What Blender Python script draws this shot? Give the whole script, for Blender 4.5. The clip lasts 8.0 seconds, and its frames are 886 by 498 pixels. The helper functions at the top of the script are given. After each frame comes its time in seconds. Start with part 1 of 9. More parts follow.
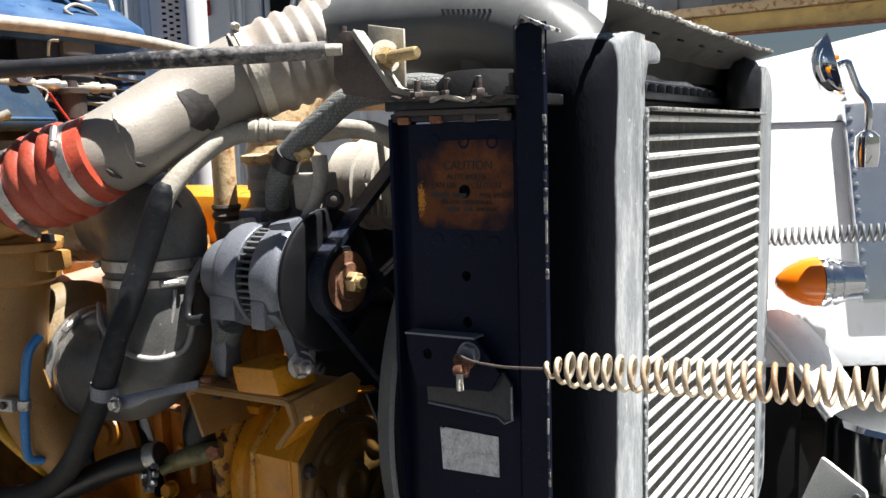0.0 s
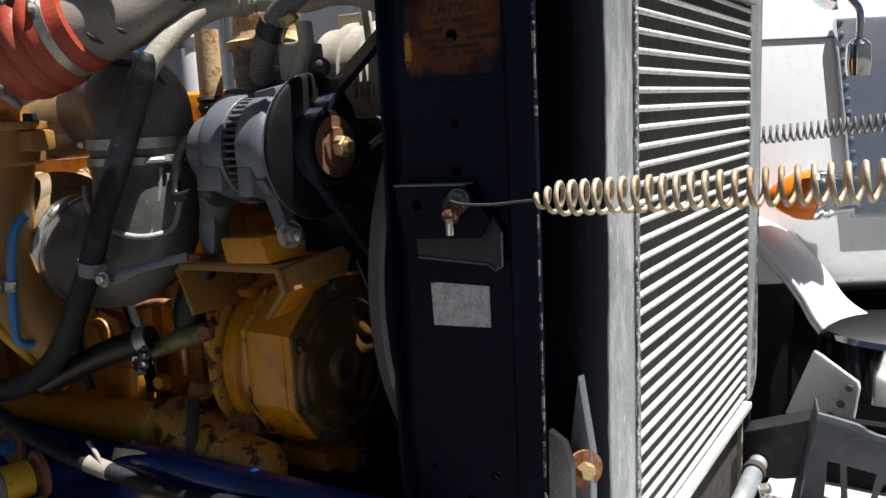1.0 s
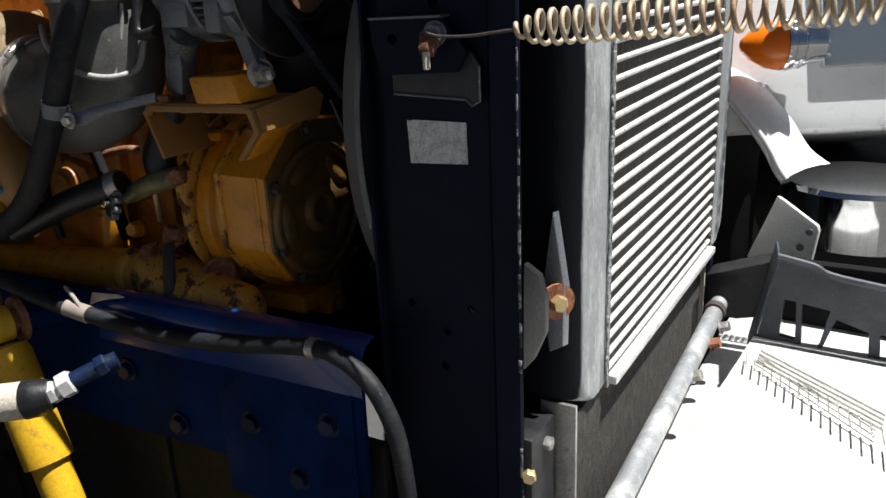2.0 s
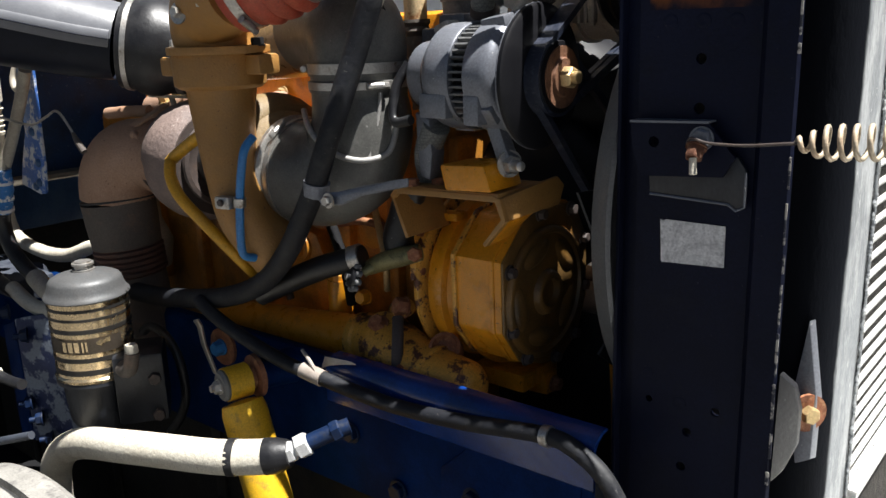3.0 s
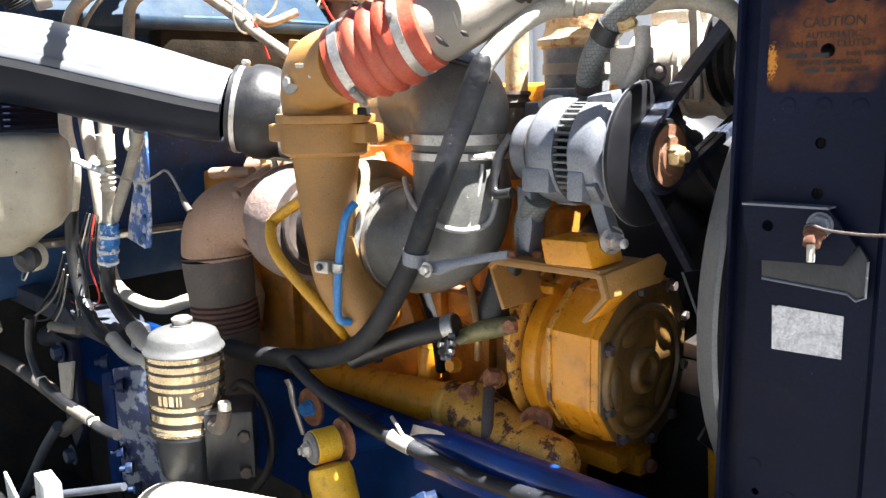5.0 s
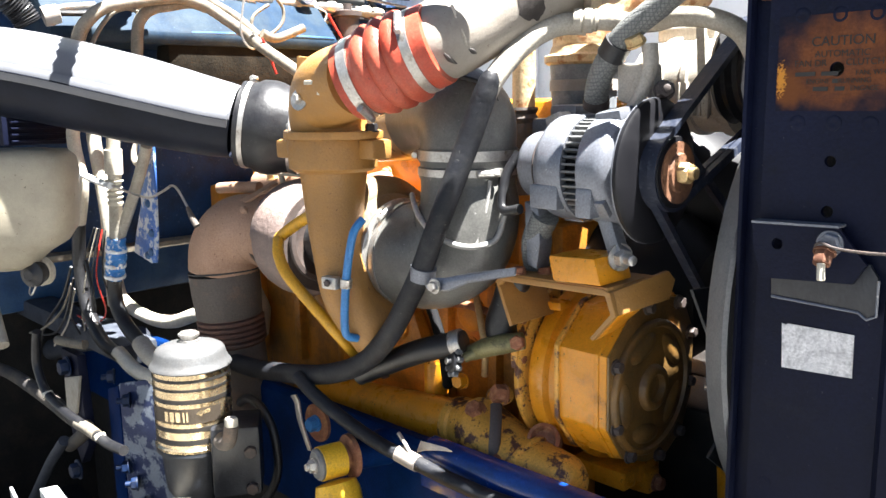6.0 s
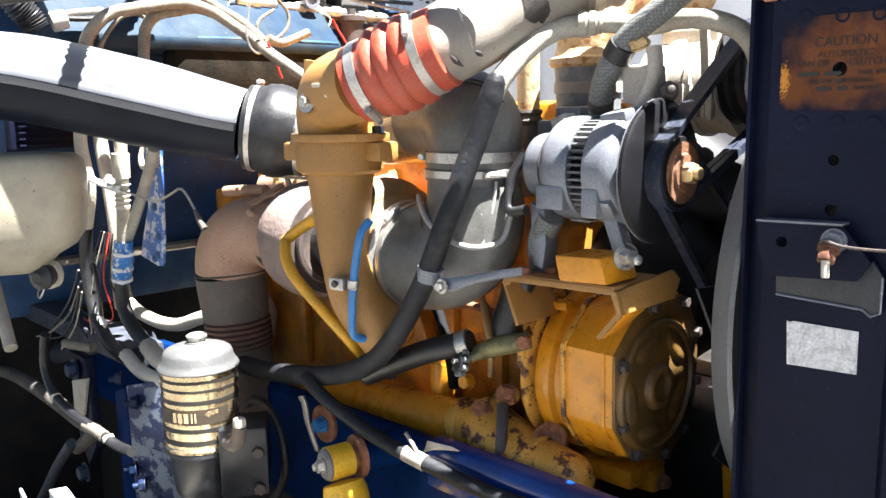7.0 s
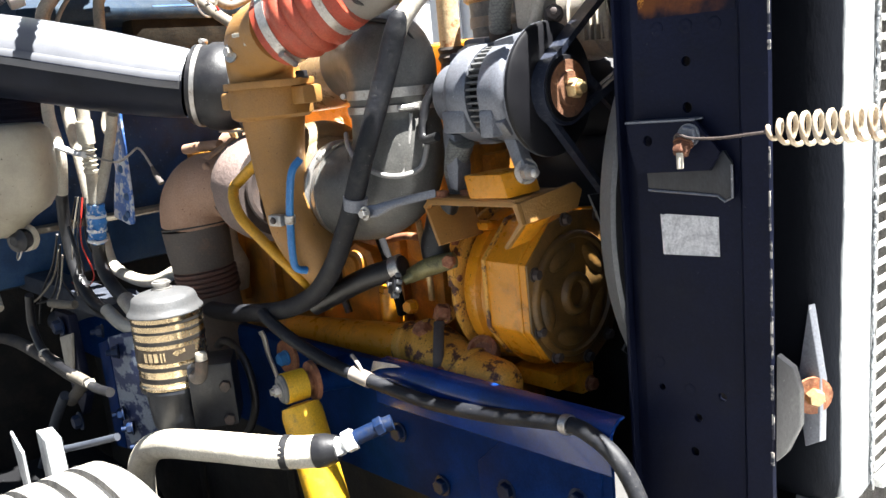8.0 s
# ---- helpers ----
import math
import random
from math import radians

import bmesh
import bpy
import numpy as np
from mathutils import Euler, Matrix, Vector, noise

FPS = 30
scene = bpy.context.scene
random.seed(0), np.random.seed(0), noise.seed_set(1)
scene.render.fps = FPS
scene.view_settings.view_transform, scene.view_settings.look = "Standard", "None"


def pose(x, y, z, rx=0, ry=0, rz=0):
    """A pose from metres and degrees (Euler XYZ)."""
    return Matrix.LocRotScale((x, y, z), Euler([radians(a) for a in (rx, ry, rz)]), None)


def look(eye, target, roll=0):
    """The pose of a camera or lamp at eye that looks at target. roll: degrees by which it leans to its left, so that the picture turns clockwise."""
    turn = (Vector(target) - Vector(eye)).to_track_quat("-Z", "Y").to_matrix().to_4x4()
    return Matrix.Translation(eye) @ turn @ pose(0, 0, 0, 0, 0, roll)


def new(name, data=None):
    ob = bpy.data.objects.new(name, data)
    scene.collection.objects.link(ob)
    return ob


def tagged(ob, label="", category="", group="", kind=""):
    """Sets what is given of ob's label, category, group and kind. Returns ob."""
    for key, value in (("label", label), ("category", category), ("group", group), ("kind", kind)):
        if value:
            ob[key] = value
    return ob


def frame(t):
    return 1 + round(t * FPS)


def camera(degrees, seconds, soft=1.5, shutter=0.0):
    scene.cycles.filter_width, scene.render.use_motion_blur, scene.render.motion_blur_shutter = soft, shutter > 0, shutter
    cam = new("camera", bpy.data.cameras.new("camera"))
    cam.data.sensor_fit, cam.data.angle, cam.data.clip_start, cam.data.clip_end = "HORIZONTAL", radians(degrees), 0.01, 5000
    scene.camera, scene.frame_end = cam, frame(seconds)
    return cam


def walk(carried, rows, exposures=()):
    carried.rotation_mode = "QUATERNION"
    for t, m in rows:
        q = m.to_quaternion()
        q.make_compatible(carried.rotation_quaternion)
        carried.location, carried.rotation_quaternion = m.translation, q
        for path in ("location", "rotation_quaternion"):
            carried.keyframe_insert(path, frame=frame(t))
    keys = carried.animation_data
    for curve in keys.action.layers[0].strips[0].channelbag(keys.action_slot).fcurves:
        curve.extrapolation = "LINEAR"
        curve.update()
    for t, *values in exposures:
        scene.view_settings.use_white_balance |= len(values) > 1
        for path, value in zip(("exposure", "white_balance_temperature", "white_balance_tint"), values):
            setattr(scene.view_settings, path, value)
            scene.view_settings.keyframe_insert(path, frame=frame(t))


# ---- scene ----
cam = camera(55.9, 8.0)
PATH = [
    (0, (-0.021, 0.11, 1.649), (-1.088, 1.782, 1.39), -1.7),
    (0.5, (-0.023, 0.101, 1.62), (-1.113, 1.771, 1.459), -1.9),
    (0.7, (-0.014, 0.104, 1.582), (-1.105, 1.77, 1.397), -1.9),
    (0.9, (-0.003, 0.117, 1.539), (-1.092, 1.77, 1.253), -1.9),
    (1, (-0.015, 0.101, 1.503), (-1.066, 1.772, 1.185), -2.6),
    (1.2, (-0.01, 0.099, 1.473), (-1.035, 1.768, 1.064), -3.2),
    (2.3, (-0.038, 0.076, 1.473), (-0.989, 1.709, 0.819), -1.8),
    (2.5, (-0.054, 0.067, 1.481), (-1.052, 1.697, 0.891), -1.4),
    (3, (-0.122, 0.014, 1.535), (-1.374, 1.487, 1.023), -2.0),
    (3.3, (-0.135, 0.003, 1.538), (-1.484, 1.415, 1.109), -1.7),
    (3.5, (-0.14, 0.014, 1.551), (-1.518, 1.402, 1.134), -1.7),
    (4, (-0.147, 0.012, 1.553), (-1.542, 1.392, 1.166), -1.1),
    (5.5, (-0.157, -0.006, 1.56), (-1.558, 1.373, 1.19), -0.9),
    (6, (-0.159, -0.005, 1.563), (-1.567, 1.371, 1.214), -0.9),
    (6.5, (-0.157, -0.007, 1.559), (-1.569, 1.371, 1.225), -0.9),
    (7, (-0.156, -0.02, 1.558), (-1.568, 1.357, 1.222), -1.1),
    (7.5, (-0.115, -0.026, 1.53), (-1.547, 1.328, 1.193), -3.3),
    (8, (0.026, 0.013, 1.505), (-1.415, 1.338, 1.094), -5.4),
]
walk(cam, [(t, look(eye, target, roll)) for t, eye, target, roll in PATH], [(0.0, 1.10), (0.5, 0.86), (1.0, 0.46), (2.5, 0.32), (3.0, 0.92), (3.5, 1.86), (4.0, 2.43), (5.5, 2.74), (7.0, 2.76), (7.5, 2.76), (8.0, 2.34)])

# ---- light ----
SUN = Vector((0.32, 0.11, 1.0)).normalized()
world = bpy.data.worlds.new("sky")
scene.world = world
world.use_nodes = True
_n = world.node_tree.nodes
_sky = _n.new("ShaderNodeTexSky")
_sky.sky_type = "NISHITA"
_sky.sun_disc = False
_sky.sun_elevation = math.asin(SUN.z)
_sky.sun_rotation = math.atan2(SUN.x, SUN.y)
_sky.ozone_density = 2.0
_n["Background"].inputs["Strength"].default_value = 0.0195
world.node_tree.links.new(_sky.outputs[0], _n["Background"].inputs["Color"])
_sun = bpy.data.lights.new("sun", "SUN")
_sun.energy, _sun.angle, _sun.color = 6.7, radians(0.5), (1.0, 0.985, 0.955)
new("sun", _sun).matrix_world = look(SUN * 30, (0, 0, 0))

# ---- materials ----
def surf(name, col, rough=0.5, metal=0.0, var=0.14, scale=9.0, stain=None, amount=0.45, sscale=22.0, bump=0.12, bscale=160.0, rvar=0.15, pieces=0.0, coat=0.0, edge=0.08, stretch=None, spec=0.5, speck=None, many=0.30, fine=0.17):
    """Paint, metal or rubber: tone drift, stains with a ragged outline, fine relief."""
    m = bpy.data.materials.new(name)
    m.use_nodes = True
    nt = m.node_tree
    p = nt.nodes["Principled BSDF"]
    p.inputs["Metallic"].default_value = metal
    p.inputs["Coat Weight"].default_value = coat
    p.inputs["Specular IOR Level"].default_value = spec
    tc = nt.nodes.new("ShaderNodeTexCoord")
    src = tc.outputs["Object"]
    if stretch:
        mp = nt.nodes.new("ShaderNodeMapping")
        mp.inputs["Scale"].default_value = stretch
        nt.links.new(src, mp.inputs[0])
        src = mp.outputs[0]

    def noise_tex(s, detail=5.0, r=0.6):
        t = nt.nodes.new("ShaderNodeTexNoise")
        t.inputs["Scale"].default_value, t.inputs["Detail"].default_value, t.inputs["Roughness"].default_value = s, detail, r
        nt.links.new(src, t.inputs["Vector"])
        return t.outputs["Fac"]

    def mixed(fac, a, b):
        x = nt.nodes.new("ShaderNodeMix")
        x.data_type = "RGBA"
        nt.links.new(fac, x.inputs[0])
        for k, v in ((6, a), (7, b)):
            if isinstance(v, tuple):
                x.inputs[k].default_value = (*v, 1)
            else:
                nt.links.new(v, x.inputs[k])
        return x.outputs[2]

    def ramp(fac, lo, hi):
        r = nt.nodes.new("ShaderNodeMapRange")
        r.inputs["From Min"].default_value, r.inputs["From Max"].default_value = lo, hi
        nt.links.new(fac, r.inputs[0])
        return r.outputs[0]

    dark = tuple(max(0.0, c * (1 - var)) for c in col)
    lite = tuple(min(1.0, c * (1 + var) + 0.01 * var) for c in col)
    out = mixed(ramp(noise_tex(scale), 0.3, 0.7), dark, lite)
    if stain:
        f = ramp(noise_tex(sscale, 9.0, 0.68), 1 - amount - edge, 1 - amount + edge)
        out = mixed(f, out, stain)
    if fine:
        lo_ = ramp(noise_tex(330, 3.0, 0.6), 0.30, 0.70)
        hv2 = nt.nodes.new("ShaderNodeHueSaturation")
        rg2 = nt.nodes.new("ShaderNodeMapRange")
        rg2.inputs["To Min"].default_value, rg2.inputs["To Max"].default_value = 1 - fine, 1 + fine
        nt.links.new(lo_, rg2.inputs[0])
        nt.links.new(rg2.outputs[0], hv2.inputs["Value"])
        nt.links.new(out, hv2.inputs["Color"])
        out = hv2.outputs[0]
    if speck:
        out = mixed(ramp(noise_tex(150, 6.0, 0.62), 1 - many, 1 - many + 0.03), out, speck)
    if pieces:
        oi = nt.nodes.new("ShaderNodeObjectInfo")
        hv = nt.nodes.new("ShaderNodeHueSaturation")
        nt.links.new(ramp(oi.outputs["Random"], 0.5 / pieces - 0.5 / pieces, 1.0), hv.inputs["Fac"])
        hv.inputs["Value"].default_value = 1 - pieces
        nt.links.new(out, hv.inputs["Color"])
        out = hv.outputs[0]
    nt.links.new(out, p.inputs["Base Color"])
    rr = nt.nodes.new("ShaderNodeMapRange")
    rr.inputs["To Min"].default_value, rr.inputs["To Max"].default_value = max(0.03, rough - rvar), min(1.0, rough + rvar)
    nt.links.new(noise_tex(scale * 4), rr.inputs[0])
    nt.links.new(rr.outputs[0], p.inputs["Roughness"])
    if bump:
        b = nt.nodes.new("ShaderNodeBump")
        b.inputs["Strength"].default_value, b.inputs["Distance"].default_value = bump, 0.004
        nt.links.new(noise_tex(bscale, 4.0), b.inputs["Height"])
        nt.links.new(b.outputs[0], p.inputs["Normal"])
    return m


M = dict(
    navy=surf("navy panel paint", (0.0034, 0.0056, 0.0205), 0.50, var=0.35, scale=5, stain=(0.007, 0.009, 0.020), amount=0.38, sscale=22, bump=0.18, spec=0.15, speck=(0.06, 0.06, 0.07), many=0.30),
    navy_edge=surf("chipped navy edge", (0.02, 0.023, 0.04), 0.5, stain=(0.45, 0.42, 0.38), amount=0.5, sscale=90, edge=0.03, bump=0.3),
    blue=surf("blue frame paint", (0.0006, 0.019, 0.100), 0.45, var=0.4, scale=6, stain=(0.001, 0.010, 0.045), amount=0.44, sscale=8, edge=0.18, bump=0.15, spec=0.035, speck=(0.03, 0.04, 0.07), many=0.285),
    cab=surf("cab blue paint", (0.020, 0.075, 0.19), 0.42, var=0.35, stain=(0.07, 0.12, 0.17), amount=0.36, sscale=9, edge=0.18, bump=0.06, coat=0.2),
    flaked=surf("flaked blue paint", (0.04, 0.13, 0.42), 0.5, stain=(0.52, 0.55, 0.58), amount=0.5, sscale=26, edge=0.03, bump=0.2),
    greyblue=surf("flaked grey bracket", (0.20, 0.23, 0.28), 0.6, stain=(0.012, 0.024, 0.085), amount=0.53, sscale=20, edge=0.025, bump=0.25),
    yellow=surf("engine yellow", (0.72, 0.285, 0.012), 0.30, var=0.2, scale=9, stain=(0.30, 0.115, 0.018), amount=0.36, sscale=16, edge=0.1, bump=0.12, speck=(0.10, 0.035, 0.015), many=0.345, fine=0.1),
    grimy=surf("grime-blackened yellow", (0.50, 0.20, 0.018), 0.45, var=0.3, scale=8, stain=(0.06, 0.032, 0.014), amount=0.42, sscale=9, edge=0.14, bump=0.25),
    chipped=surf("rust-spotted engine yellow", (0.66, 0.33, 0.05), 0.45, var=0.2, stain=(0.10, 0.035, 0.022), amount=0.455, sscale=26, edge=0.02, bump=0.3, speck=(0.08, 0.03, 0.02), many=0.38),
    tan=surf("dusty tan casting", (0.36, 0.178, 0.044), 0.5, var=0.16, scale=7, stain=(0.25, 0.14, 0.055), amount=0.36, sscale=12, edge=0.2, bump=0.3, bscale=260, speck=(0.14, 0.06, 0.02), many=0.34, fine=0.08),
    volute=surf("olive tan casting", (0.18, 0.12, 0.05), 0.55, var=0.2, stain=(0.16, 0.12, 0.07), amount=0.42, sscale=16, edge=0.15, bump=0.4, bscale=240),
    rust_yellow=surf("rust over cream paint", (0.62, 0.46, 0.26), 0.6, stain=(0.36, 0.16, 0.06), amount=0.44, sscale=26, edge=0.04, bump=0.3),
    rust=surf("brown rust", (0.24, 0.095, 0.045), 0.8, var=0.3, scale=30, stain=(0.40, 0.20, 0.09), amount=0.4, sscale=60, bump=0.5),
    hot_iron=surf("heat-browned iron", (0.37, 0.205, 0.12), 0.62, var=0.22, scale=9, stain=(0.37, 0.26, 0.20), amount=0.42, sscale=9, edge=0.25, bump=0.25, bscale=200, speck=(0.16, 0.08, 0.05), many=0.34),
    turbine=surf("mauve oxidised iron", (0.20, 0.145, 0.125), 0.65, var=0.25, scale=12, stain=(0.14, 0.105, 0.095), amount=0.46, sscale=14, edge=0.14, bump=0.45, bscale=130, speck=(0.34, 0.28, 0.25), many=0.36),
    sleeve=surf("charcoal heat sleeve", (0.09, 0.075, 0.065), 0.8, var=0.2, stain=(0.15, 0.10, 0.075), amount=0.4, sscale=20, bump=0.3),
    rubber=surf("black hose rubber", (0.009, 0.009, 0.011), 0.42, var=0.25, scale=14, stain=(0.03, 0.03, 0.031), amount=0.4, sscale=24, edge=0.15, bump=0.12, speck=(0.11, 0.11, 0.11), many=0.32),
    boot=surf("dusty rubber elbow", (0.066, 0.066, 0.062), 0.40, var=0.3, stain=(0.20, 0.195, 0.18), amount=0.44, sscale=8, edge=0.22, bump=0.12, speck=(0.26, 0.25, 0.24), many=0.33),
    belt=surf("belt rubber", (0.012, 0.017, 0.034), 0.5, stain=(0.06, 0.065, 0.08), amount=0.4, sscale=60, bump=0.2),
    silicone=surf("faded red silicone", (0.35, 0.044, 0.019), 0.5, var=0.28, stain=(0.40, 0.125, 0.075), amount=0.36, sscale=16, edge=0.2, bump=0.2, speck=(0.14, 0.05, 0.035), many=0.35),
    greyhose=surf("dusty grey silicone", (0.38, 0.345, 0.31), 0.6, var=0.15, stain=(0.22, 0.17, 0.13), amount=0.42, sscale=12, edge=0.2, bump=0.15, fine=0.07),
    pipe=surf("grey painted pipe", (0.31, 0.285, 0.25), 0.5, var=0.14, scale=6, stain=(0.19, 0.155, 0.12), amount=0.42, sscale=7, edge=0.25, bump=0.15, bscale=220, speck=(0.12, 0.08, 0.05), many=0.325, fine=0.06),
    soot=surf("dark oil stain", (0.035, 0.029, 0.026), 0.6, var=0.5, scale=40, bump=0.1),
    duct=surf("pale duct top", (0.150, 0.155, 0.170), 0.38, var=0.14, stain=(0.115, 0.12, 0.135), amount=0.42, sscale=7, edge=0.25, bump=0.05, fine=0.04),
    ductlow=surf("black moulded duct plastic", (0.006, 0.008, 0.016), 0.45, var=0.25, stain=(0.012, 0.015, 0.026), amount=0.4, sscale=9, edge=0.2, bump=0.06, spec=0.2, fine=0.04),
    cream=surf("dusty cream hose", (0.60, 0.56, 0.47), 0.65, var=0.12, stain=(0.40, 0.35, 0.27), amount=0.42, sscale=18, edge=0.15, bump=0.3, speck=(0.25, 0.20, 0.14), many=0.33),
    hosegrey=surf("dust-coated hose", (0.42, 0.385, 0.32), 0.65, var=0.15, stain=(0.24, 0.21, 0.17), amount=0.42, sscale=20, edge=0.15, bump=0.3),
    poly=surf("yellowed plastic tank", (0.43, 0.385, 0.29), 0.42, var=0.16, scale=7, stain=(0.25, 0.22, 0.165), amount=0.44, sscale=8, edge=0.2, bump=0.12, speck=(0.08, 0.06, 0.04), many=0.33, fine=0.05),
    alu=surf("cast aluminium", (0.215, 0.226, 0.258), 0.40, metal=0.40, var=0.16, stain=(0.165, 0.175, 0.20), amount=0.42, sscale=18, edge=0.15, bump=0.08, bscale=240, speck=(0.42, 0.42, 0.43), many=0.335),
    alu_tank=surf("weathered aluminium tank", (0.30, 0.315, 0.33), 0.5, metal=0.35, var=0.2, scale=8, stain=(0.62, 0.63, 0.63), amount=0.42, sscale=17, edge=0.12, bump=0.25, stretch=(1, 1, 0.35)),
    tank_dark=surf("black-painted tank", (0.016, 0.018, 0.024), 0.42, var=0.3, stain=(0.05, 0.053, 0.06), amount=0.4, sscale=12, edge=0.2, bump=0.25, stretch=(1, 1, 0.4)),
    bar=surf("bare aluminium bar", (0.72, 0.715, 0.69), 0.55, metal=0.15, var=0.15, scale=30, stain=(0.16, 0.15, 0.135), amount=0.37, sscale=70, edge=0.06, bump=0.3, pieces=0.15, speck=(0.10, 0.09, 0.075), many=0.36),
    weld=surf("grimy weld bead", (0.30, 0.295, 0.28), 0.6, metal=0.2, var=0.3, scale=40, stain=(0.05, 0.048, 0.044), amount=0.46, sscale=60, edge=0.06, bump=0.4, speck=(0.55, 0.54, 0.52), many=0.35),
    core=surf("dusty fin core", (0.055, 0.050, 0.043), 0.85, var=0.35, scale=60, stain=(0.13, 0.115, 0.095), amount=0.4, sscale=90, bump=0.8, bscale=900, stretch=(1, 1.6, 0.6)),
    black=surf("satin black steel", (0.012, 0.012, 0.014), 0.45, var=0.3, stain=(0.05, 0.048, 0.046), amount=0.36, sscale=30, edge=0.1, bump=0.2, speck=(0.10, 0.10, 0.10), many=0.31),
    shroud=surf("grey moulded shroud", (0.115, 0.117, 0.12), 0.55, var=0.15, stain=(0.18, 0.18, 0.175), amount=0.4, sscale=14, edge=0.2, bump=0.12),
    steel=surf("zinc-plated steel", (0.52, 0.50, 0.47), 0.38, metal=0.8, var=0.15, scale=30, stain=(0.25, 0.20, 0.15), amount=0.38, sscale=60, bump=0.1),
    gold=surf("brass-yellow zinc", (0.60, 0.44, 0.22), 0.4, metal=0.6, var=0.15, scale=30, stain=(0.30, 0.15, 0.07), amount=0.38, sscale=50, bump=0.1),
    rustbolt=surf("rusted bolt", (0.28, 0.105, 0.05), 0.75, var=0.3, scale=60, stain=(0.42, 0.22, 0.11), amount=0.4, sscale=120, bump=0.5),
    bracket=surf("sooty brown bracket", (0.062, 0.047, 0.042), 0.6, var=0.25, stain=(0.11, 0.075, 0.058), amount=0.36, sscale=30, edge=0.1, bump=0.2),
    spring=surf("rust-bloomed spring wire", (0.50, 0.42, 0.31), 0.55, metal=0.2, var=0.2, scale=10, stain=(0.36, 0.17, 0.06), amount=0.38, sscale=7, edge=0.14, bump=0.2),
    filter=surf("dull filter cap", (0.088, 0.091, 0.094), 0.5, metal=0.25, var=0.12, stain=(0.11, 0.105, 0.10), amount=0.4, sscale=14, edge=0.2, bump=0.1),
    foil=surf("gold foil band", (0.72, 0.56, 0.34), 0.25, metal=0.9, var=0.12, scale=20, bump=0.05),
    ink=surf("black print", (0.02, 0.018, 0.016), 0.5, bump=0.0, fine=0.0),
    shock=surf("yellow damper paint", (0.72, 0.42, 0.02), 0.4, var=0.12, stain=(0.32, 0.20, 0.05), amount=0.38, sscale=30, edge=0.08, bump=0.12),
    white=surf("white truck paint", (0.82, 0.825, 0.83), 0.3, var=0.02, bump=0.0, coat=0.3, fine=0.0),
    plate=surf("diamond aluminium", (0.72, 0.72, 0.71), 0.45, metal=0.3, var=0.08, stain=(0.45, 0.44, 0.42), amount=0.36, sscale=12, edge=0.2, bump=0.1),
    # stretched dark streaks are chrome reflections put into the colour
    stack=surf("bright metal with painted reflections", (0.90, 0.91, 0.92), 0.3, metal=0.15, var=0.1, scale=7, stain=(0.20, 0.21, 0.23), amount=0.38, sscale=34, edge=0.06, stretch=(1, 1, 0.02), rvar=0.1, bump=0.0, fine=0.03),
    chrome=surf("chrome", (0.78, 0.79, 0.80), 0.08, metal=1.0, var=0.03, rvar=0.04, bump=0.0),
    tyre=surf("dusty tyre", (0.24, 0.23, 0.21), 0.85, var=0.18, scale=20, stain=(0.10, 0.095, 0.09), amount=0.4, sscale=50, bump=0.4),
    groove=surf("tyre groove", (0.02, 0.02, 0.02), 0.9, bump=0.2),
    ground=surf("oil-spotted asphalt yard", (0.075, 0.073, 0.07), 0.9, var=0.2, scale=1.3, stain=(0.045, 0.043, 0.04), amount=0.38, sscale=2.2, edge=0.15, bump=0.5, bscale=60),
    label=surf("worn foil label", (0.68, 0.68, 0.69), 0.5, metal=0.2, var=0.15, scale=60, stain=(0.45, 0.45, 0.47), amount=0.45, sscale=90, edge=0.08, bump=0.25),
    decal=surf("burnt orange decal", (0.22, 0.07, 0.02), 0.6, var=0.4, scale=14, stain=(0.012, 0.011, 0.018), amount=0.58, sscale=11, edge=0.16, bump=0.2),
    fibre=surf("bare fibreglass", (0.66, 0.66, 0.63), 0.6, var=0.08, stain=(0.42, 0.41, 0.38), amount=0.36, sscale=16, edge=0.15, bump=0.25),
    red=surf("red cable", (0.45, 0.03, 0.02), 0.5, bump=0.0),
    bluetape=surf("blue patterned tape", (0.03, 0.20, 0.55), 0.5, var=0.2, stain=(0.75, 0.78, 0.80), amount=0.44, sscale=70, edge=0.03, bump=0.2),
    bluehose=surf("blue nylon line", (0.035, 0.19, 0.46), 0.4, var=0.15, bump=0.1),
    yellowhose=surf("yellow nylon line", (0.60, 0.31, 0.015), 0.45, var=0.12, stain=(0.40, 0.22, 0.03), amount=0.4, bump=0.1),
    wall=surf("weathered grey siding", (0.40, 0.41, 0.43), 0.8, var=0.2, scale=3, stain=(0.24, 0.24, 0.25), amount=0.44, sscale=6, edge=0.2, bump=0.2, stretch=(1, 1, 0.25)),
    beam=surf("rusty yellow beam", (0.60, 0.42, 0.15), 0.6, var=0.15, stain=(0.30, 0.14, 0.06), amount=0.42, sscale=4, edge=0.06, bump=0.2),
    # near-black that carries the shade of hollows; also on plain black parts
    dark=surf("recess shade and plain black", (0.008, 0.008, 0.009), 0.85, bump=0.2, spec=0.15),
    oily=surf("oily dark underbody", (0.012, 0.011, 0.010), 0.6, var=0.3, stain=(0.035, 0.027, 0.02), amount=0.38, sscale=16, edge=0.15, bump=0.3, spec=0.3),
)


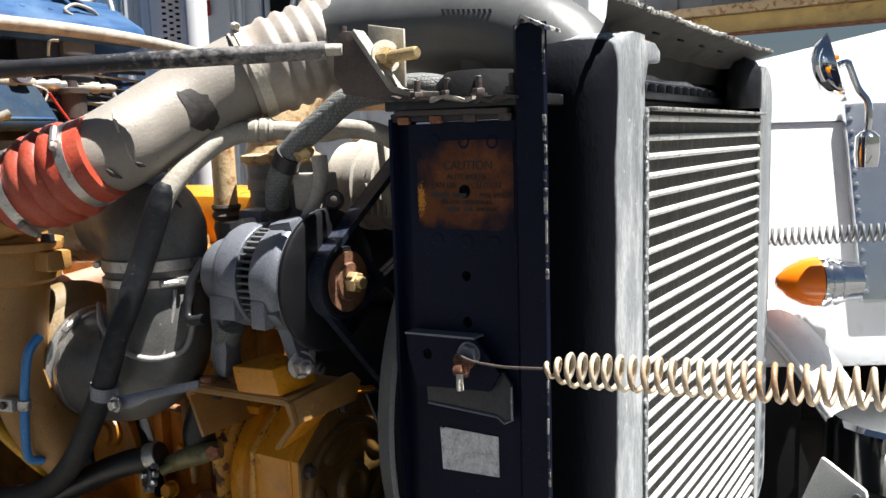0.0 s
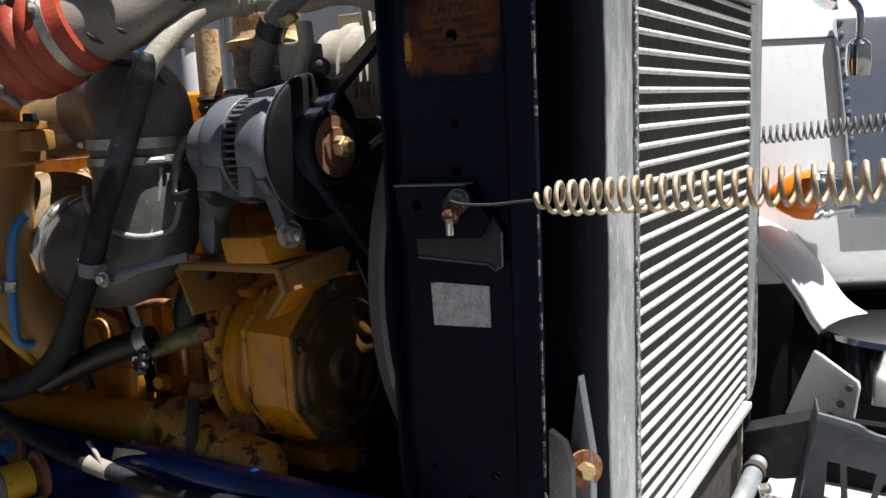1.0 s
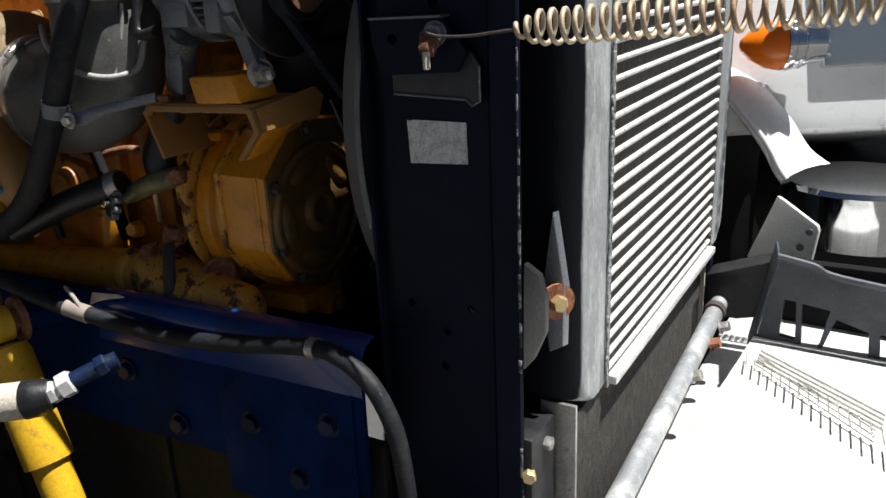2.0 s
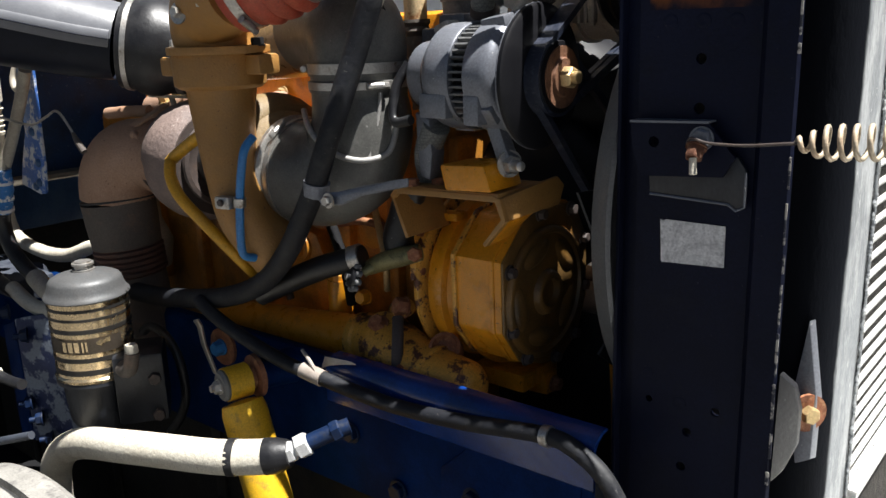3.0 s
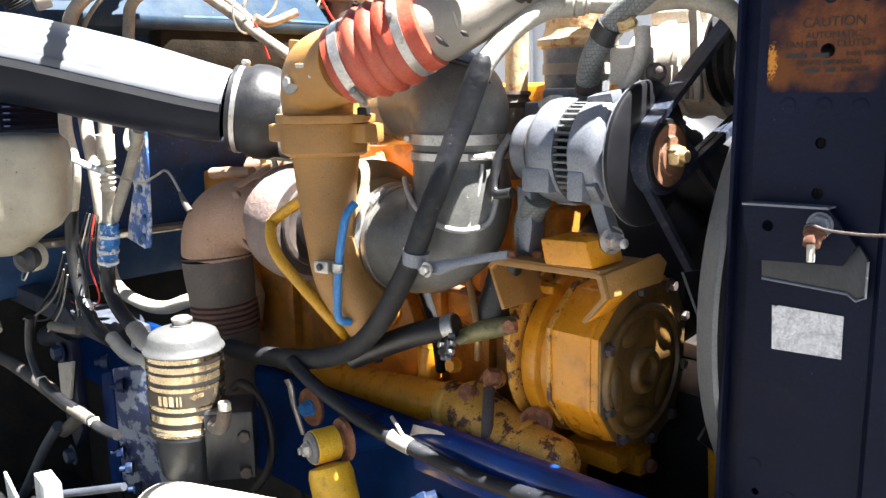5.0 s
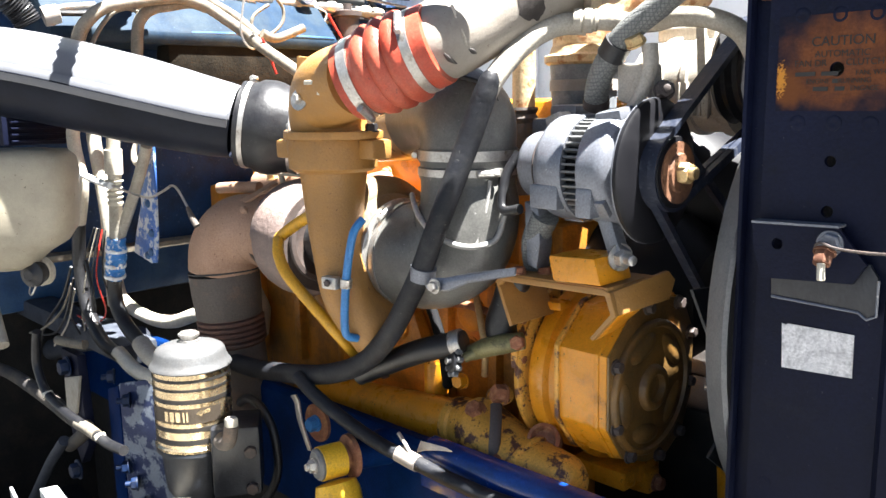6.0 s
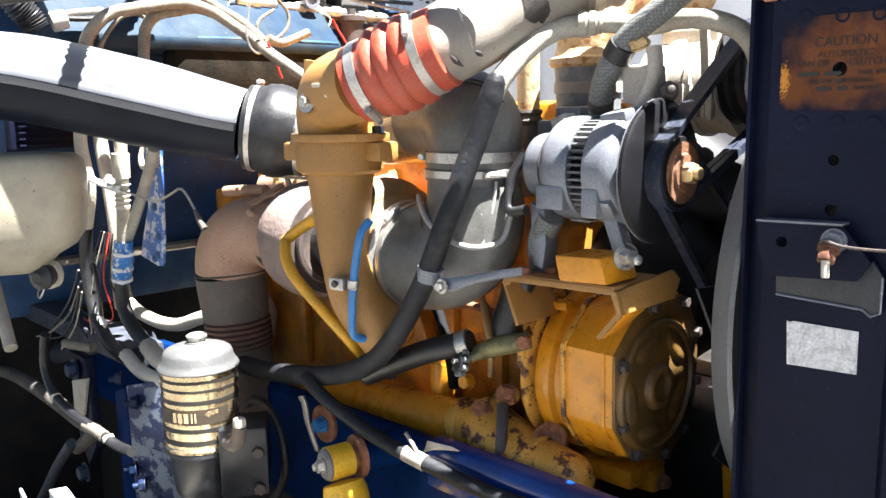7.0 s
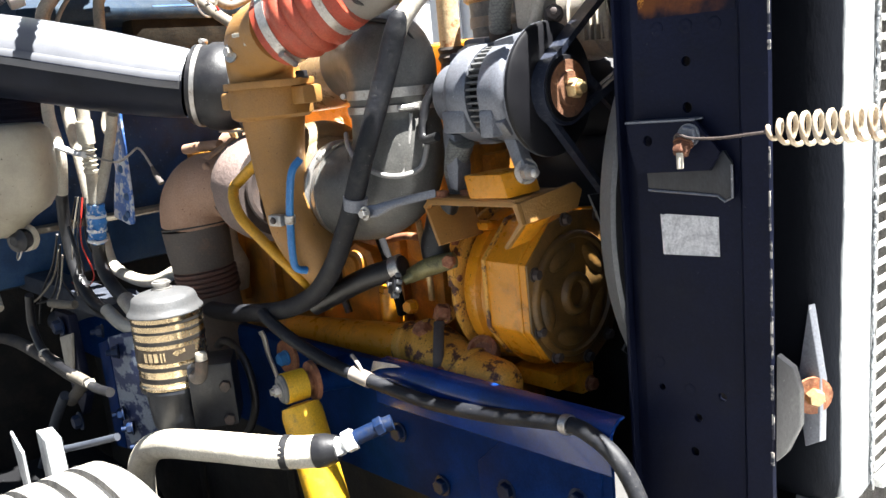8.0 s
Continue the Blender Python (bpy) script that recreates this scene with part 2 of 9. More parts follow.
def worn(name, lo, hi):
    """Near-black on the sides of a tank, blending to pale metal towards the core."""
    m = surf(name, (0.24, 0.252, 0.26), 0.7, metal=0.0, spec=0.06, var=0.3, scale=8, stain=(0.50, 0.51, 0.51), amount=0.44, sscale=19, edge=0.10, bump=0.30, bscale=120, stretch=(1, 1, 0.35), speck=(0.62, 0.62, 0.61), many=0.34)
    nt = m.node_tree
    p = nt.nodes["Principled BSDF"]
    bare = p.inputs["Base Color"].links[0].from_socket
    tc = nt.nodes.new("ShaderNodeTexCoord")
    mp = nt.nodes.new("ShaderNodeMapping")
    mp.inputs["Scale"].default_value = (1, 1, 0.3)
    n = nt.nodes.new("ShaderNodeTexNoise")
    n.inputs["Scale"].default_value, n.inputs["Detail"].default_value = 26, 8
    sp = nt.nodes.new("ShaderNodeSeparateXYZ")
    away = nt.nodes.new("ShaderNodeMath")
    away.operation = "ABSOLUTE"
    ad = nt.nodes.new("ShaderNodeMath")
    ad.operation = "MULTIPLY_ADD"
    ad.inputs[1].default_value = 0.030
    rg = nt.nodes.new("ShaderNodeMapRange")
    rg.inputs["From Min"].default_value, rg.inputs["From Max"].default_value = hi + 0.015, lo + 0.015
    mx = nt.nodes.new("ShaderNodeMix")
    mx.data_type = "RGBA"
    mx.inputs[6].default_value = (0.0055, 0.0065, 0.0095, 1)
    nt.links.new(tc.outputs["Object"], mp.inputs[0])
    nt.links.new(mp.outputs[0], n.inputs["Vector"])
    nt.links.new(tc.outputs["Object"], sp.inputs[0])
    nt.links.new(n.outputs["Fac"], ad.inputs[0])
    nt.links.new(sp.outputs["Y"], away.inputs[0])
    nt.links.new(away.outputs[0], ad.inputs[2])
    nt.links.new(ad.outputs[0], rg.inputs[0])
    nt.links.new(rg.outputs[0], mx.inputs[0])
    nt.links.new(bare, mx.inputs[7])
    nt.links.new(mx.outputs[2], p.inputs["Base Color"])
    return m


M["tank"] = worn("black-to-pale aluminium tank", 0.4225, 0.4305)


def burnt(name):
    """Scorched print that fades out into the navy paint round it."""
    m = surf(name, (0.19, 0.062, 0.02), 0.55, var=0.35, scale=16, stain=(0.05, 0.026, 0.024), amount=0.42, sscale=24, edge=0.2, bump=0.12, spec=0.15)
    nt = m.node_tree
    p = nt.nodes["Principled BSDF"]
    last = p.inputs["Base Color"].links[0].from_socket
    tc = nt.nodes.new("ShaderNodeTexCoord")
    n = nt.nodes.new("ShaderNodeTexNoise")
    n.inputs["Scale"].default_value, n.inputs["Detail"].default_value = 45, 8
    nt.links.new(tc.outputs["Object"], n.inputs["Vector"])
    g = nt.nodes.new("ShaderNodeTexNoise")
    g.inputs["Scale"].default_value, g.inputs["Detail"].default_value = 420, 4
    nt.links.new(tc.outputs["Object"], g.inputs["Vector"])

    def blob(cx, cz, rx, rz, noise, k, lo, hi):
        mp = nt.nodes.new("ShaderNodeMapping")
        mp.inputs["Location"].default_value = (-cx / rx, 0, -cz / rz)
        mp.inputs["Scale"].default_value = (1 / rx, 0, 1 / rz)
        nt.links.new(tc.outputs["Object"], mp.inputs[0])
        ln = nt.nodes.new("ShaderNodeVectorMath")
        ln.operation = "LENGTH"
        nt.links.new(mp.outputs[0], ln.inputs[0])
        ad = nt.nodes.new("ShaderNodeMath")
        ad.operation = "MULTIPLY_ADD"
        ad.inputs[1].default_value = k
        nt.links.new(noise.outputs["Fac"], ad.inputs[0])
        nt.links.new(ln.outputs["Value"], ad.inputs[2])
        r = nt.nodes.new("ShaderNodeMapRange")
        r.interpolation_type = "SMOOTHSTEP"
        r.inputs["From Min"].default_value, r.inputs["From Max"].default_value = hi, lo
        nt.links.new(ad.outputs[0], r.inputs[0])
        return r.outputs[0]

    def over(fac, a, b):
        x = nt.nodes.new("ShaderNodeMix")
        x.data_type = "RGBA"
        nt.links.new(fac, x.inputs[0])
        for s, v in ((6, a), (7, b)):
            if isinstance(v, tuple):
                x.inputs[s].default_value = (*v, 1)
            else:
                nt.links.new(v, x.inputs[s])
        return x.outputs[2]

    out = over(blob(0.014, 0.050, 0.070, 0.060, n, 0.9, 0.95, 1.6), (0.0080, 0.0085, 0.0200), last)
    out = over(blob(-0.045, 0.020, 0.024, 0.026, n, 0.9, 0.9, 1.5), out, (0.16, 0.055, 0.018))
    out = over(blob(-0.052, 0.030, 0.008, 0.024, g, 2.2, 1.5, 1.9), out, (0.62, 0.26, 0.04))
    nt.links.new(out, p.inputs["Base Color"])
    return m


def glassy(name, col, rough, trans):
    m = bpy.data.materials.new(name)
    m.use_nodes = True
    p = m.node_tree.nodes["Principled BSDF"]
    p.inputs["Base Color"].default_value = (*col, 1)
    p.inputs["Roughness"].default_value, p.inputs["Transmission Weight"].default_value = rough, trans
    return m


M["harness"] = surf("dusty harness tape", (0.20, 0.175, 0.135), 0.7, var=0.3, scale=14, stain=(0.10, 0.085, 0.065), amount=0.44, sscale=24, edge=0.12, bump=0.3, speck=(0.34, 0.31, 0.26), many=0.33)
M["boltblue"] = surf("dark blue bolt paint", (0.003, 0.014, 0.050), 0.45, var=0.3, stain=(0.02, 0.025, 0.04), amount=0.42, sscale=60, spec=0.3)
M["disc"] = surf("smooth black fan paint", (0.006, 0.006, 0.008), 0.5, var=0.2, bump=0.02, fine=0.05, spec=0.25)
M["armgrey"] = surf("dusty blue-grey arm", (0.045, 0.052, 0.068), 0.6, stain=(0.012, 0.016, 0.028), amount=0.44, sscale=16, edge=0.12)
M["hosedark"] = surf("dusty dark hose rubber", (0.011, 0.012, 0.016), 0.58, var=0.3, scale=14, stain=(0.036, 0.036, 0.036), amount=0.40, sscale=26, edge=0.12, bump=0.25, spec=0.3, speck=(0.11, 0.105, 0.10), many=0.33)
M["amber"] = glassy("amber lens", (0.95, 0.21, 0.006), 0.22, 0.08)
M["skyglass"] = surf("blue-tinted dusty glass", (0.03, 0.12, 0.20), 0.12, var=0.15, bump=0.0, fine=0.02)
M["glass"] = glassy("windscreen glass", (0.75, 0.85, 0.88), 0.03, 0.85)


def braid(name, col, dark):
    """Woven textile hose cover: pale cells with dark gaps."""
    m = surf(name, col, 0.6, var=0.1, bump=0.0)
    nt = m.node_tree
    p = nt.nodes["Principled BSDF"]
    tc = nt.nodes.new("ShaderNodeTexCoord")
    v = nt.nodes.new("ShaderNodeTexVoronoi")
    v.feature = "DISTANCE_TO_EDGE"
    v.inputs["Scale"].default_value = 210
    v.inputs["Randomness"].default_value = 0.12
    rg = nt.nodes.new("ShaderNodeMapRange")
    rg.inputs["From Min"].default_value, rg.inputs["From Max"].default_value = 0.0, 0.16
    mx = nt.nodes.new("ShaderNodeMix")
    mx.data_type = "RGBA"
    mx.inputs[6].default_value = (*dark, 1)
    nt.links.new(tc.outputs["Object"], v.inputs["Vector"])
    nt.links.new(v.outputs["Distance"], rg.inputs[0])
    nt.links.new(rg.outputs[0], mx.inputs[0])
    nt.links.new(p.inputs["Base Color"].links[0].from_socket, mx.inputs[7])
    nt.links.new(mx.outputs[2], p.inputs["Base Color"])
    b = nt.nodes.new("ShaderNodeBump")
    b.inputs["Strength"].default_value, b.inputs["Distance"].default_value = 0.5, 0.002
    nt.links.new(rg.outputs[0], b.inputs["Height"])
    nt.links.new(b.outputs[0], p.inputs["Normal"])
    return m


M["braid"] = braid("woven hose cover", (0.21, 0.215, 0.205), (0.10, 0.105, 0.105))


# ---- mesh tools ----
def part(name, bm, mat, parent, label="", angle=38):
    """One mesh object from a bmesh in world places, under a thing or under a part of it."""
    base = parent
    while base.parent:
        base = base.parent
    bmesh.ops.recalc_face_normals(bm, faces=bm.faces)
    bmesh.ops.translate(bm, verts=bm.verts, vec=-base.location)
    me = bpy.data.meshes.new(name)
    bm.to_mesh(me)
    bm.free()
    for f in me.polygons:
        f.use_smooth = True
    me.set_sharp_from_angle(angle=radians(angle))
    for x in mat if isinstance(mat, (list, tuple)) else [mat]:
        me.materials.append(x)
    ob = new(name, me)
    ob.parent = parent
    if label:
        tagged(ob, label)
    return ob


def thing(name, at, label, category, group="", kind=""):
    ob = new(name)
    ob.location = at
    ob.empty_display_size = 0.05
    return tagged(ob, label, category, group, kind)


def solid(name, bm, mat, label, category, group="", kind="", angle=38):
    """A thing that is one mesh."""
    bmesh.ops.recalc_face_normals(bm, faces=bm.faces)
    lo = Vector((min(v.co.x for v in bm.verts) + max(v.co.x for v in bm.verts), min(v.co.y for v in bm.verts) + max(v.co.y for v in bm.verts), 2 * min(v.co.z for v in bm.verts))) / 2
    bmesh.ops.translate(bm, verts=bm.verts, vec=-lo)
    me = bpy.data.meshes.new(name)
    bm.to_mesh(me)
    bm.free()
    for f in me.polygons:
        f.use_smooth = True
    me.set_sharp_from_angle(angle=radians(angle))
    for x in mat if isinstance(mat, (list, tuple)) else [mat]:
        me.materials.append(x)
    ob = new(name, me)
    ob.location = lo
    return tagged(ob, label, category, group, kind)


def B():
    return bmesh.new()


def curve_points(pts, sub):
    """A smooth line through the points."""
    P = [Vector(p) for p in pts]
    if len(P) < 3 or sub < 2:
        return P, [float(i) for i in range(len(P))]
    out, pos = [], []
    for i in range(len(P) - 1):
        a, b, c, d = P[max(i - 1, 0)], P[i], P[i + 1], P[min(i + 2, len(P) - 1)]
        for k in range(sub):
            t = k / sub
            out.append(0.5 * (2 * b + (c - a) * t + (2 * a - 5 * b + 4 * c - d) * t * t + (3 * b - 3 * c + d - a) * t ** 3))
            pos.append(i + t)
    out.append(P[-1])
    pos.append(float(len(P) - 1))
    return out, pos


def tube(bm, pts, r, seg=12, sub=6, caps=True, flat=1.0, mat=0, wave=0.0, waves=0):
    """A round bar or hose along the points; r: one radius or one for each point."""
    line, pos = curve_points(pts, sub)
    rs = r if isinstance(r, (list, tuple)) else [r] * len(pts)
    rings, up = [], None
    for i, p in enumerate(line):
        t = (line[min(i + 1, len(line) - 1)] - line[max(i - 1, 0)]).normalized()
        if up is None:
            up = Vector((0, 0, 1)) if abs(t.z) < 0.9 else Vector((1, 0, 0))
        up = (up - t * up.dot(t)).normalized()
        side = t.cross(up)
        k = min(int(pos[i]), len(rs) - 2) if len(rs) > 1 else 0
        f = pos[i] - k
        rad = rs[k] * (1 - f) + rs[min(k + 1, len(rs) - 1)] * f
        if waves:
            rad += wave * math.sin(2 * math.pi * waves * i / (len(line) - 1))
        rings.append([bm.verts.new(p + side * (rad * math.cos(a)) + up * (rad * flat * math.sin(a))) for a in (2 * math.pi * s / seg for s in range(seg))])
    for a, b in zip(rings, rings[1:]):
        for s in range(seg):
            bm.faces.new((a[s], a[(s + 1) % seg], b[(s + 1) % seg], b[s])).material_index = mat
    if caps:
        bm.faces.new(rings[0][::-1]).material_index = mat
        bm.faces.new(rings[-1]).material_index = mat
    return bm


def lathe(bm, o, ax, prof, seg=28, mat=0):
    """A turned shape: prof holds (distance along the axis, radius)."""
    o, ax = Vector(o), Vector(ax).normalized()
    u = ax.orthogonal().normalized()
    w = ax.cross(u)
    rings = []
    for d, r in prof:
        if r < 1e-6:
            rings.append([bm.verts.new(o + ax * d)])
        else:
            rings.append([bm.verts.new(o + ax * d + u * (r * math.cos(a)) + w * (r * math.sin(a))) for a in (2 * math.pi * s / seg for s in range(seg))])
    for a, b in zip(rings, rings[1:]):
        for s in range(seg):
            q = [a[s % len(a)], a[(s + 1) % len(a)], b[(s + 1) % len(b)], b[s % len(b)]]
            q = [v for i, v in enumerate(q) if v not in q[:i]]
            if len(q) > 2:
                bm.faces.new(q).material_index = mat
    for ring in (rings[0], rings[-1]):
        if len(ring) > 2:
            bm.faces.new(ring).material_index = mat
    return bm


def box(bm, c, s, rot=(0, 0, 0), bev=0.003, mat=0):
    """A block of size s round c, with worn edges."""
    m = pose(*c, *rot) @ Matrix.Diagonal((*s, 1))
    vs = bmesh.ops.create_cube(bm, size=1, matrix=m)["verts"]
    fs = {f for v in vs for f in v.link_faces}
    for f in fs:
        f.material_index = mat
    if bev:
        es = list({e for f in fs for e in f.edges})
        bmesh.ops.bevel(bm, geom=es, offset=min(bev, min(s) * 0.4), segments=2, affect="EDGES", profile=0.6, material=mat)
    return bm


def prism(bm, pts, vec, bev=0.0, mat=0):
    """A flat outline given thickness."""
    vs = [bm.verts.new(p) for p in pts]
    f = bm.faces.new(vs)
    f.material_index = mat
    ext = bmesh.ops.extrude_face_region(bm, geom=[f])
    nv = [g for g in ext["geom"] if isinstance(g, bmesh.types.BMVert)]
    bmesh.ops.translate(bm, verts=nv, vec=Vector(vec))
    if bev:
        es = list({e for v in vs + nv for e in v.link_edges})
        bmesh.ops.bevel(bm, geom=es, offset=bev, segments=2, affect="EDGES", profile=0.6, material=mat)
    return bm


def holed(bm, outline, holes, at, vec):
    """A plate with round holes: outline and (u, v, r) in the plane that at() lays into the world."""
    loops = [outline] + [[(u + r * math.cos(a), v + r * math.sin(a)) for a in (2 * math.pi * k / 16 for k in range(16))] for u, v, r in holes]
    es = []
    for loop in loops:
        vs = [bm.verts.new(at(*p)) for p in loop]
        es += [bm.edges.new((vs[i], vs[(i + 1) % len(vs)])) for i in range(len(vs))]
    fs = [g for g in bmesh.ops.triangle_fill(bm, edges=es, use_beauty=True)["geom"] if isinstance(g, bmesh.types.BMFace)]
    ext = bmesh.ops.extrude_face_region(bm, geom=fs, use_keep_orig=True)
    bmesh.ops.translate(bm, verts=[g for g in ext["geom"] if isinstance(g, bmesh.types.BMVert)], vec=Vector(vec))
    return bm


def bolt(bm, p, ax, af=0.017, h=0.009, washer=0.0, stud=0.0, stud_r=0.005, mat=0):
    """A hexagon head, with a washer under it and a thread end over it where there are any."""
    if washer:
        lathe(bm, p, ax, [(0, washer), (0.0025, washer)], 18, mat)
    lathe(bm, p, ax, [(0.002 if washer else 0, af * 0.577), (h * 0.85, af * 0.577), (h, af * 0.5), (h, 0)], 6, mat)
    if stud:
        lathe(bm, Vector(p) + Vector(ax).normalized() * h, ax, [(-0.001, stud_r), (stud * 0.93, stud_r), (stud, stud_r * 0.75), (stud, 0)], 12, mat)
    return bm


def clamp(parent, name, o, ax, r, w=0.013, screw=(0, -1, 0), mat=None, label="steel hose clamp"):
    """A worm-drive band with its screw housing."""
    ax = Vector(ax).normalized()
    o = Vector(o)
    bm = lathe(B(), o, ax, [(-w / 2, r - 0.002), (-w / 2, r + 0.0012), (w / 2, r + 0.0012), (w / 2, r - 0.002)], 32)
    band = part(name, bm, mat or M["steel"], parent, label)
    s = (Vector(screw) - ax * ax.dot(Vector(screw))).normalized()
    t = ax.cross(s)
    c = o + s * (r + 0.005)
    bm = lathe(B(), c - t * 0.013, t, [(0, 0.0055), (0.024, 0.0055), (0.025, 0.004), (0.026, 0.004)], 12)
    bolt(bm, c + t * 0.013, t, 0.009, 0.008)
    part("screw", bm, mat or M["steel"], band)
    return band


def words(name, text, size, m, mat, parent):
    """Lettering as a thin mesh."""
    cu = bpy.data.curves.new(name, "FONT")
    cu.body, cu.size, cu.align_x, cu.align_y, cu.extrude = text, size, "CENTER", "CENTER", 0.0002
    tmp = bpy.data.objects.new(name, cu)
    me = bpy.data.meshes.new_from_object(tmp)
    bpy.data.objects.remove(tmp)
    bpy.data.curves.remove(cu)
    me.transform(m)
    me.transform(Matrix.Translation(-parent.location))
    me.materials.append(mat)
    ob = new(name, me)
    ob.parent = parent
    return ob

# ---- ground ----
gb = B()
bmesh.ops.create_grid(gb, x_segments=2, y_segments=2, size=400)
solid("ground", gb, M["ground"], "oil-spotted grey yard surface under the trucks", "ground", kind="structure")

X, Y, Z = Vector((1, 0, 0)), Vector((0, 1, 0)), Vector((0, 0, 1))

# ---- radiator with its side channel ----
rad = thing("radiator", (-0.5, 1.48, 0.72), "truck radiator in dark navy steel side channels", "radiator")
wall_xz = lambda u, v: (u, 0.930, v)
web_holes = [(-0.512, 1.590, 0.0075), (-0.513, 1.492, 0.0062), (-0.513, 1.437, 0.0066), (-0.511, 1.035, 0.0060), (-0.517, 0.986, 0.0062), (-0.476, 1.072, 0.0060), (-0.563, 1.067, 0.0045)]
part("side_web", holed(B(), [(-0.588, 0.70), (-0.446, 0.70), (-0.446, 1.668), (-0.588, 1.668)], web_holes, wall_xz, (0, 0.006, 0)), M["navy"], rad, "navy-painted channel web with bolt holes")
for x, z in [(-0.552, 1.648), (-0.512, 1.646), (-0.475, 1.645), (-0.551, 1.533), (-0.512, 1.533), (-0.475, 1.532), (-0.566, 1.102), (-0.522, 1.072)]:
    part("rivet", lathe(B(), (x, 0.931, z), -Y, [(0, 0.0085), (0.0015, 0.0085), (0.0022, 0.0065), (0.0014, 0.003), (0.0014, 0)], 18), M["navy"], rad, "flush painted rivet heads")
bm = B()
prism(bm, [(-0.612, 0.923, 0.70), (-0.612, 0.923, 1.675), (-0.607, 0.923, 1.675), (-0.607, 0.923, 0.70)], (0, 0.05, 0), 0.001)
box(bm, (-0.598, 0.942, 1.187), (0.022, 0.010, 0.975), bev=0.003)
part("rear_flange", bm, M["navy"], rad)
bm = B()
prism(bm, [(-0.447, 0.930, 0.70), (-0.438, 0.918, 0.70), (-0.406, 0.918, 0.70), (-0.403, 0.921, 0.70), (-0.406, 0.925, 0.70), (-0.438, 0.926, 0.70), (-0.447, 0.938, 0.70)], (0, 0, 1.068))
part("front_flange", bm, M["navy"], rad)
bm = B()
random.seed(4)
z = 0.72
while z < 1.75:
    h = random.uniform(0.010, 0.05)
    if random.random() < 0.65:
        box(bm, (-0.4045 + random.uniform(-0.001, 0.0005), 0.9172, z + h / 2), (0.0018 + random.uniform(0, 0.0025), 0.0012, h), bev=0.0004)
    z += h + random.uniform(0.0, 0.02)
tagged(part("chipped_edge", bm, M["navy_edge"], rad), "chipped bare metal edge", kind="stuff")
bm = B()
prism(bm, [(-0.438, 0.917, 1.766), (-0.425, 0.905, 1.776), (-0.398, 0.905, 1.762), (-0.398, 0.945, 1.762), (-0.43, 0.94, 1.776)], (0, 0, -0.004))
part("top_tab", bm, M["navy_edge"], rad)
bm = B()
box(bm, (-0.515, 0.956, 1.69), (0.20, 0.07, 0.012), bev=0.002)
box(bm, (-0.53, 0.95, 1.676), (0.16, 0.05, 0.010), bev=0.002)
part("top_header_edge", bm, M["black"], rad, "sooty bolted header flange")
for x in (-0.575, -0.533, -0.492, -0.45):
    part("header_bolt", bolt(B(), (x, 0.932, 1.697), Z, 0.014, 0.008, 0.010, 0.014, 0.004), M["bracket"], rad)
bm = B()
lathe(bm, (-0.515, 0.985, 1.695), Z, [(0, 0.06), (0.018, 0.058), (0.032, 0.045), (0.036, 0)], 24)
part("filler_boss", bm, M["dark"], rad)
random.seed(17)
for k in range(3):
    edge_ = [(-0.60 + 0.055 * k + 0.011 * q, 0.912 + random.uniform(-0.004, 0.004), 1.699 + random.uniform(-0.003, 0.004) - 0.004 * k) for q in range(6)]
    back_ = [(x, 0.94, z + 0.001) for x, y, z in edge_[::-1]]
    part("torn_flange", prism(B(), edge_ + back_, (0, 0, -0.0035)), M["hosegrey"] if k == 1 else M["bracket"], rad, "torn dusty flange edge")
part("lower_flange", box(B(), (-0.525, 0.928, 1.680), (0.15, 0.02, 0.006), (0, 1, 0), 0.001), M["bracket"], rad)
for x in (-0.59, -0.545, -0.50, -0.455):
    part("flange_nut", bolt(B(), (x, 0.925, 1.676), -Z, 0.014, 0.008), M["rustbolt"] if x < -0.52 else M["bracket"], rad)
part("core", box(B(), (-0.515, 1.48, 1.21), (0.10, 1.06, 0.92), bev=0.004), M["core"], rad, "dark dusty radiator core")
part("top_tank", box(B(), (-0.535, 1.50, 1.712), (0.14, 0.90, 0.05), bev=0.02), M["tank_dark"], rad)
part("shroud_top", box(B(), (-0.56, 1.50, 1.765), (0.05, 0.92, 0.10), bev=0.012), M["tank_dark"], rad, "black shroud above the core")
part("far_web", box(B(), (-0.51, 2.03, 1.19), (0.20, 0.02, 0.98), bev=0.003), M["navy"], rad)

# fan shroud ring behind the radiator
shroud = thing("fan_shroud", (-0.62, 1.26, 0.75), "grey moulded ring shroud behind the radiator", "fan shroud")
bm = B()
lathe(bm, (-0.612, 1.276, 1.275), -X, [(0.0, 0.366), (0.004, 0.371), (0.014, 0.366), (0.030, 0.357), (0.034, 0.353), (0.032, 0.349), (0.010, 0.356), (0.0, 0.360)], 72)
part("ring", bm, M["shroud"], shroud)
# disc closes the ring, with the hollow's shade in its near-black colour
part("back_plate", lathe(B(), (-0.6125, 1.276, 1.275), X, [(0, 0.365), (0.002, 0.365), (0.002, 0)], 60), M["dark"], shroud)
fan = thing("cooling_fan", (-0.66, 1.3, 0.98), "black cooling fan inside its shroud", "fan")
bm = B()
for k in range(8):
    a = 2 * math.pi * k / 8
    c, s = math.cos(a), math.sin(a)
    at = lambda r, w, d: (-0.66 + d, 1.28 + c * r - s * w, 1.27 + s * r + c * w)
    part("blade", prism(B(), [at(0.06, -0.03, -0.01), at(0.33, -0.05, -0.025), at(0.33, 0.05, 0.02), at(0.06, 0.03, 0.01)], (0.004, 0, 0)), M["black"], fan)
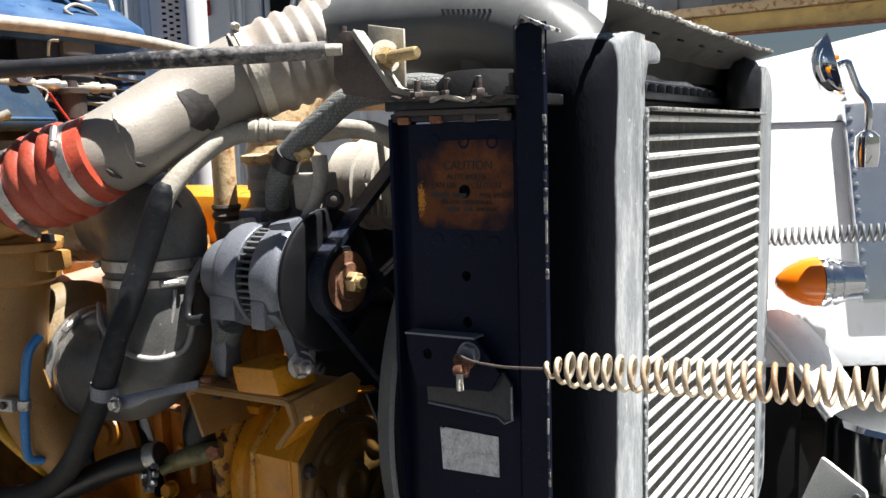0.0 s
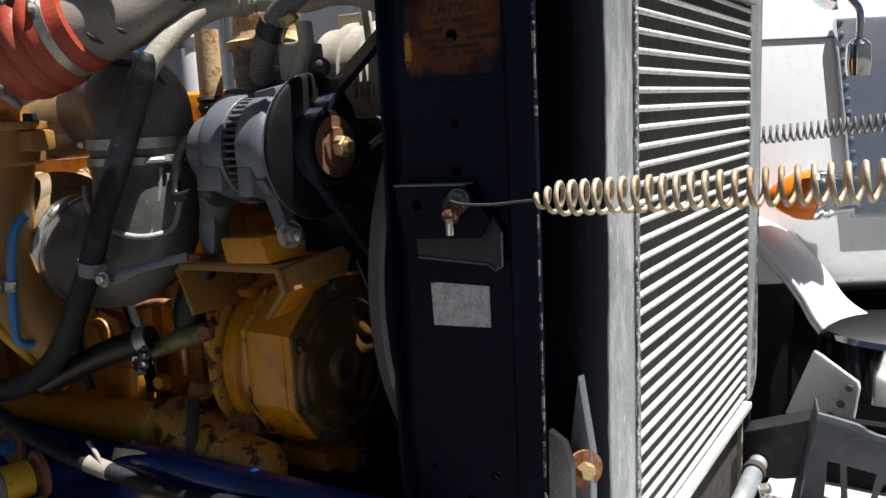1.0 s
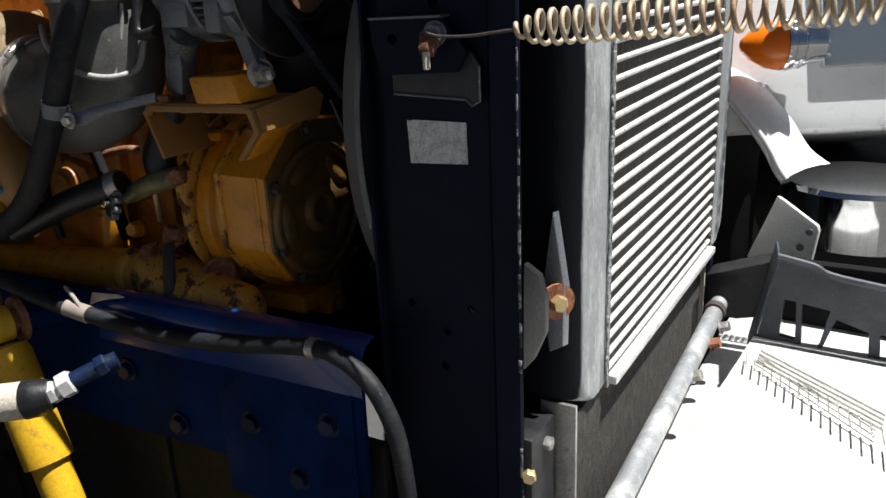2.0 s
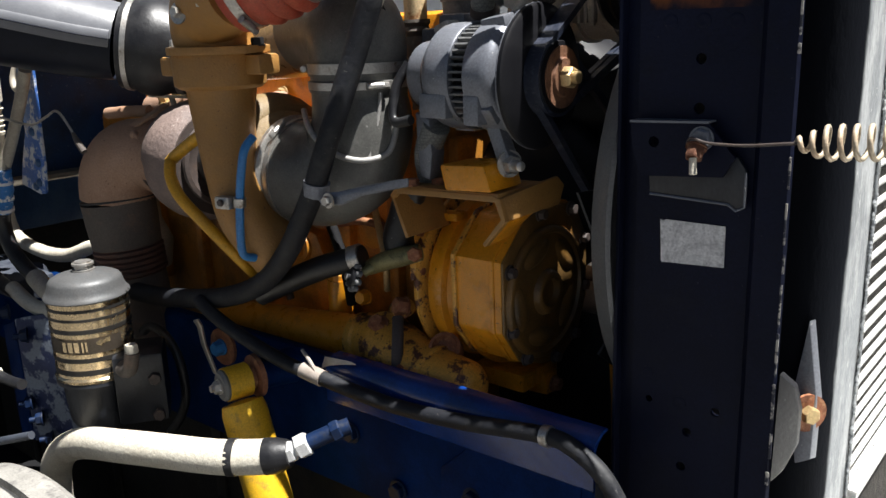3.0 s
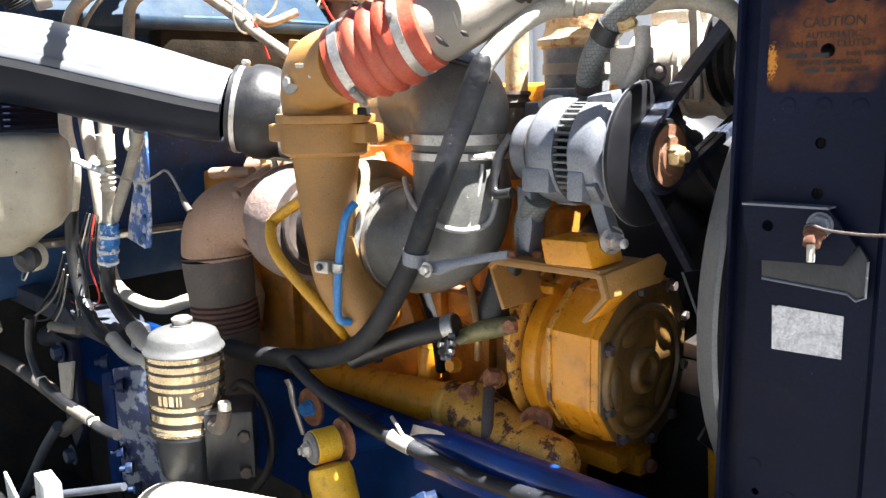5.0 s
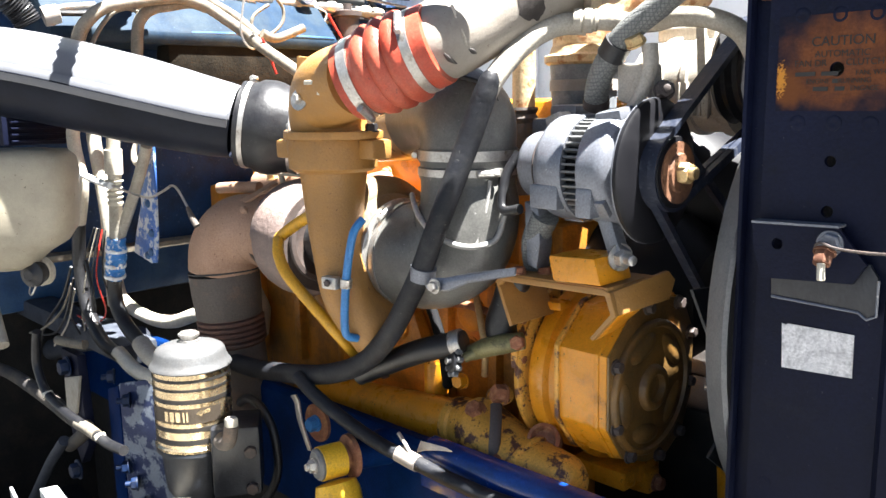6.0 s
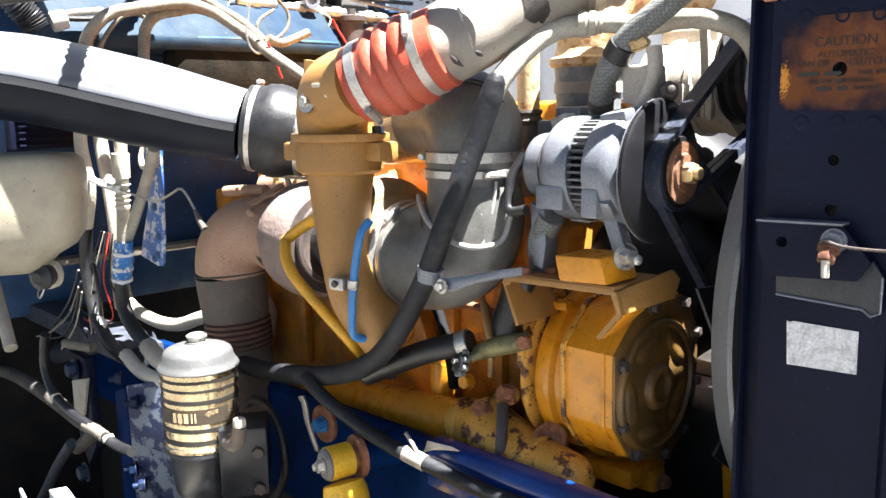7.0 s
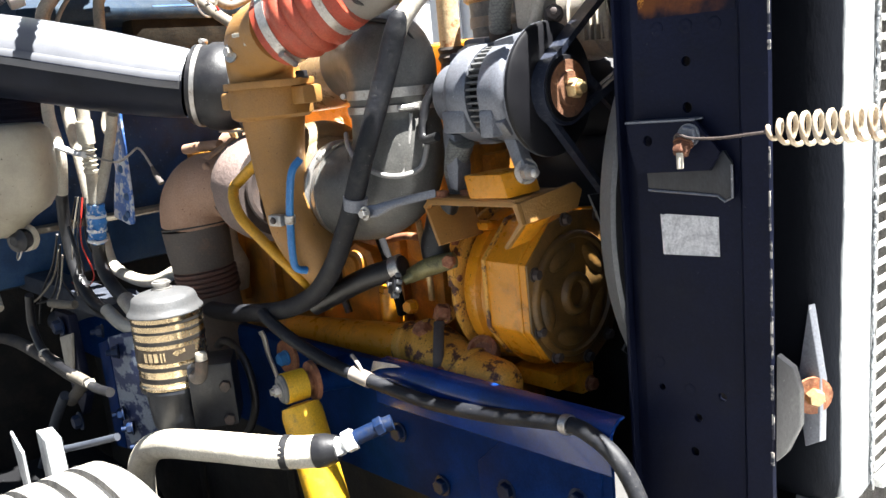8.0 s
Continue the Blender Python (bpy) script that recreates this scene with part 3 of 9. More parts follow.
part("hub", lathe(B(), (-0.70, 1.28, 1.27), X, [(0, 0.05), (0.02, 0.09), (0.06, 0.09), (0.07, 0.05), (0.07, 0)], 28), M["black"], fan)

# spring bracket bolted on the channel
sb = thing("spring_bracket", (-0.53, 0.92, 1.33), "dark painted bracket plate bolted on the radiator channel", "bracket")
part("upper_plate", holed(B(), [(-0.588, 1.420), (-0.492, 1.4225), (-0.462, 1.386), (-0.475, 1.364), (-0.575, 1.358), (-0.586, 1.395)], [(-0.558, 1.399, 0.0065)], lambda u, v: (u, 0.911, v), (0, 0.005, 0)), M["navy"], sb)
part("edge_lip", prism(B(), [(-0.588, 0.908, 1.4205), (-0.492, 0.908, 1.423), (-0.492, 0.930, 1.423), (-0.588, 0.930, 1.4205)], (0, 0, 0.0025)), M["alu"], sb, "bare top edge")
part("lower_plate", prism(B(), [(-0.568, 0.920, 1.375), (-0.566, 0.920, 1.338), (-0.470, 0.920, 1.334), (-0.462, 0.920, 1.327), (-0.452, 0.920, 1.333), (-0.4525, 0.920, 1.372), (-0.462, 0.920, 1.386)], (0, 0.006, 0), 0.0012), M["tank_dark"], sb, "sooty lower plate")
bm = B()
tube(bm, [(-0.565, 0.9195, 1.336), (-0.470, 0.9195, 1.3325), (-0.461, 0.9195, 1.326), (-0.4515, 0.9195, 1.331), (-0.4515, 0.9195, 1.37)], 0.0016, 6, 1)
part("bare_edge", bm, M["alu"], sb, "thin bare edge")
bm = bolt(B(), (-0.500, 0.9105, 1.406), (0.1, -0.9, 0.0), 0.021, 0.011, 0.014)
part("bolt_head", bm, M["alu"], sb)
bm = bolt(B(), (-0.500, 0.897, 1.399), (0.05, -0.6, -0.75), 0.018, 0.016, 0.012)
part("nut", bm, surf("dark rust nut", (0.13, 0.05, 0.026), 0.75, var=0.3, scale=60, stain=(0.20, 0.10, 0.05), amount=0.4, sscale=120, bump=0.5), sb, "dark rusted nut")
part("stud", lathe(B(), (-0.499, 0.886, 1.388), (0.1, -0.15, -1), [(0, 0.0042), (0.018, 0.0042), (0.019, 0.003), (0.019, 0)], 12), M["cream"], sb, "bare thread end")

# foil label and burnt decal
solid("data_label", prism(B(), [(-0.555, 0.9285, 1.304), (-0.551, 0.9285, 1.3025), (-0.548, 0.9285, 1.3045), (-0.475, 0.9285, 1.3045), (-0.4745, 0.9285, 1.2555), (-0.5525, 0.9285, 1.2515)], (0, 0.0012, 0)), M["label"], "worn blank foil label stuck on the navy channel", "label")
cd = thing("caution_decal", (-0.52, 0.929, 1.55), "burnt orange caution decal on the navy channel", "decal")
sheet = [(-0.5765, 1.648), (-0.449, 1.648), (-0.449, 1.546), (-0.5765, 1.546)]
part("sheet", holed(B(), sheet, [(-0.512, 1.590, 0.0078)], lambda u, v: (u, 0.9292, v), (0, 0.0006, 0)), burnt("scorched orange print"), cd)
for txt, x, z, s in (("CAUTION", -0.5075, 1.619, 0.0145), ("AUTOMATIC", -0.5075, 1.606, 0.0098), ("FAN DR", -0.540, 1.5965, 0.0098), ("CLUTCH", -0.484, 1.5965, 0.0098), ("FAN, WHEN", -0.473, 1.5855, 0.0072), ("ENGINE", -0.531, 1.5775, 0.0072), ("RUNNING", -0.493, 1.5775, 0.0072), ("ENGAGE", -0.483, 1.5695, 0.0072)):
    words("lettering", txt, s, pose(x, 0.9285, z, 90, 0, 0), M["ink"], cd)
for x, z, w in ((-0.545, 1.5855, 0.022), (-0.519, 1.5855, 0.018), (-0.513, 1.5775, 0.006), (-0.528, 1.5695, 0.016), (-0.508, 1.5695, 0.010)):
    part("illegible_print", box(B(), (x, 0.9288, z), (w, 0.0005, 0.0045), bev=0), M["ink"], cd)

# ---- charge air cooler in front of the radiator ----
cac = thing("charge_air_cooler", (-0.42, 1.48, 0.88), "aluminium charge air cooler with a barred core", "intercooler")
part("core_block", box(B(), (-0.428, 1.482, 1.295), (0.07, 0.64, 0.772), bev=0.002), M["core"], cac, "dusty fin core")


def side_tank(y0, s):
    """Rounded end tank; s: +1 for the near one, which bulges towards -y."""
    bm = B()
    n = 10
    prof = [(-0.390, y0), (-0.388, y0 - s * 0.06)] + [(-0.432 + 0.044 * math.cos(a), y0 - s * (0.094 + 0.044 * math.sin(a))) for a in (math.pi / 2 * k / n for k in range(n + 1))] + [(-0.50, y0 - s * 0.136), (-0.515, y0 - s * 0.115), (-0.515, y0)]
    rows = []
    for z, sh in ((0.905, 0.55), (0.93, 0.92), (0.96, 1.0), (1.2, 1.0), (1.45, 1.0), (1.62, 1.0), (1.70, 1.02), (1.735, 0.97), (1.755, 0.87), (1.768, 0.70), (1.773, 0.45)):
        rows.append([bm.verts.new((x, y0 + (y - y0) * sh, z)) for x, y in prof])
    for a, b in zip(rows, rows[1:]):
        for k in range(len(prof) - 1):
            bm.faces.new((a[k], a[k + 1], b[k + 1], b[k]))
    bm.faces.new(rows[0])
    bm.faces.new(rows[-1])
    return bm


def tank_part(name, bm):
    """Near-black on the side, pale metal where the tank faces forward."""
    return part(name, bm, M["tank"], cac, "end tank, black on its side and pale in front", 50)


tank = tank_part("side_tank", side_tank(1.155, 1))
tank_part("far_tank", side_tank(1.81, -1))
part("top_lip", prism(B(), [(-0.388, 1.14, 1.768), (-0.386, 1.185, 1.766), (-0.386, 1.206, 1.756), (-0.387, 1.206, 1.742), (-0.388, 1.165, 1.740), (-0.389, 1.150, 1.70), (-0.389, 1.14, 1.70)], (-0.09, 0, 0), 0.004), M["tank"], cac, "bare overhanging lip of the tank")
part("inlet_boot", lathe(B(), (-0.417, 1.80, 1.695), Z, [(0, 0), (0, 0.031), (0.024, 0.032), (0.067, 0.031), (0.088, 0.020), (0.096, 0)], 28), M["rubber"], cac, "black rubber boot on the far tank")
for y in (1.158, 1.806):
    part("weld_seam", box(B(), (-0.390, y, 1.29), (0.008, 0.008, 0.79), bev=0.002), M["weld"], cac, "ragged weld bead")
bm = B()
random.seed(8)
for k in range(150):
    z = 0.91 + 0.775 * k / 150
    lathe(bm, (-0.3865 + random.uniform(-0.001, 0.001), 1.1505 + random.uniform(-0.0015, 0.002), z), Z, [(-0.004, 0.001), (0, random.uniform(0.0018, 0.0032)), (0.004, 0.001)], 6)
tagged(part("weld_bead", bm, M["alu_tank"], tank), kind="stuff")
bm = B()
box(bm, (-0.40, 1.482, 1.684), (0.05, 0.64, 0.005), bev=0.002)
part("top_rail", bm, M["weld"], cac)
part("bottom_rail", box(B(), (-0.40, 1.482, 0.905), (0.05, 0.64, 0.014), bev=0.003), M["bar"], cac)
bars = 32
bm = tube(B(), [(0, -0.320, 0), (0, 0.320, 0)], 0.0042, 8, 1)
bar_me = bpy.data.meshes.new("bar")
bm.to_mesh(bar_me)
bm.free()
for f in bar_me.polygons:
    f.use_smooth = True
bar_me.set_sharp_from_angle(angle=radians(50))
bar_me.materials.append(M["bar"])
random.seed(2)
for k in range(bars):
    ob = new("bar", bar_me)
    ob.parent = cac
    ob.location = Vector((-0.3905, 1.482, 0.922 + (1.672 - 0.922) * k / (bars - 1))) - cac.location
    ob.rotation_euler = (radians(random.uniform(-0.12, 0.12)), 0, 0)
bm = B()
lathe(bm, (-0.408, 1.012, 1.08), (0.75, -0.66, 0), [(0, 0.024), (0.004, 0.024), (0.004, 0.012)], 22)
wash = part("mount_washer", bm, M["rustbolt"], cac, "rusted washer and bolt")
part("bolt", bolt(B(), (-0.405, 1.009, 1.08), (0.75, -0.66, 0), 0.019, 0.011), M["gold"], wash)
bm = B()
tri = [(-0.4125, 1.012, 1.195), (-0.426, 1.01, 1.09), (-0.416, 1.01, 1.01), (-0.399, 1.012, 1.02), (-0.399, 1.015, 1.1)]
prism(bm, tri, (0.004, 0.010, 0), 0.001)
part("mount_wedge", bm, M["alu"], cac, "bare aluminium mounting wedge")
bm = B()
prism(bm, [(-0.421, 0.944, 1.15), (-0.407, 0.957, 1.132), (-0.403, 0.967, 1.1), (-0.404, 0.969, 1.055), (-0.415, 0.957, 1.022), (-0.423, 0.944, 1.012)], (0, 0.012, 0), 0.002)
part("mount_ear", bm, M["black"], cac)

# inlet pipe of the cooler, from the grey hose over the channel into the near tank
bm = B()
tube(bm, [(-0.855, 1.134, 1.808), (-0.79, 1.126, 1.807), (-0.70, 1.117, 1.804), (-0.60, 1.112, 1.797), (-0.535, 1.109, 1.782), (-0.483, 1.106, 1.754), (-0.455, 1.104, 1.722), (-0.449, 1.102, 1.68)], [0.060, 0.061, 0.061, 0.0615, 0.062, 0.062, 0.061, 0.060], 36, 7)
part("inlet_pipe", bm, surf("black-painted cast inlet", (0.070, 0.073, 0.076), 0.42, var=0.2, scale=5, stain=(0.135, 0.135, 0.13), amount=0.44, sscale=5, edge=0.3, bump=0.06, speck=(0.02, 0.02, 0.022), many=0.32, fine=0.05), cac, "black-painted dusty cast inlet elbow", 50)
bm = B()
random.seed(11)
for k in range(10):
    box(bm, (-0.615 + 0.0075 * k, 1.0515, 1.812 - 0.0008 * k), (0.004, 0.002, 0.010), (25, 0, 0), 0.0005)
part("cast_mark", bm, M["tank_dark"], cac, "raised casting number bars")

cac.location += Vector((0.021, -0.026, -0.004))

# black lower screen under the cooler
scr = thing("lower_condenser", (-0.38, 1.42, 0.60), "dusty black lower core below the charge air cooler", "condenser")
part("screen", box(B(), (-0.390, 1.378, 0.765), (0.03, 0.74, 0.262), bev=0.003), M["core"], scr)
part("end_strip", box(B(), (-0.390, 1.004, 0.790), (0.05, 0.006, 0.27), bev=0.001), M["steel"], scr)
part("far_strip", box(B(), (-0.374, 1.752, 0.80), (0.014, 0.010, 0.25), bev=0.001), M["cream"], scr)
bm = B()
box(bm, (-0.418, 0.962, 0.80), (0.05, 0.078, 0.22), bev=0.006)
part("end_bracket", bm, M["black"], scr)
part("bracket_bolt", bolt(B(), (-0.398, 0.925, 0.86), (0.4, -1, 0), 0.016, 0.012), M["gold"], scr)
part("bracket_bolt", bolt(B(), (-0.393, 0.965, 0.885), X, 0.016, 0.01), M["steel"], scr)

# folded splash plate over the cooler
spl = thing("splash_plate", (-0.40, 1.45, 1.73), "bent dark sheet plate over the cooler with a ragged dusty edge", "plate")
bm = B()
random.seed(5)
tip = [(-0.367 + random.uniform(-0.002, 0.002), 1.0 + 0.885 * k / 16, 1.7975 + random.uniform(-0.0012, 0.0012)) for k in range(17)]
mid = [(-0.398, 1.075 + 0.79 * k / 16, 1.788 + random.uniform(-0.0015, 0.0015)) for k in range(17)]
top = [(-0.445, 1.16 + 0.74 * k / 16, 1.768 + random.uniform(-0.0015, 0.0015)) for k in range(17)]
low = [(-0.452, 1.19 + 0.71 * k / 16, 1.735 + random.uniform(-0.004, 0.004)) for k in range(17)]
rows = [[bm.verts.new(p) for p in row] for row in (low, top, mid, tip)]
for a, b in zip(rows, rows[1:]):
    for k in range(16):
        bm.faces.new((a[k], a[k + 1], b[k + 1], b[k]))
bmesh.ops.solidify(bm, geom=bm.faces[:], thickness=0.004)
part("sheet", bm, surf("dusty sheet iron", (0.055, 0.052, 0.046), 0.6, stain=(0.022, 0.02, 0.018), amount=0.42, sscale=20, edge=0.1), spl)
bm = B()
for k in range(150):
    f = k / 149 * 15.99
    i = int(f)
    p = Vector(tip[i]).lerp(Vector(tip[i + 1]), f - i)
    if random.random() < 0.86:
        box(bm, (p.x + 0.001 + random.uniform(-0.0012, 0.0008), p.y, p.z + 0.0025 + random.uniform(-0.0008, 0.0008)), (random.uniform(0.003, 0.006), random.uniform(0.005, 0.011), random.uniform(0.003, 0.006)), (random.uniform(-25, 25), random.uniform(-25, 25), random.uniform(-20, 20)), 0.0006)
part("ragged_edge", bm, surf("chipped pale edge", (0.40, 0.385, 0.35), 0.7, var=0.3, scale=30, stain=(0.05, 0.045, 0.04), amount=0.47, sscale=45, edge=0.05, bump=0.3), spl, "ragged chipped pale edge")
part("clip", box(B(), (-0.405, 1.235, 1.762), (0.012, 0.012, 0.028), (0, 0, 10), 0.002), M["rust"], spl, "small rusty clip")
for k in range(4):
    part("slot", box(B(), (-0.385, 1.22 + 0.11 * k, 1.7805), (0.004, 0.022, 0.003), bev=0.001), M["dark"], spl)
hr = thing("header_strip", (-0.46, 1.49, 1.69), "black radiator header strip with a row of bolts", "header")
part("strip", box(B(), (-0.46, 1.49, 1.706), (0.05, 0.66, 0.012), bev=0.003), M["tank_dark"], hr)
for k in range(14):
    part("header_bolt", lathe(B(), (-0.46, 1.19 + 0.045 * k, 1.712), Z, [(0, 0.012), (0.012, 0.012), (0.016, 0.006), (0.016, 0)], 10), M["tank_dark"], hr)

# ---- hood springs ----
def hood_spring(x0, y0, z0, x1, z1, r, wire, turns, link):
    th = thing("hood_spring", (x0, y0, z0), "rust-bloomed hood assist coil spring stretched forward" if link else "dull grey hood assist coil spring beyond the cooler", "spring", "hood springs")
    bm = B()
    n = turns * 14
    pts = []
    for i in range(n + 1):
        f = i / n
        rr = r * min(1.0, 0.25 + f * turns / 3.0)
        a = 2 * math.pi * turns * f
        pts.append((x0 + (x1 - x0) * f, y0 + rr * math.cos(a), z0 + (z1 - z0) * f + rr * math.sin(a)))
    tube(bm, pts, wire, 7, 1)
    part("coil", bm, M["spring"] if link else M["shroud"], th, "", 60)
    if link:
        # rusted wire; its dark brown stands in for the shade it lies in
        part("hook", tube(B(), link, wire * 0.62, 8, 5), M["bracket"], th, "thin rusted hook wire darkened for shade")
    return th


hood_spring(-0.386, 0.868, 1.413, 0.42, 1.466, 0.0160, 0.0027, 62, [(-0.380, 0.868, 1.413), (-0.40, 0.869, 1.411), (-0.44, 0.876, 1.406), (-0.482, 0.885, 1.405), (-0.503, 0.889, 1.409), (-0.509, 0.892, 1.402)])
hood_spring(-0.393, 1.90, 1.430, 0.35, 1.49, 0.0165, 0.0026, 58, None)

# ---- stay rod and its bracket on top of the radiator ----
st = thing("stay_bracket", (-0.62, 0.95, 1.70), "sooty brown folded bracket plate on the radiator top", "bracket")
bm = B()
prism(bm, [(-0.704, 0.940, 1.775), (-0.690, 0.940, 1.786), (-0.668, 0.940, 1.784), (-0.610, 0.940, 1.712), (-0.575, 0.940, 1.708), (-0.575, 0.940, 1.698), (-0.625, 0.940, 1.697), (-0.69, 0.940, 1.709), (-0.706, 0.940, 1.733)], (0, 0.006, 0), 0.0015)
part("side_plate", bm, surf("brown worn plate", (0.13, 0.095, 0.078), 0.55, var=0.25, stain=(0.06, 0.045, 0.04), amount=0.42, sscale=22, edge=0.15, bump=0.2, speck=(0.25, 0.20, 0.16), many=0.33), st)
bm = B()
prism(bm, [(-0.668, 0.935, 1.786), (-0.612, 0.935, 1.714), (-0.590, 0.935, 1.707), (-0.535, 0.935, 1.7045), (-0.535, 0.935, 1.6985), (-0.592, 0.935, 1.701), (-0.616, 0.935, 1.708), (-0.673, 0.935, 1.782)], (0, 0.022, 0), 0.001)
part("folded_flange", bm, M["hosegrey"], st, "dusty worn flange edge")
part("back_plate", prism(B(), [(-0.672, 0.97, 1.795), (-0.618, 0.97, 1.785), (-0.618, 0.97, 1.715), (-0.672, 0.97, 1.72)], (0, 0.004, 0), 0.001), M["cream"], st)
bm = lathe(B(), (-0.636, 0.955, 1.752), (0.9, -0.4, 0.1), [(0, 0.020), (0.004, 0.020), (0.004, 0)], 22)
part("washer", bm, M["cream"], st)
part("stud_bolt", bolt(B(), (-0.636, 0.950, 1.750), (0.97, -0.22, 0.02), 0.021, 0.016, 0, 0.046, 0.0075), M["gold"], st, "brassy stud and nut")
def faded_rod(name):
    """Black paint that fades under dust along the rod towards the bracket."""
    m = surf(name, (0.21, 0.195, 0.185), 0.6, var=0.3, scale=20, stain=(0.09, 0.083, 0.08), amount=0.42, sscale=40, edge=0.1, bump=0.25, speck=(0.40, 0.37, 0.34), many=0.36)
    nt = m.node_tree
    p = nt.nodes["Principled BSDF"]
    bare = p.inputs["Base Color"].links[0].from_socket
    tc = nt.nodes.new("ShaderNodeTexCoord")
    n = nt.nodes.new("ShaderNodeTexNoise")
    n.inputs["Scale"].default_value, n.inputs["Detail"].default_value = 110, 6
    sp = nt.nodes.new("ShaderNodeSeparateXYZ")
    ad = nt.nodes.new("ShaderNodeMath")
    ad.operation = "MULTIPLY_ADD"
    ad.inputs[1].default_value = 0.55
    rg = nt.nodes.new("ShaderNodeMapRange")
    rg.inputs["From Min"].default_value, rg.inputs["From Max"].default_value = 0.86, 1.02
    mx = nt.nodes.new("ShaderNodeMix")
    mx.data_type = "RGBA"
    mx.inputs[6].default_value = (0.010, 0.011, 0.015, 1)
    nt.links.new(tc.outputs["Object"], n.inputs["Vector"])
    nt.links.new(tc.outputs["Object"], sp.inputs[0])
    nt.links.new(n.outputs["Fac"], ad.inputs[0])
    nt.links.new(sp.outputs["X"], ad.inputs[2])
    nt.links.new(ad.outputs[0], rg.inputs[0])
    nt.links.new(rg.outputs[0], mx.inputs[0])
    nt.links.new(bare, mx.inputs[7])
    nt.links.new(mx.outputs[2], p.inputs["Base Color"])
    return m


rod = thing("stay_rod", (-1.5, 0.93, 1.77), "black painted radiator stay rod with rust specks", "rod")
part("rod", tube(B(), [(-1.975, 0.224, 1.727), (-1.496, 0.494, 1.742), (-1.061, 0.740, 1.755), (-0.773, 0.902, 1.763)], 0.0112, 16, 5), M["black"], rod)
part("dusty_length", tube(B(), [(-1.026, 0.759, 1.756), (-0.886, 0.838, 1.760), (-0.773, 0.902, 1.763), (-0.712, 0.936, 1.765)], [0.0113, 0.0115, 0.0116, 0.0112], 16, 5), faded_rod("dusty rod paint"), rod, "dust-paled end of the rod")
part("rod_end", tube(B(), [(-0.722, 0.931, 1.765), (-0.690, 0.942, 1.764)], 0.0075, 12, 1), M["cream"], rod)

# ---- charge pipe and its hoses ----
cp = thing("charge_pipe", (-0.98, 0.88, 1.60), "thick grey painted charge air pipe with an oil stain", "pipe")
part("pipe", tube(B(), [(-1.040, 0.768, 1.617), (-1.005, 0.793, 1.634), (-0.988, 0.828, 1.652), (-0.978, 0.879, 1.679), (-0.960, 0.938, 1.711), (-0.919, 0.994, 1.746), (-0.882, 1.039, 1.771), (-0.848, 1.076, 1.791), (-0.809, 1.115, 1.806)], [0.053, 0.0555, 0.058, 0.06, 0.0625, 0.0635, 0.0635, 0.0635, 0.063], 32, 7), M["pipe"], cp, "", 60)
hs = thing("red_hump_hose", (-1.07, 0.79, 1.55), "faded red ribbed silicone hump hose with steel clamps", "hose")
c0, c1 = Vector((-1.120, 0.757, 1.592)), Vector((-0.996, 0.812, 1.641))
ax = (c1 - c0).normalized()
L = (c1 - c0).length
bm = lathe(B(), c0, ax, [(0, 0.052), (0, 0.0575), (0.022, 0.058), (0.034, 0.058), (0.040, 0.063), (0.050, 0.066), (0.058, 0.060), (0.066, 0.066), (0.076, 0.067), (0.084, 0.060), (0.092, 0.066), (0.102, 0.065), (0.110, 0.059), (L - 0.004, 0.0575), (L, 0.0565), (L, 0.052)], 40)
part("sleeve", bm, M["silicone"], hs, "", 60)
clamp(hs, "clamp", c0 + ax * 0.020, ax, 0.0585, 0.015, (0.2, -0.5, -0.9))
clamp(hs, "clamp", c0 + ax * 0.117, ax, 0.0585, 0.014, (-0.1, -0.85, 0.45))
gh = thing("grey_hump_hose", (-0.80, 1.0, 1.70), "dusty grey ribbed silicone hose with a spring clamp", "hose")
g0, g1 = Vector((-0.917, 0.996, 1.747)), Vector((-0.817, 1.107, 1.804))
ax2 = (g1 - g0).normalized()
L2 = (g1 - g0).length
prof = [(0, 0.060), (0, 0.0655), (0.03, 0.0665)]
for k in range(5):
    d = 0.040 + 0.024 * k
    prof += [(d, 0.0665), (d + 0.007, 0.0715), (d + 0.014, 0.0715), (d + 0.020, 0.0665)]
prof += [(L2 - 0.012, 0.066), (L2, 0.065), (L2, 0.058)]
part("sleeve", lathe(B(), g0, ax2, prof, 40), M["greyhose"], gh, "", 60)
clamp(gh, "clamp", g0 + ax2 * 0.016, ax2, 0.0665, 0.016, (0, -0.3, 1), M["cream"], "dusty clamp")
clamp(gh, "clamp", g0 + ax2 * (L2 - 0.012), ax2, 0.0665, 0.014, (0.2, -1, -0.1), M["bracket"], "sooty spring-loaded clamp")
bm = tube(B(), [(-0.722, 0.985, 1.80), (-0.720, 0.985, 1.70)], 0.0055, 10, 24, True, 1.0, 0, 0.0010, 9)
part("clamp_spring", bm, M["bracket"], gh)

part("weld_scar", tube(B(), [(-0.9659, 0.8048, 1.7006), (-0.9536, 0.7979, 1.6871), (-0.9439, 0.7950, 1.6697)], [0.0012, 0.0028, 0.0012], 8, 6), M["cream"], cp, "pale weld scar")
part("weld_scar", tube(B(), [(-0.9382, 0.7987, 1.6560), (-0.9363, 0.8020, 1.6437), (-0.9366, 0.8073, 1.6334)], [0.001, 0.0024, 0.001], 8, 6), M["hosegrey"], cp, "pale weld scar")
part("weld_scar", tube(B(), [(-0.9452, 0.7726, 1.6235), (-0.9444, 0.7812, 1.6166), (-0.9449, 0.7953, 1.6109)], [0.0015, 0.0038, 0.0012], 8, 6), M["soot"], cp, "dark dent scar")
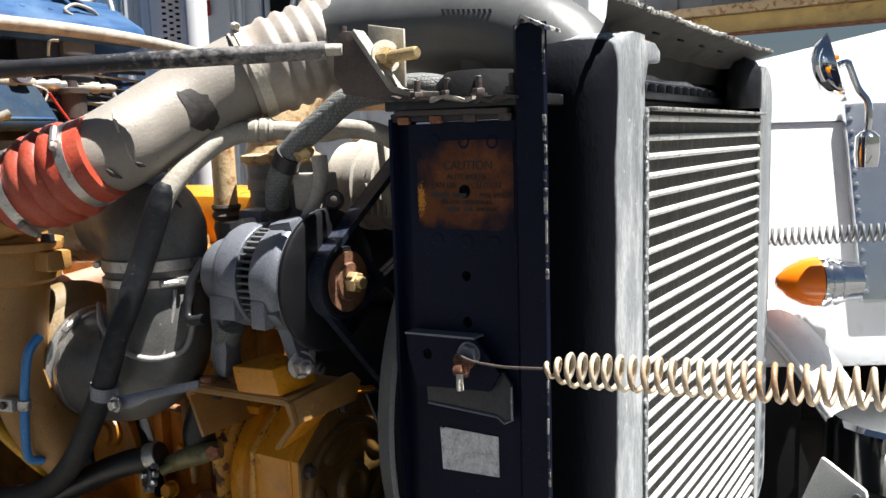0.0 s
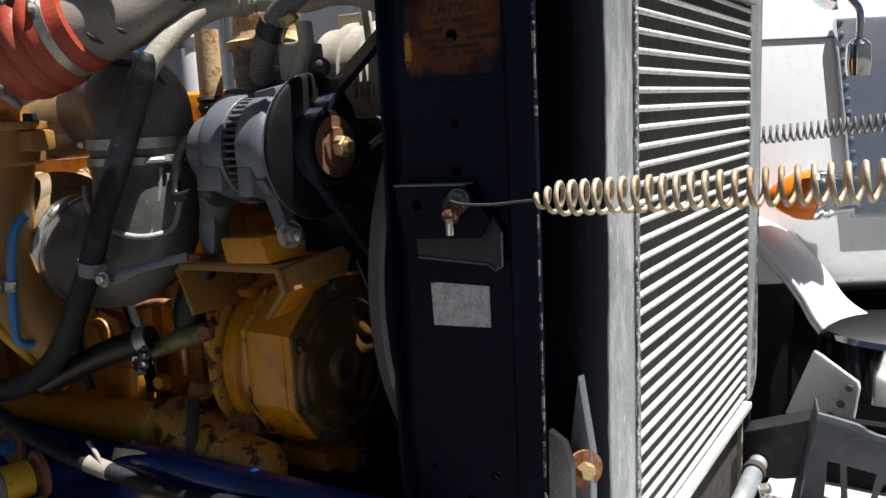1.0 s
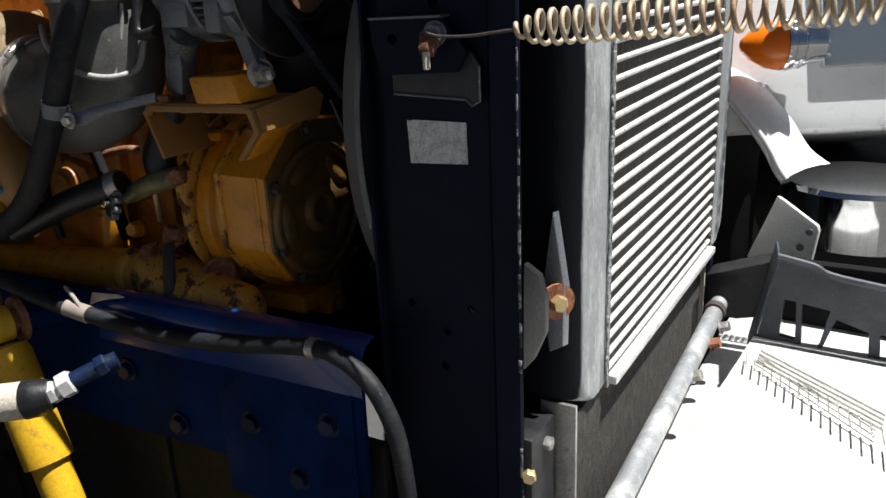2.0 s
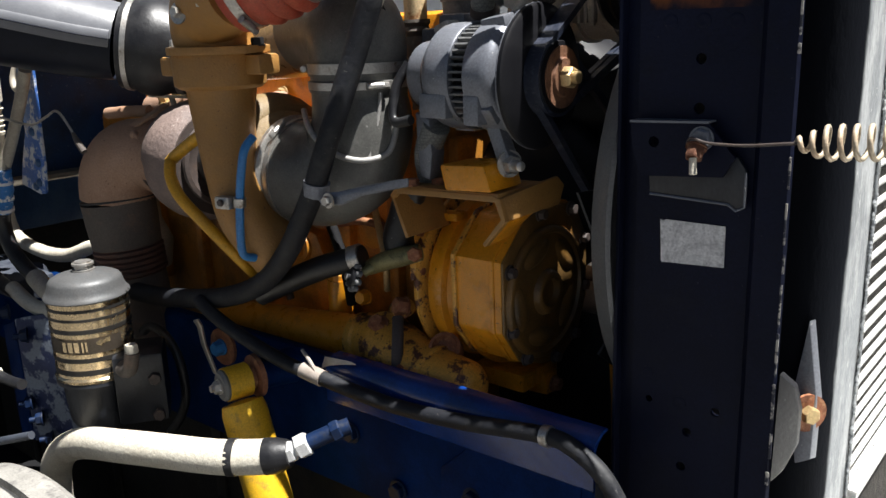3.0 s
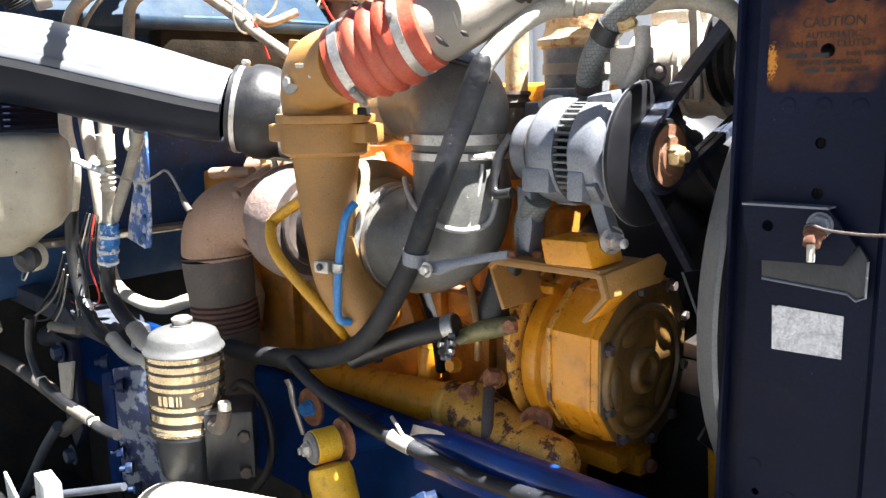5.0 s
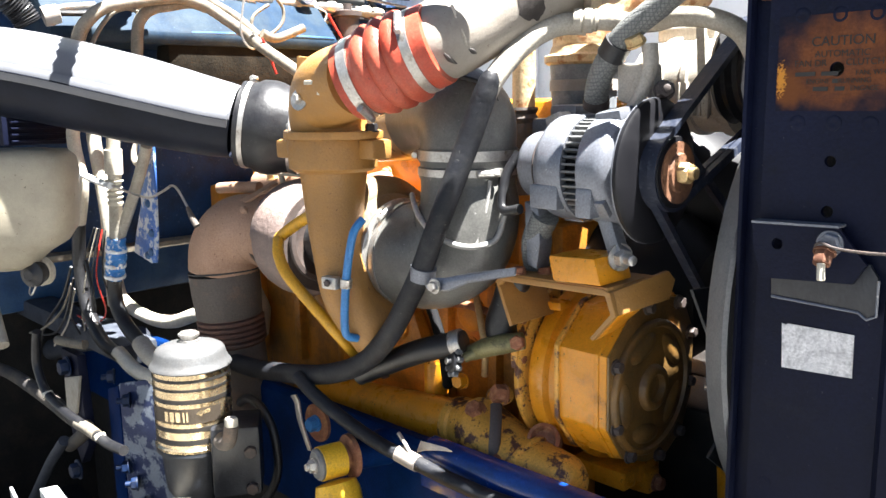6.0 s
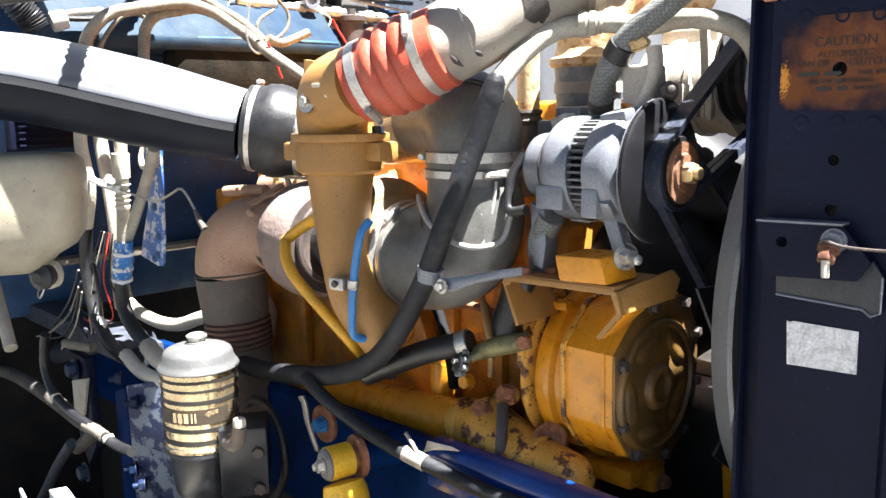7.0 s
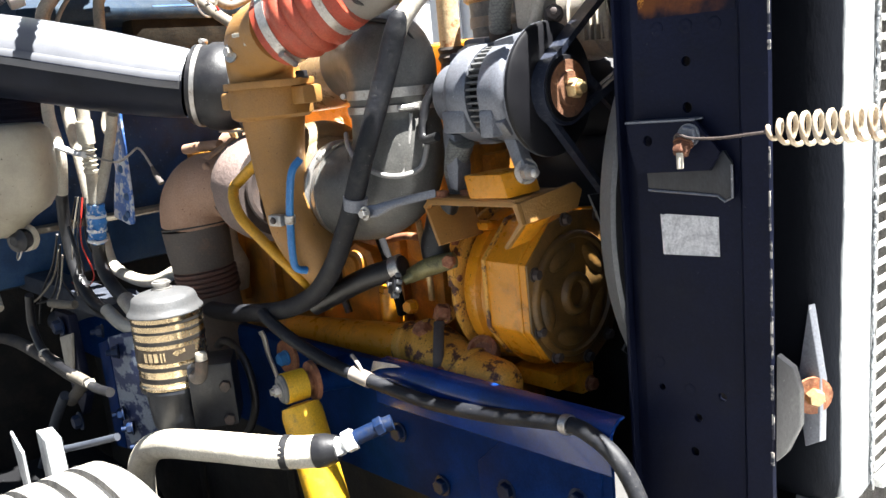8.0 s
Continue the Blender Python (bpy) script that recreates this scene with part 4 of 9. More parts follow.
part("weld_scar", tube(B(), [(-0.9370, 0.8116, 1.6303), (-0.9377, 0.8189, 1.6279), (-0.9390, 0.8285, 1.6245)], [0.0015, 0.0042, 0.0012], 8, 6), M["soot"], cp, "dark dent scar")

# dark oil patch, a thin skin on the pipe
bm = B()
random.seed(3)
cen = Vector((-0.9664, 0.9234, 1.7027))
tn = Vector((0.3250, 0.8310, 0.4510)).normalized()
look_out = Vector((0.9361, -0.3460, -0.0631))
nn = (look_out - tn * look_out.dot(tn)).normalized()
uu = tn.cross(nn)
rings = [[], [], []]
for k in range(26):
    a = 2 * math.pi * k / 26
    r1, r2 = 0.023 * (1 + 0.30 * math.sin(3 * a + 1) + random.uniform(-0.12, 0.12)), 0.033 * (1 + 0.25 * math.sin(2 * a) + random.uniform(-0.12, 0.12))
    for q, f in enumerate((1.0, 0.66, 0.33)):
        ang = f * r2 * math.sin(a) / 0.061
        rings[q].append(bm.verts.new(cen + tn * (f * r1 * math.cos(a)) + (nn * math.cos(ang) + uu * math.sin(ang)) * 0.0637))
c = bm.verts.new(cen + nn * 0.0637)
for k in range(26):
    k2 = (k + 1) % 26
    for q in (0, 1):
        bm.faces.new((rings[q][k], rings[q][k2], rings[q + 1][k2], rings[q + 1][k]))
    bm.faces.new((rings[2][k], rings[2][k2], c))
part("oil_stain", bm, M["soot"], cp, "dark oily stain")

cp.location += Vector((-0.016, 0.014, 0.001))
gh.location += Vector((-0.010, 0.010, 0.001))

# ---- cast outlet elbow ----
el = thing("outlet_elbow", (-1.24, 0.80, 1.20), "dusty tan cast elbow bolted over the turbo outlet", "elbow")
part("elbow", tube(B(), [(-1.238, 0.806, 1.505), (-1.240, 0.800, 1.535), (-1.226, 0.789, 1.566), (-1.188, 0.774, 1.586), (-1.110, 0.763, 1.597)], [0.060, 0.060, 0.0585, 0.057, 0.0545], 30, 7), M["tan"], el, "", 60)
bm = B()
prism(bm, [(-1.238 + 0.094 * math.cos(a) * (1.0 if abs(math.cos(a)) > 0.85 else 0.80), 0.806 + 0.078 * math.sin(a), 1.508) for a in (2 * math.pi * k / 28 for k in range(28))], (0, 0, 0.012), 0.002)
part("upper_flange", bm, M["tan"], el)
bm = B()
lathe(bm, (-1.238, 0.806, 1.508), -Z, [(0, 0.070), (0.010, 0.072), (0.046, 0.070), (0.052, 0.062), (0.052, 0.04)], 36)
box(bm, (-1.318, 0.786, 1.490), (0.045, 0.040, 0.030), bev=0.006)
box(bm, (-1.160, 0.822, 1.492), (0.05, 0.040, 0.030), bev=0.006)
part("collar", bm, M["tan"], el)
part("flange_bolt", bolt(B(), (-1.318, 0.785, 1.518), Z, 0.017, 0.013, 0.012), M["steel"], el)
part("flange_bolt", bolt(B(), (-1.155, 0.818, 1.518), Z, 0.017, 0.013, 0.012), M["black"], el)
part("plug", bolt(B(), (-1.203, 0.722, 1.568), (0.15, -0.95, 0.15), 0.014, 0.012, 0.016), M["steel"], el, "bright plug")
bm = B()
box(bm, (-1.160, 0.717, 1.592), (0.028, 0.010, 0.006), (0, 0, 15), 0.001)
box(bm, (-1.147, 0.719, 1.584), (0.006, 0.010, 0.020), (0, 0, 15), 0.001)
part("cast_rib", bm, M["cream"], el)
part("lug", box(B(), (-1.288, 0.80, 1.585), (0.05, 0.012, 0.10), (0, 8, 10), 0.002), M["tan"], el)
part("down_pipe", tube(B(), [(-1.238, 0.806, 1.465), (-1.236, 0.804, 1.40), (-1.225, 0.802, 1.32), (-1.205, 0.806, 1.25), (-1.185, 0.845, 1.195)], [0.056, 0.0475, 0.042, 0.042, 0.05], 30, 7), M["tan"], el, "", 60)

el.location.x += 0.002

# ---- turbocharger ----
tb = thing("turbocharger", (-1.3, 0.9, 1.17), "turbocharger with tan compressor and mauve iron turbine housing", "turbocharger")
TY, TZ = 0.905, 1.315


def volute(x, y, z, r0, r1, big, mat, name, s=1):
    """Snail housing round an axis along x."""
    bm = B()
    n = 30
    pts = [(x, y + (r0 + (r1 - r0) * k / n * 0.3) * math.sin(2 * math.pi * k / n * s + 2.6), z + (r0 + (r1 - r0) * k / n * 0.3) * math.cos(2 * math.pi * k / n * s + 2.6)) for k in range(n + 1)]
    tube(bm, pts, [big * (0.62 + 0.38 * k / n) for k in range(n + 1)], 18, 1)
    return part(name, bm, mat, tb, "", 60)


volute(-1.250, TY, TZ, 0.085, 0.10, 0.046, M["volute"], "compressor_housing")
bm = lathe(B(), (-1.30, TY, TZ), X, [(0, 0.05), (0, 0.098), (0.02, 0.108), (0.05, 0.112), (0.075, 0.105), (0.09, 0.096), (0.11, 0.086), (0.12, 0.080), (0.12, 0.06)], 44)
part("compressor_cover", bm, M["volute"], tb, "", 60)
part("inlet_ring", lathe(B(), (-1.192, TY, TZ), X, [(0, 0.086), (0.003, 0.0915), (0.010, 0.0915), (0.013, 0.086)], 44), M["steel"], tb, "bright machined rim")
bm = lathe(B(), (0, TY + 0.003, TZ - 0.003), X, [(-1.566, 0.05), (-1.566, 0.066), (-1.556, 0.0685), (-1.545, 0.068), (-1.533, 0.073), (-1.518, 0.090), (-1.498, 0.102), (-1.470, 0.108), (-1.440, 0.108), (-1.420, 0.102), (-1.410, 0.095), (-1.407, 0.090), (-1.407, 0.078), (-1.425, 0.076)], 48)
for v in bm.verts:
    a = math.atan2(v.co.z - TZ, v.co.y - TY)
    if -1.53 < v.co.x < -1.41:
        k = 1 + 0.05 * math.sin(a * 0.5 + 1.2)
        v.co.y, v.co.z = TY + (v.co.y - TY) * k, TZ + (v.co.z - TZ) * k
th = part("turbine_housing", bm, M["turbine"], tb, "mauve oxidised iron housing", 60)
part("rim_groove", lathe(B(), (-1.405, TY + 0.003, TZ - 0.003), X, [(-0.004, 0.089), (-0.004, 0.0955), (0.0, 0.0955), (0.0, 0.089)], 44), M["bracket"], th)
part("bare_ring", lathe(B(), (-1.404, TY, TZ), X, [(0, 0.070), (0, 0.0775), (0.004, 0.080), (0.009, 0.078), (0.010, 0.070), (0.004, 0.060), (0.004, 0.03)], 44), M["bracket"], tb, "sooty bare ring")
vb = part("turbine_band", lathe(B(), (-1.583, TY + 0.001, TZ - 0.003), X, [(0, 0.064), (0.003, 0.0745), (0.008, 0.0775), (0.015, 0.0745), (0.018, 0.064)], 44), M["hot_iron"], tb, "heat-browned vee band")
part("band_edge", lathe(B(), (-1.5655, TY + 0.001, TZ - 0.003), X, [(0, 0.0665), (0, 0.0735), (0.003, 0.0735), (0.003, 0.0665)], 44), M["sleeve"], vb)
part("t_bolt", bolt(tube(B(), [(-1.594, 0.838, 1.352), (-1.595, 0.834, 1.332), (-1.598, 0.832, 1.305)], 0.0042, 10, 4), (-1.594, 0.836, 1.335), (0, 0.05, 1), 0.013, 0.017), M["cream"], vb, "pale trunnion bolt")
bm = tube(B(), [(-1.578, 0.842, 1.318), (-1.574, 0.836, 1.352), (-1.569, 0.838, 1.366), (-1.565, 0.845, 1.352), (-1.568, 0.842, 1.318)], 0.0035, 8, 5, True, 2.0)
part("hook", bm, M["hot_iron"], vb)
part("link_arm", prism(B(), [(-1.598, 0.848, 1.374), (-1.578, 0.852, 1.372), (-1.545, 0.880, 1.398), (-1.538, 0.900, 1.410), (-1.552, 0.900, 1.412), (-1.582, 0.866, 1.386)], (0.002, -0.004, 0.004), 0.001), M["hot_iron"], vb)
part("link_pin", lathe(B(), (-1.606, 0.846, 1.373), (0.94, 0.2, 0), [(0, 0), (0, 0.0055), (0.020, 0.0055), (0.020, 0)], 12), M["bracket"], vb)

part("bearing_housing", lathe(B(), (-1.40, TY, TZ), X, [(0, 0.05), (0.03, 0.045), (0.08, 0.042), (0.12, 0.058), (0.16, 0.06)], 32), M["black"], tb)
part("back_ring", lathe(B(), (-1.318, TY, TZ), X, [(0, 0.07), (0, 0.089), (0.016, 0.091), (0.02, 0.085), (0.02, 0.07)], 40), M["alu"], tb, "bare ring")

# yellow oil line and blue tied line
solid("oil_line", tube(B(), [(-1.20, 0.83, 1.395), (-1.262, 0.80, 1.392), (-1.380, 0.800, 1.339), (-1.374, 0.785, 1.323), (-1.356, 0.775, 1.302), (-1.325, 0.770, 1.276), (-1.291, 0.785, 1.237), (-1.254, 0.805, 1.192), (-1.242, 0.835, 1.150), (-1.236, 0.860, 1.120), (-1.228, 0.875, 1.099)], 0.0100, 12, 6), M["yellowhose"], "yellow nylon oil line curving under the turbo", "hose")
solid("blue_line", tube(B(), [(-1.140, 0.785, 1.388), (-1.142, 0.768, 1.37), (-1.150, 0.763, 1.33), (-1.160, 0.764, 1.29), (-1.169, 0.766, 1.24), (-1.172, 0.77, 1.205), (-1.170, 0.79, 1.195)], 0.0065, 10, 6), M["bluehose"], "thin blue nylon line tied to the tan pipe", "hose")
lc = thing("line_clip", (-1.18, 0.76, 1.28), "small bare steel clip holding the blue line", "clip")
part("saddle", box(B(), (-1.188, 0.757, 1.288), (0.030, 0.016, 0.020), (0, 0, 10), 0.004), M["steel"], lc)
part("loop", lathe(B(), (-1.160, 0.764, 1.290), (0.15, 0, 1), [(-0.007, 0.007), (-0.007, 0.0095), (0.007, 0.0095), (0.007, 0.007)], 16), M["steel"], lc)
part("screw", bolt(B(), (-1.186, 0.749, 1.289), (0.1, -1, 0), 0.010, 0.005), M["bracket"], lc)

# ---- exhaust elbow ----
ex = thing("exhaust_elbow", (-1.60, 0.86, 0.95), "heat-browned exhaust elbow with a charcoal flexible sleeve", "exhaust pipe")
part("elbow", tube(B(), [(-1.575, 0.906, 1.312), (-1.600, 0.885, 1.318), (-1.630, 0.858, 1.310), (-1.652, 0.842, 1.278), (-1.658, 0.838, 1.232)], [0.067, 0.070, 0.072, 0.071, 0.070], 32, 8), M["hot_iron"], ex, "", 60)
part("joint_ring", lathe(B(), (-1.658, 0.838, 1.234), (0.10, 0.0, -1), [(0, 0.069), (0.001, 0.0715), (0.004, 0.0715), (0.005, 0.069)], 40), M["black"], ex)
part("sleeve", lathe(B(), (-1.658, 0.838, 1.229), (0.05, 0.05, -1), [(0, 0.0705), (0.04, 0.0695), (0.09, 0.066), (0.09, 0.05)], 36), M["sleeve"], ex, "charcoal sleeve", 60)
prof = [(0, 0.066)]
for k in range(5):
    d = 0.005 + 0.011 * k
    prof += [(d, 0.062), (d + 0.003, 0.068), (d + 0.008, 0.068), (d + 0.010, 0.062)]
prof += [(0.062, 0.064), (0.064, 0.060)]
part("bellows", lathe(B(), (-1.653, 0.843, 1.142), (0.05, 0.05, -1), prof, 36), surf("rust-bloomed bellows", (0.11, 0.052, 0.038), 0.75, var=0.3, stain=(0.055, 0.035, 0.03), amount=0.45, sscale=24, bump=0.4), ex, "rusty ringed bellows", 60)
part("lower_sleeve", lathe(B(), (-1.6515, 0.8445, 1.081), (0.05, 0.05, -1), [(0, 0.058), (0.001, 0.065), (0.09, 0.066), (0.15, 0.064), (0.15, 0.05)], 36), M["sleeve"], ex, "charcoal sleeve", 60)
part("manifold_stub", tube(B(), [(-1.72, 0.875, 1.392), (-1.66, 0.882, 1.397), (-1.60, 0.895, 1.399)], 0.0115, 14, 4), M["hot_iron"], ex)
# manifold heat shield hardware above the elbow
ms = thing("manifold_strap", (-1.55, 0.93, 1.41), "pale strap, clip and pipe stub over the exhaust manifold", "bracket")
part("strap", box(B(), (-1.570, 0.935, 1.424), (0.11, 0.022, 0.004), (0, 2, 20), 0.001), M["cream"], ms)
part("brace", prism(B(), [(-1.578, 0.925, 1.422), (-1.562, 0.925, 1.422), (-1.540, 0.922, 1.386), (-1.556, 0.922, 1.384)], (0, 0.004, 0), 0.001), M["hosegrey"], ms)
part("pipe_stub", lathe(B(), (-1.545, 0.930, 1.396), (0.80, 0.58, 0.12), [(0, 0), (0, 0.008), (0.006, 0.0135), (0.030, 0.0135), (0.032, 0.011), (0.075, 0.011), (0.075, 0)], 18), M["hosegrey"], ms)
part("brass_stud", bolt(B(), (-1.530, 0.955, 1.420), Z, 0.020, 0.018, 0.016, 0.012, 0.007), M["gold"], ms, "brassy stud and nut")

# ---- intake side: duct, boot, tube, rubber elbows ----
du = thing("intake_duct", (-1.8, 0.6, 1.45), "moulded intake duct, pale above its seam and black below", "duct")
path = [Vector(p) for p in ((-2.20, 0.20, 1.655), (-2.00, 0.405, 1.640), (-1.85, 0.548, 1.622), (-1.70, 0.695, 1.574), (-1.61, 0.785, 1.542), (-1.566, 0.832, 1.528))]
rr = [0.088, 0.088, 0.090, 0.089, 0.081, 0.074]


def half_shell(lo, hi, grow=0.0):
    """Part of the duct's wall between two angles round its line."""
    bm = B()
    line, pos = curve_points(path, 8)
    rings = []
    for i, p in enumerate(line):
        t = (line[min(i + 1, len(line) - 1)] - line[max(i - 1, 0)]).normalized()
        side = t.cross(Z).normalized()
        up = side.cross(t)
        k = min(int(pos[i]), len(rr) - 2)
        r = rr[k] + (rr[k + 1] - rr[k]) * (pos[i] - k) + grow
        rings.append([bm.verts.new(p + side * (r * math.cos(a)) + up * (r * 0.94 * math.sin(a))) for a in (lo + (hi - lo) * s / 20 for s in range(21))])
    for a, b in zip(rings, rings[1:]):
        for s in range(20):
            bm.faces.new((a[s], a[s + 1], b[s + 1], b[s]))
    return bm


# two shells meet at the seam: pale grey above, near-black below
part("upper_shell", half_shell(0.12, math.pi - 0.12), M["duct"], du, "pale upper shell", 60)
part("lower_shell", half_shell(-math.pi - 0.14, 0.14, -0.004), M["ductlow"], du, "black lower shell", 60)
for s in (1, -1):
    bm = B()
    edge = []
    for i, (p, r) in enumerate(zip(path, rr)):
        t = (path[min(i + 1, 5)] - path[max(i - 1, 0)]).normalized()
        side = t.cross(Z).normalized()
        edge.append(p + side * (s * (r + 0.002)) + Z * 0.008)
    tube(bm, edge, 0.0050, 8, 6, True, 3.0)
    fl = part("seam_flange", bm, M["duct"], du)
    bm = B()
    tube(bm, [e + (Vector((0.68, -0.72, 0)) * s * 0.0045) for e in edge], 0.0016, 6, 6)
    part("seam_line", bm, M["ductlow"], fl)
bt = thing("intake_boot", (-1.52, 0.87, 1.42), "black rubber boot with bright band clamps", "hose")
b0, b1 = Vector((-1.560, 0.840, 1.527)), Vector((-1.440, 0.962, 1.500))
ax3 = (b1 - b0).normalized()
L3 = (b1 - b0).length
part("sleeve", lathe(B(), b0, ax3, [(0, 0.070), (0, 0.080), (0.026, 0.081), (0.036, 0.087), (0.055, 0.0885), (0.072, 0.086), (0.084, 0.081), (0.11, 0.078), (L3, 0.077), (L3, 0.066)], 40), M["rubber"], bt, "", 60)
clamp(bt, "clamp", b0 + ax3 * 0.014, ax3, 0.0815, 0.009, (-0.3, -0.3, 0.9))
clamp(bt, "clamp", b0 + ax3 * 0.105, ax3, 0.0792, 0.012, (-0.3, -0.3, 0.9))
it = thing("intake_tube", (-1.3, 1.0, 1.45), "tan painted steel intake tube", "pipe")
part("tube", tube(B(), [(-1.47, 0.93, 1.515), (-1.38, 0.985, 1.515), (-1.26, 1.0, 1.522), (-1.17, 0.985, 1.53)], 0.062, 30, 6), surf("glossy tan tube paint", (0.40, 0.26, 0.12), 0.28, metal=0.3, var=0.2, stain=(0.22, 0.13, 0.06), amount=0.42, sscale=10, edge=0.2, bump=0.08, coat=0.3), it, "", 60)
ie = thing("intake_elbow", (-1.06, 0.93, 1.24), "dusty black rubber intake elbow into the turbo", "hose")
EX, EY = -1.046, 0.925
up = tube(B(), [(-1.205, 0.975, 1.535), (-1.155, 0.962, 1.542), (-1.09, 0.943, 1.545), (-1.054, 0.930, 1.528), (EX, EY, 1.485), (EX, EY, 1.465)], [0.068, 0.071, 0.076, 0.077, 0.074, 0.073], 36, 8)
part("upper_elbow", up, M["boot"], ie, "", 60)
bm = B()
tube(bm, [(-1.16, 0.90, 1.575), (-1.115, 0.882, 1.598), (-1.06, 0.884, 1.603), (-1.00, 0.915, 1.585), (-0.985, 0.945, 1.53)], 0.004, 8, 6)
part("mould_rib", bm, M["rubber"], ie)
LIP = surf("pale rubber edge", (0.34, 0.33, 0.315), 0.45, stain=(0.16, 0.155, 0.145), amount=0.4, sscale=30)
bm = tube(B(), [(-1.118, 0.872, 1.420), (-1.08, 0.847, 1.397), (-1.046, 0.839, 1.376), (-1.01, 0.846, 1.358), (-0.982, 0.868, 1.352), (-0.966, 0.90, 1.362), (-0.962, 0.915, 1.40)], 0.0045, 10, 6)
part("elbow_lip", bm, LIP, ie, "pale moulding edge", 60)
bm = tube(B(), [(-0.985, 0.873, 1.35), (-0.978, 0.884, 1.385), (-0.974, 0.893, 1.43), (-0.973, 0.895, 1.448)], 0.003, 8, 5)
part("mould_line", bm, LIP, ie, "", 60)
low = tube(B(), [(EX, EY, 1.462), (EX, EY, 1.435), (-1.043, 0.922, 1.39), (-1.058, 0.916, 1.345), (-1.10, 0.908, 1.320), (-1.15, TY, TZ), (-1.188, TY, TZ)], [0.073, 0.074, 0.079, 0.083, 0.086, 0.086, 0.085], 36, 8)
part("lower_elbow", low, M["boot"], ie, "", 60)
part("joint_cuff", lathe(B(), (EX, EY, 1.448), Z, [(0, 0.073), (0, 0.0765), (0.016, 0.0765), (0.018, 0.074), (0.024, 0.074), (0.024, 0.0765), (0.044, 0.0765), (0.044, 0.073)], 44), M["boot"], ie)
clamp(ie, "clamp", (EX, EY, 1.483), Z, 0.0768, 0.015, (-0.72, -0.69, 0))
clamp(ie, "clamp", (EX, EY, 1.458), Z, 0.0768, 0.011, (0.75, -0.4, 0))
clamp(ie, "clamp", (-1.160, TY, TZ), X, 0.0875, 0.010, (0, -0.55, 0.83))
ie.location += Vector((-0.010, 0.004, -0.001))

# ---- engine ----
en = thing("diesel_engine", (-1.5, 1.3, 0.75), "large yellow-painted diesel engine with rust and grime", "engine")
bm = B()
box(bm, (-1.55, 1.30, 1.05), (1.14, 0.46, 0.62), bev=0.01)
part("block", bm, M["grimy"], en)
for x in (-1.88, -1.72, -1.56, -1.40, -1.24, -1.12):
    part("block_rib", box(B(), (x, 1.065, 1.13), (0.022, 0.03, 0.30), bev=0.005), M["grimy"], en)
    part("core_plug", lathe(B(), (x + 0.06, 1.07, 1.18), -Y, [(0, 0.032), (0.012, 0.032), (0.018, 0.024), (0.018, 0)], 20), M["grimy"], en)
part("block_rail", box(B(), (-1.50, 1.06, 1.27), (0.95, 0.04, 0.03), bev=0.006), M["grimy"], en)
part("cylinder_head", box(B(), (-1.50, 1.30, 1.41), (0.98, 0.36, 0.12), bev=0.008), M["yellow"], en)
for x in (-1.82, -1.64, -1.46, -1.28):
    part("head_bolt", bolt(B(), (x, 1.112, 1.42), -Y, 0.018, 0.012, 0.013), M["gold"], en)
    part("head_bolt", bolt(B(), (x + 0.08, 1.15, 1.470), Z, 0.017, 0.02, 0.012), M["gold"], en)
bm = B()
box(bm, (-1.47, 1.30, 1.515), (0.92, 0.26, 0.10), bev=0.03)
for x in (-1.70, -1.48, -1.26):
    lathe(bm, (x, 1.172, 1.50), -Y, [(0, 0.05), (0.02, 0.045), (0.03, 0.03), (0.03, 0)], 24)
part("valve_cover", bm, M["yellow"], en)
bm = B()
tube(bm, [(-1.80, 1.03, 1.385), (-1.62, 1.02, 1.395), (-1.45, 1.01, 1.385), (-1.40, 0.98, 1.34)], [0.032, 0.036, 0.04, 0.05], 18, 6)
for x in (-1.75, -1.60, -1.46):
    tube(bm, [(x, 1.02, 1.39), (x, 1.11, 1.40)], 0.026, 14, 1)
part("exhaust_manifold", bm, M["hot_iron"], en, "rusty exhaust manifold", 60)
for x, y, z in ((-1.69, 0.985, 1.405), (-1.63, 0.98, 1.42), (-1.55, 0.985, 1.425)):
    part("manifold_bolt", bolt(B(), (x, y, z), (0, -0.3, 1), 0.018, 0.022, 0.013), M["gold"], en)

# front gear housing and cover
GRIME = surf("grimy brown cover face", (0.105, 0.062, 0.022), 0.38, var=0.3, scale=14, stain=(0.30, 0.145, 0.03), amount=0.42, sscale=13, edge=0.2, bump=0.2)
gc = thing("gear_cover", (-0.9, 1.07, 0.99), "yellow front gear cover with a grimy brown face", "gear cover")
octo = [(0.939, 1.207), (0.941, 1.098), (0.981, 1.043), (1.040, 1.020), (1.095, 1.012), (1.145, 1.040), (1.172, 1.10), (1.172, 1.20), (1.135, 1.262), (1.06, 1.272), (1.0, 1.262)]
XF = -0.800
part("housing", prism(B(), [(XF - 0.088, y, z) for y, z in octo], (0.086, 0, 0), 0.003), M["yellow"], gc, "", 20)
for dx, grow, mt, lab in ((-0.092, 1.030, "chipped", "rust-edged rear lip"), (-0.022, 1.022, "yellow", "raised front lip")):
    part("rib", prism(B(), [(XF + dx, 1.06 + (y - 1.06) * grow, 1.14 + (z - 1.14) * grow) for y, z in octo], (0.008, 0, 0), 0.002), M[mt], gc, lab, 20)
bm = lathe(B(), (XF - 0.155, 1.085, 1.135), X, [(0, 0.09), (0, 0.131), (0.008, 0.136), (0.030, 0.136), (0.036, 0.128), (0.062, 0.124), (0.070, 0.131), (0.074, 0.139), (0.080, 0.139), (0.080, 0.1)], 44)
part("neck", bm, M["yellow"], gc, "", 40)
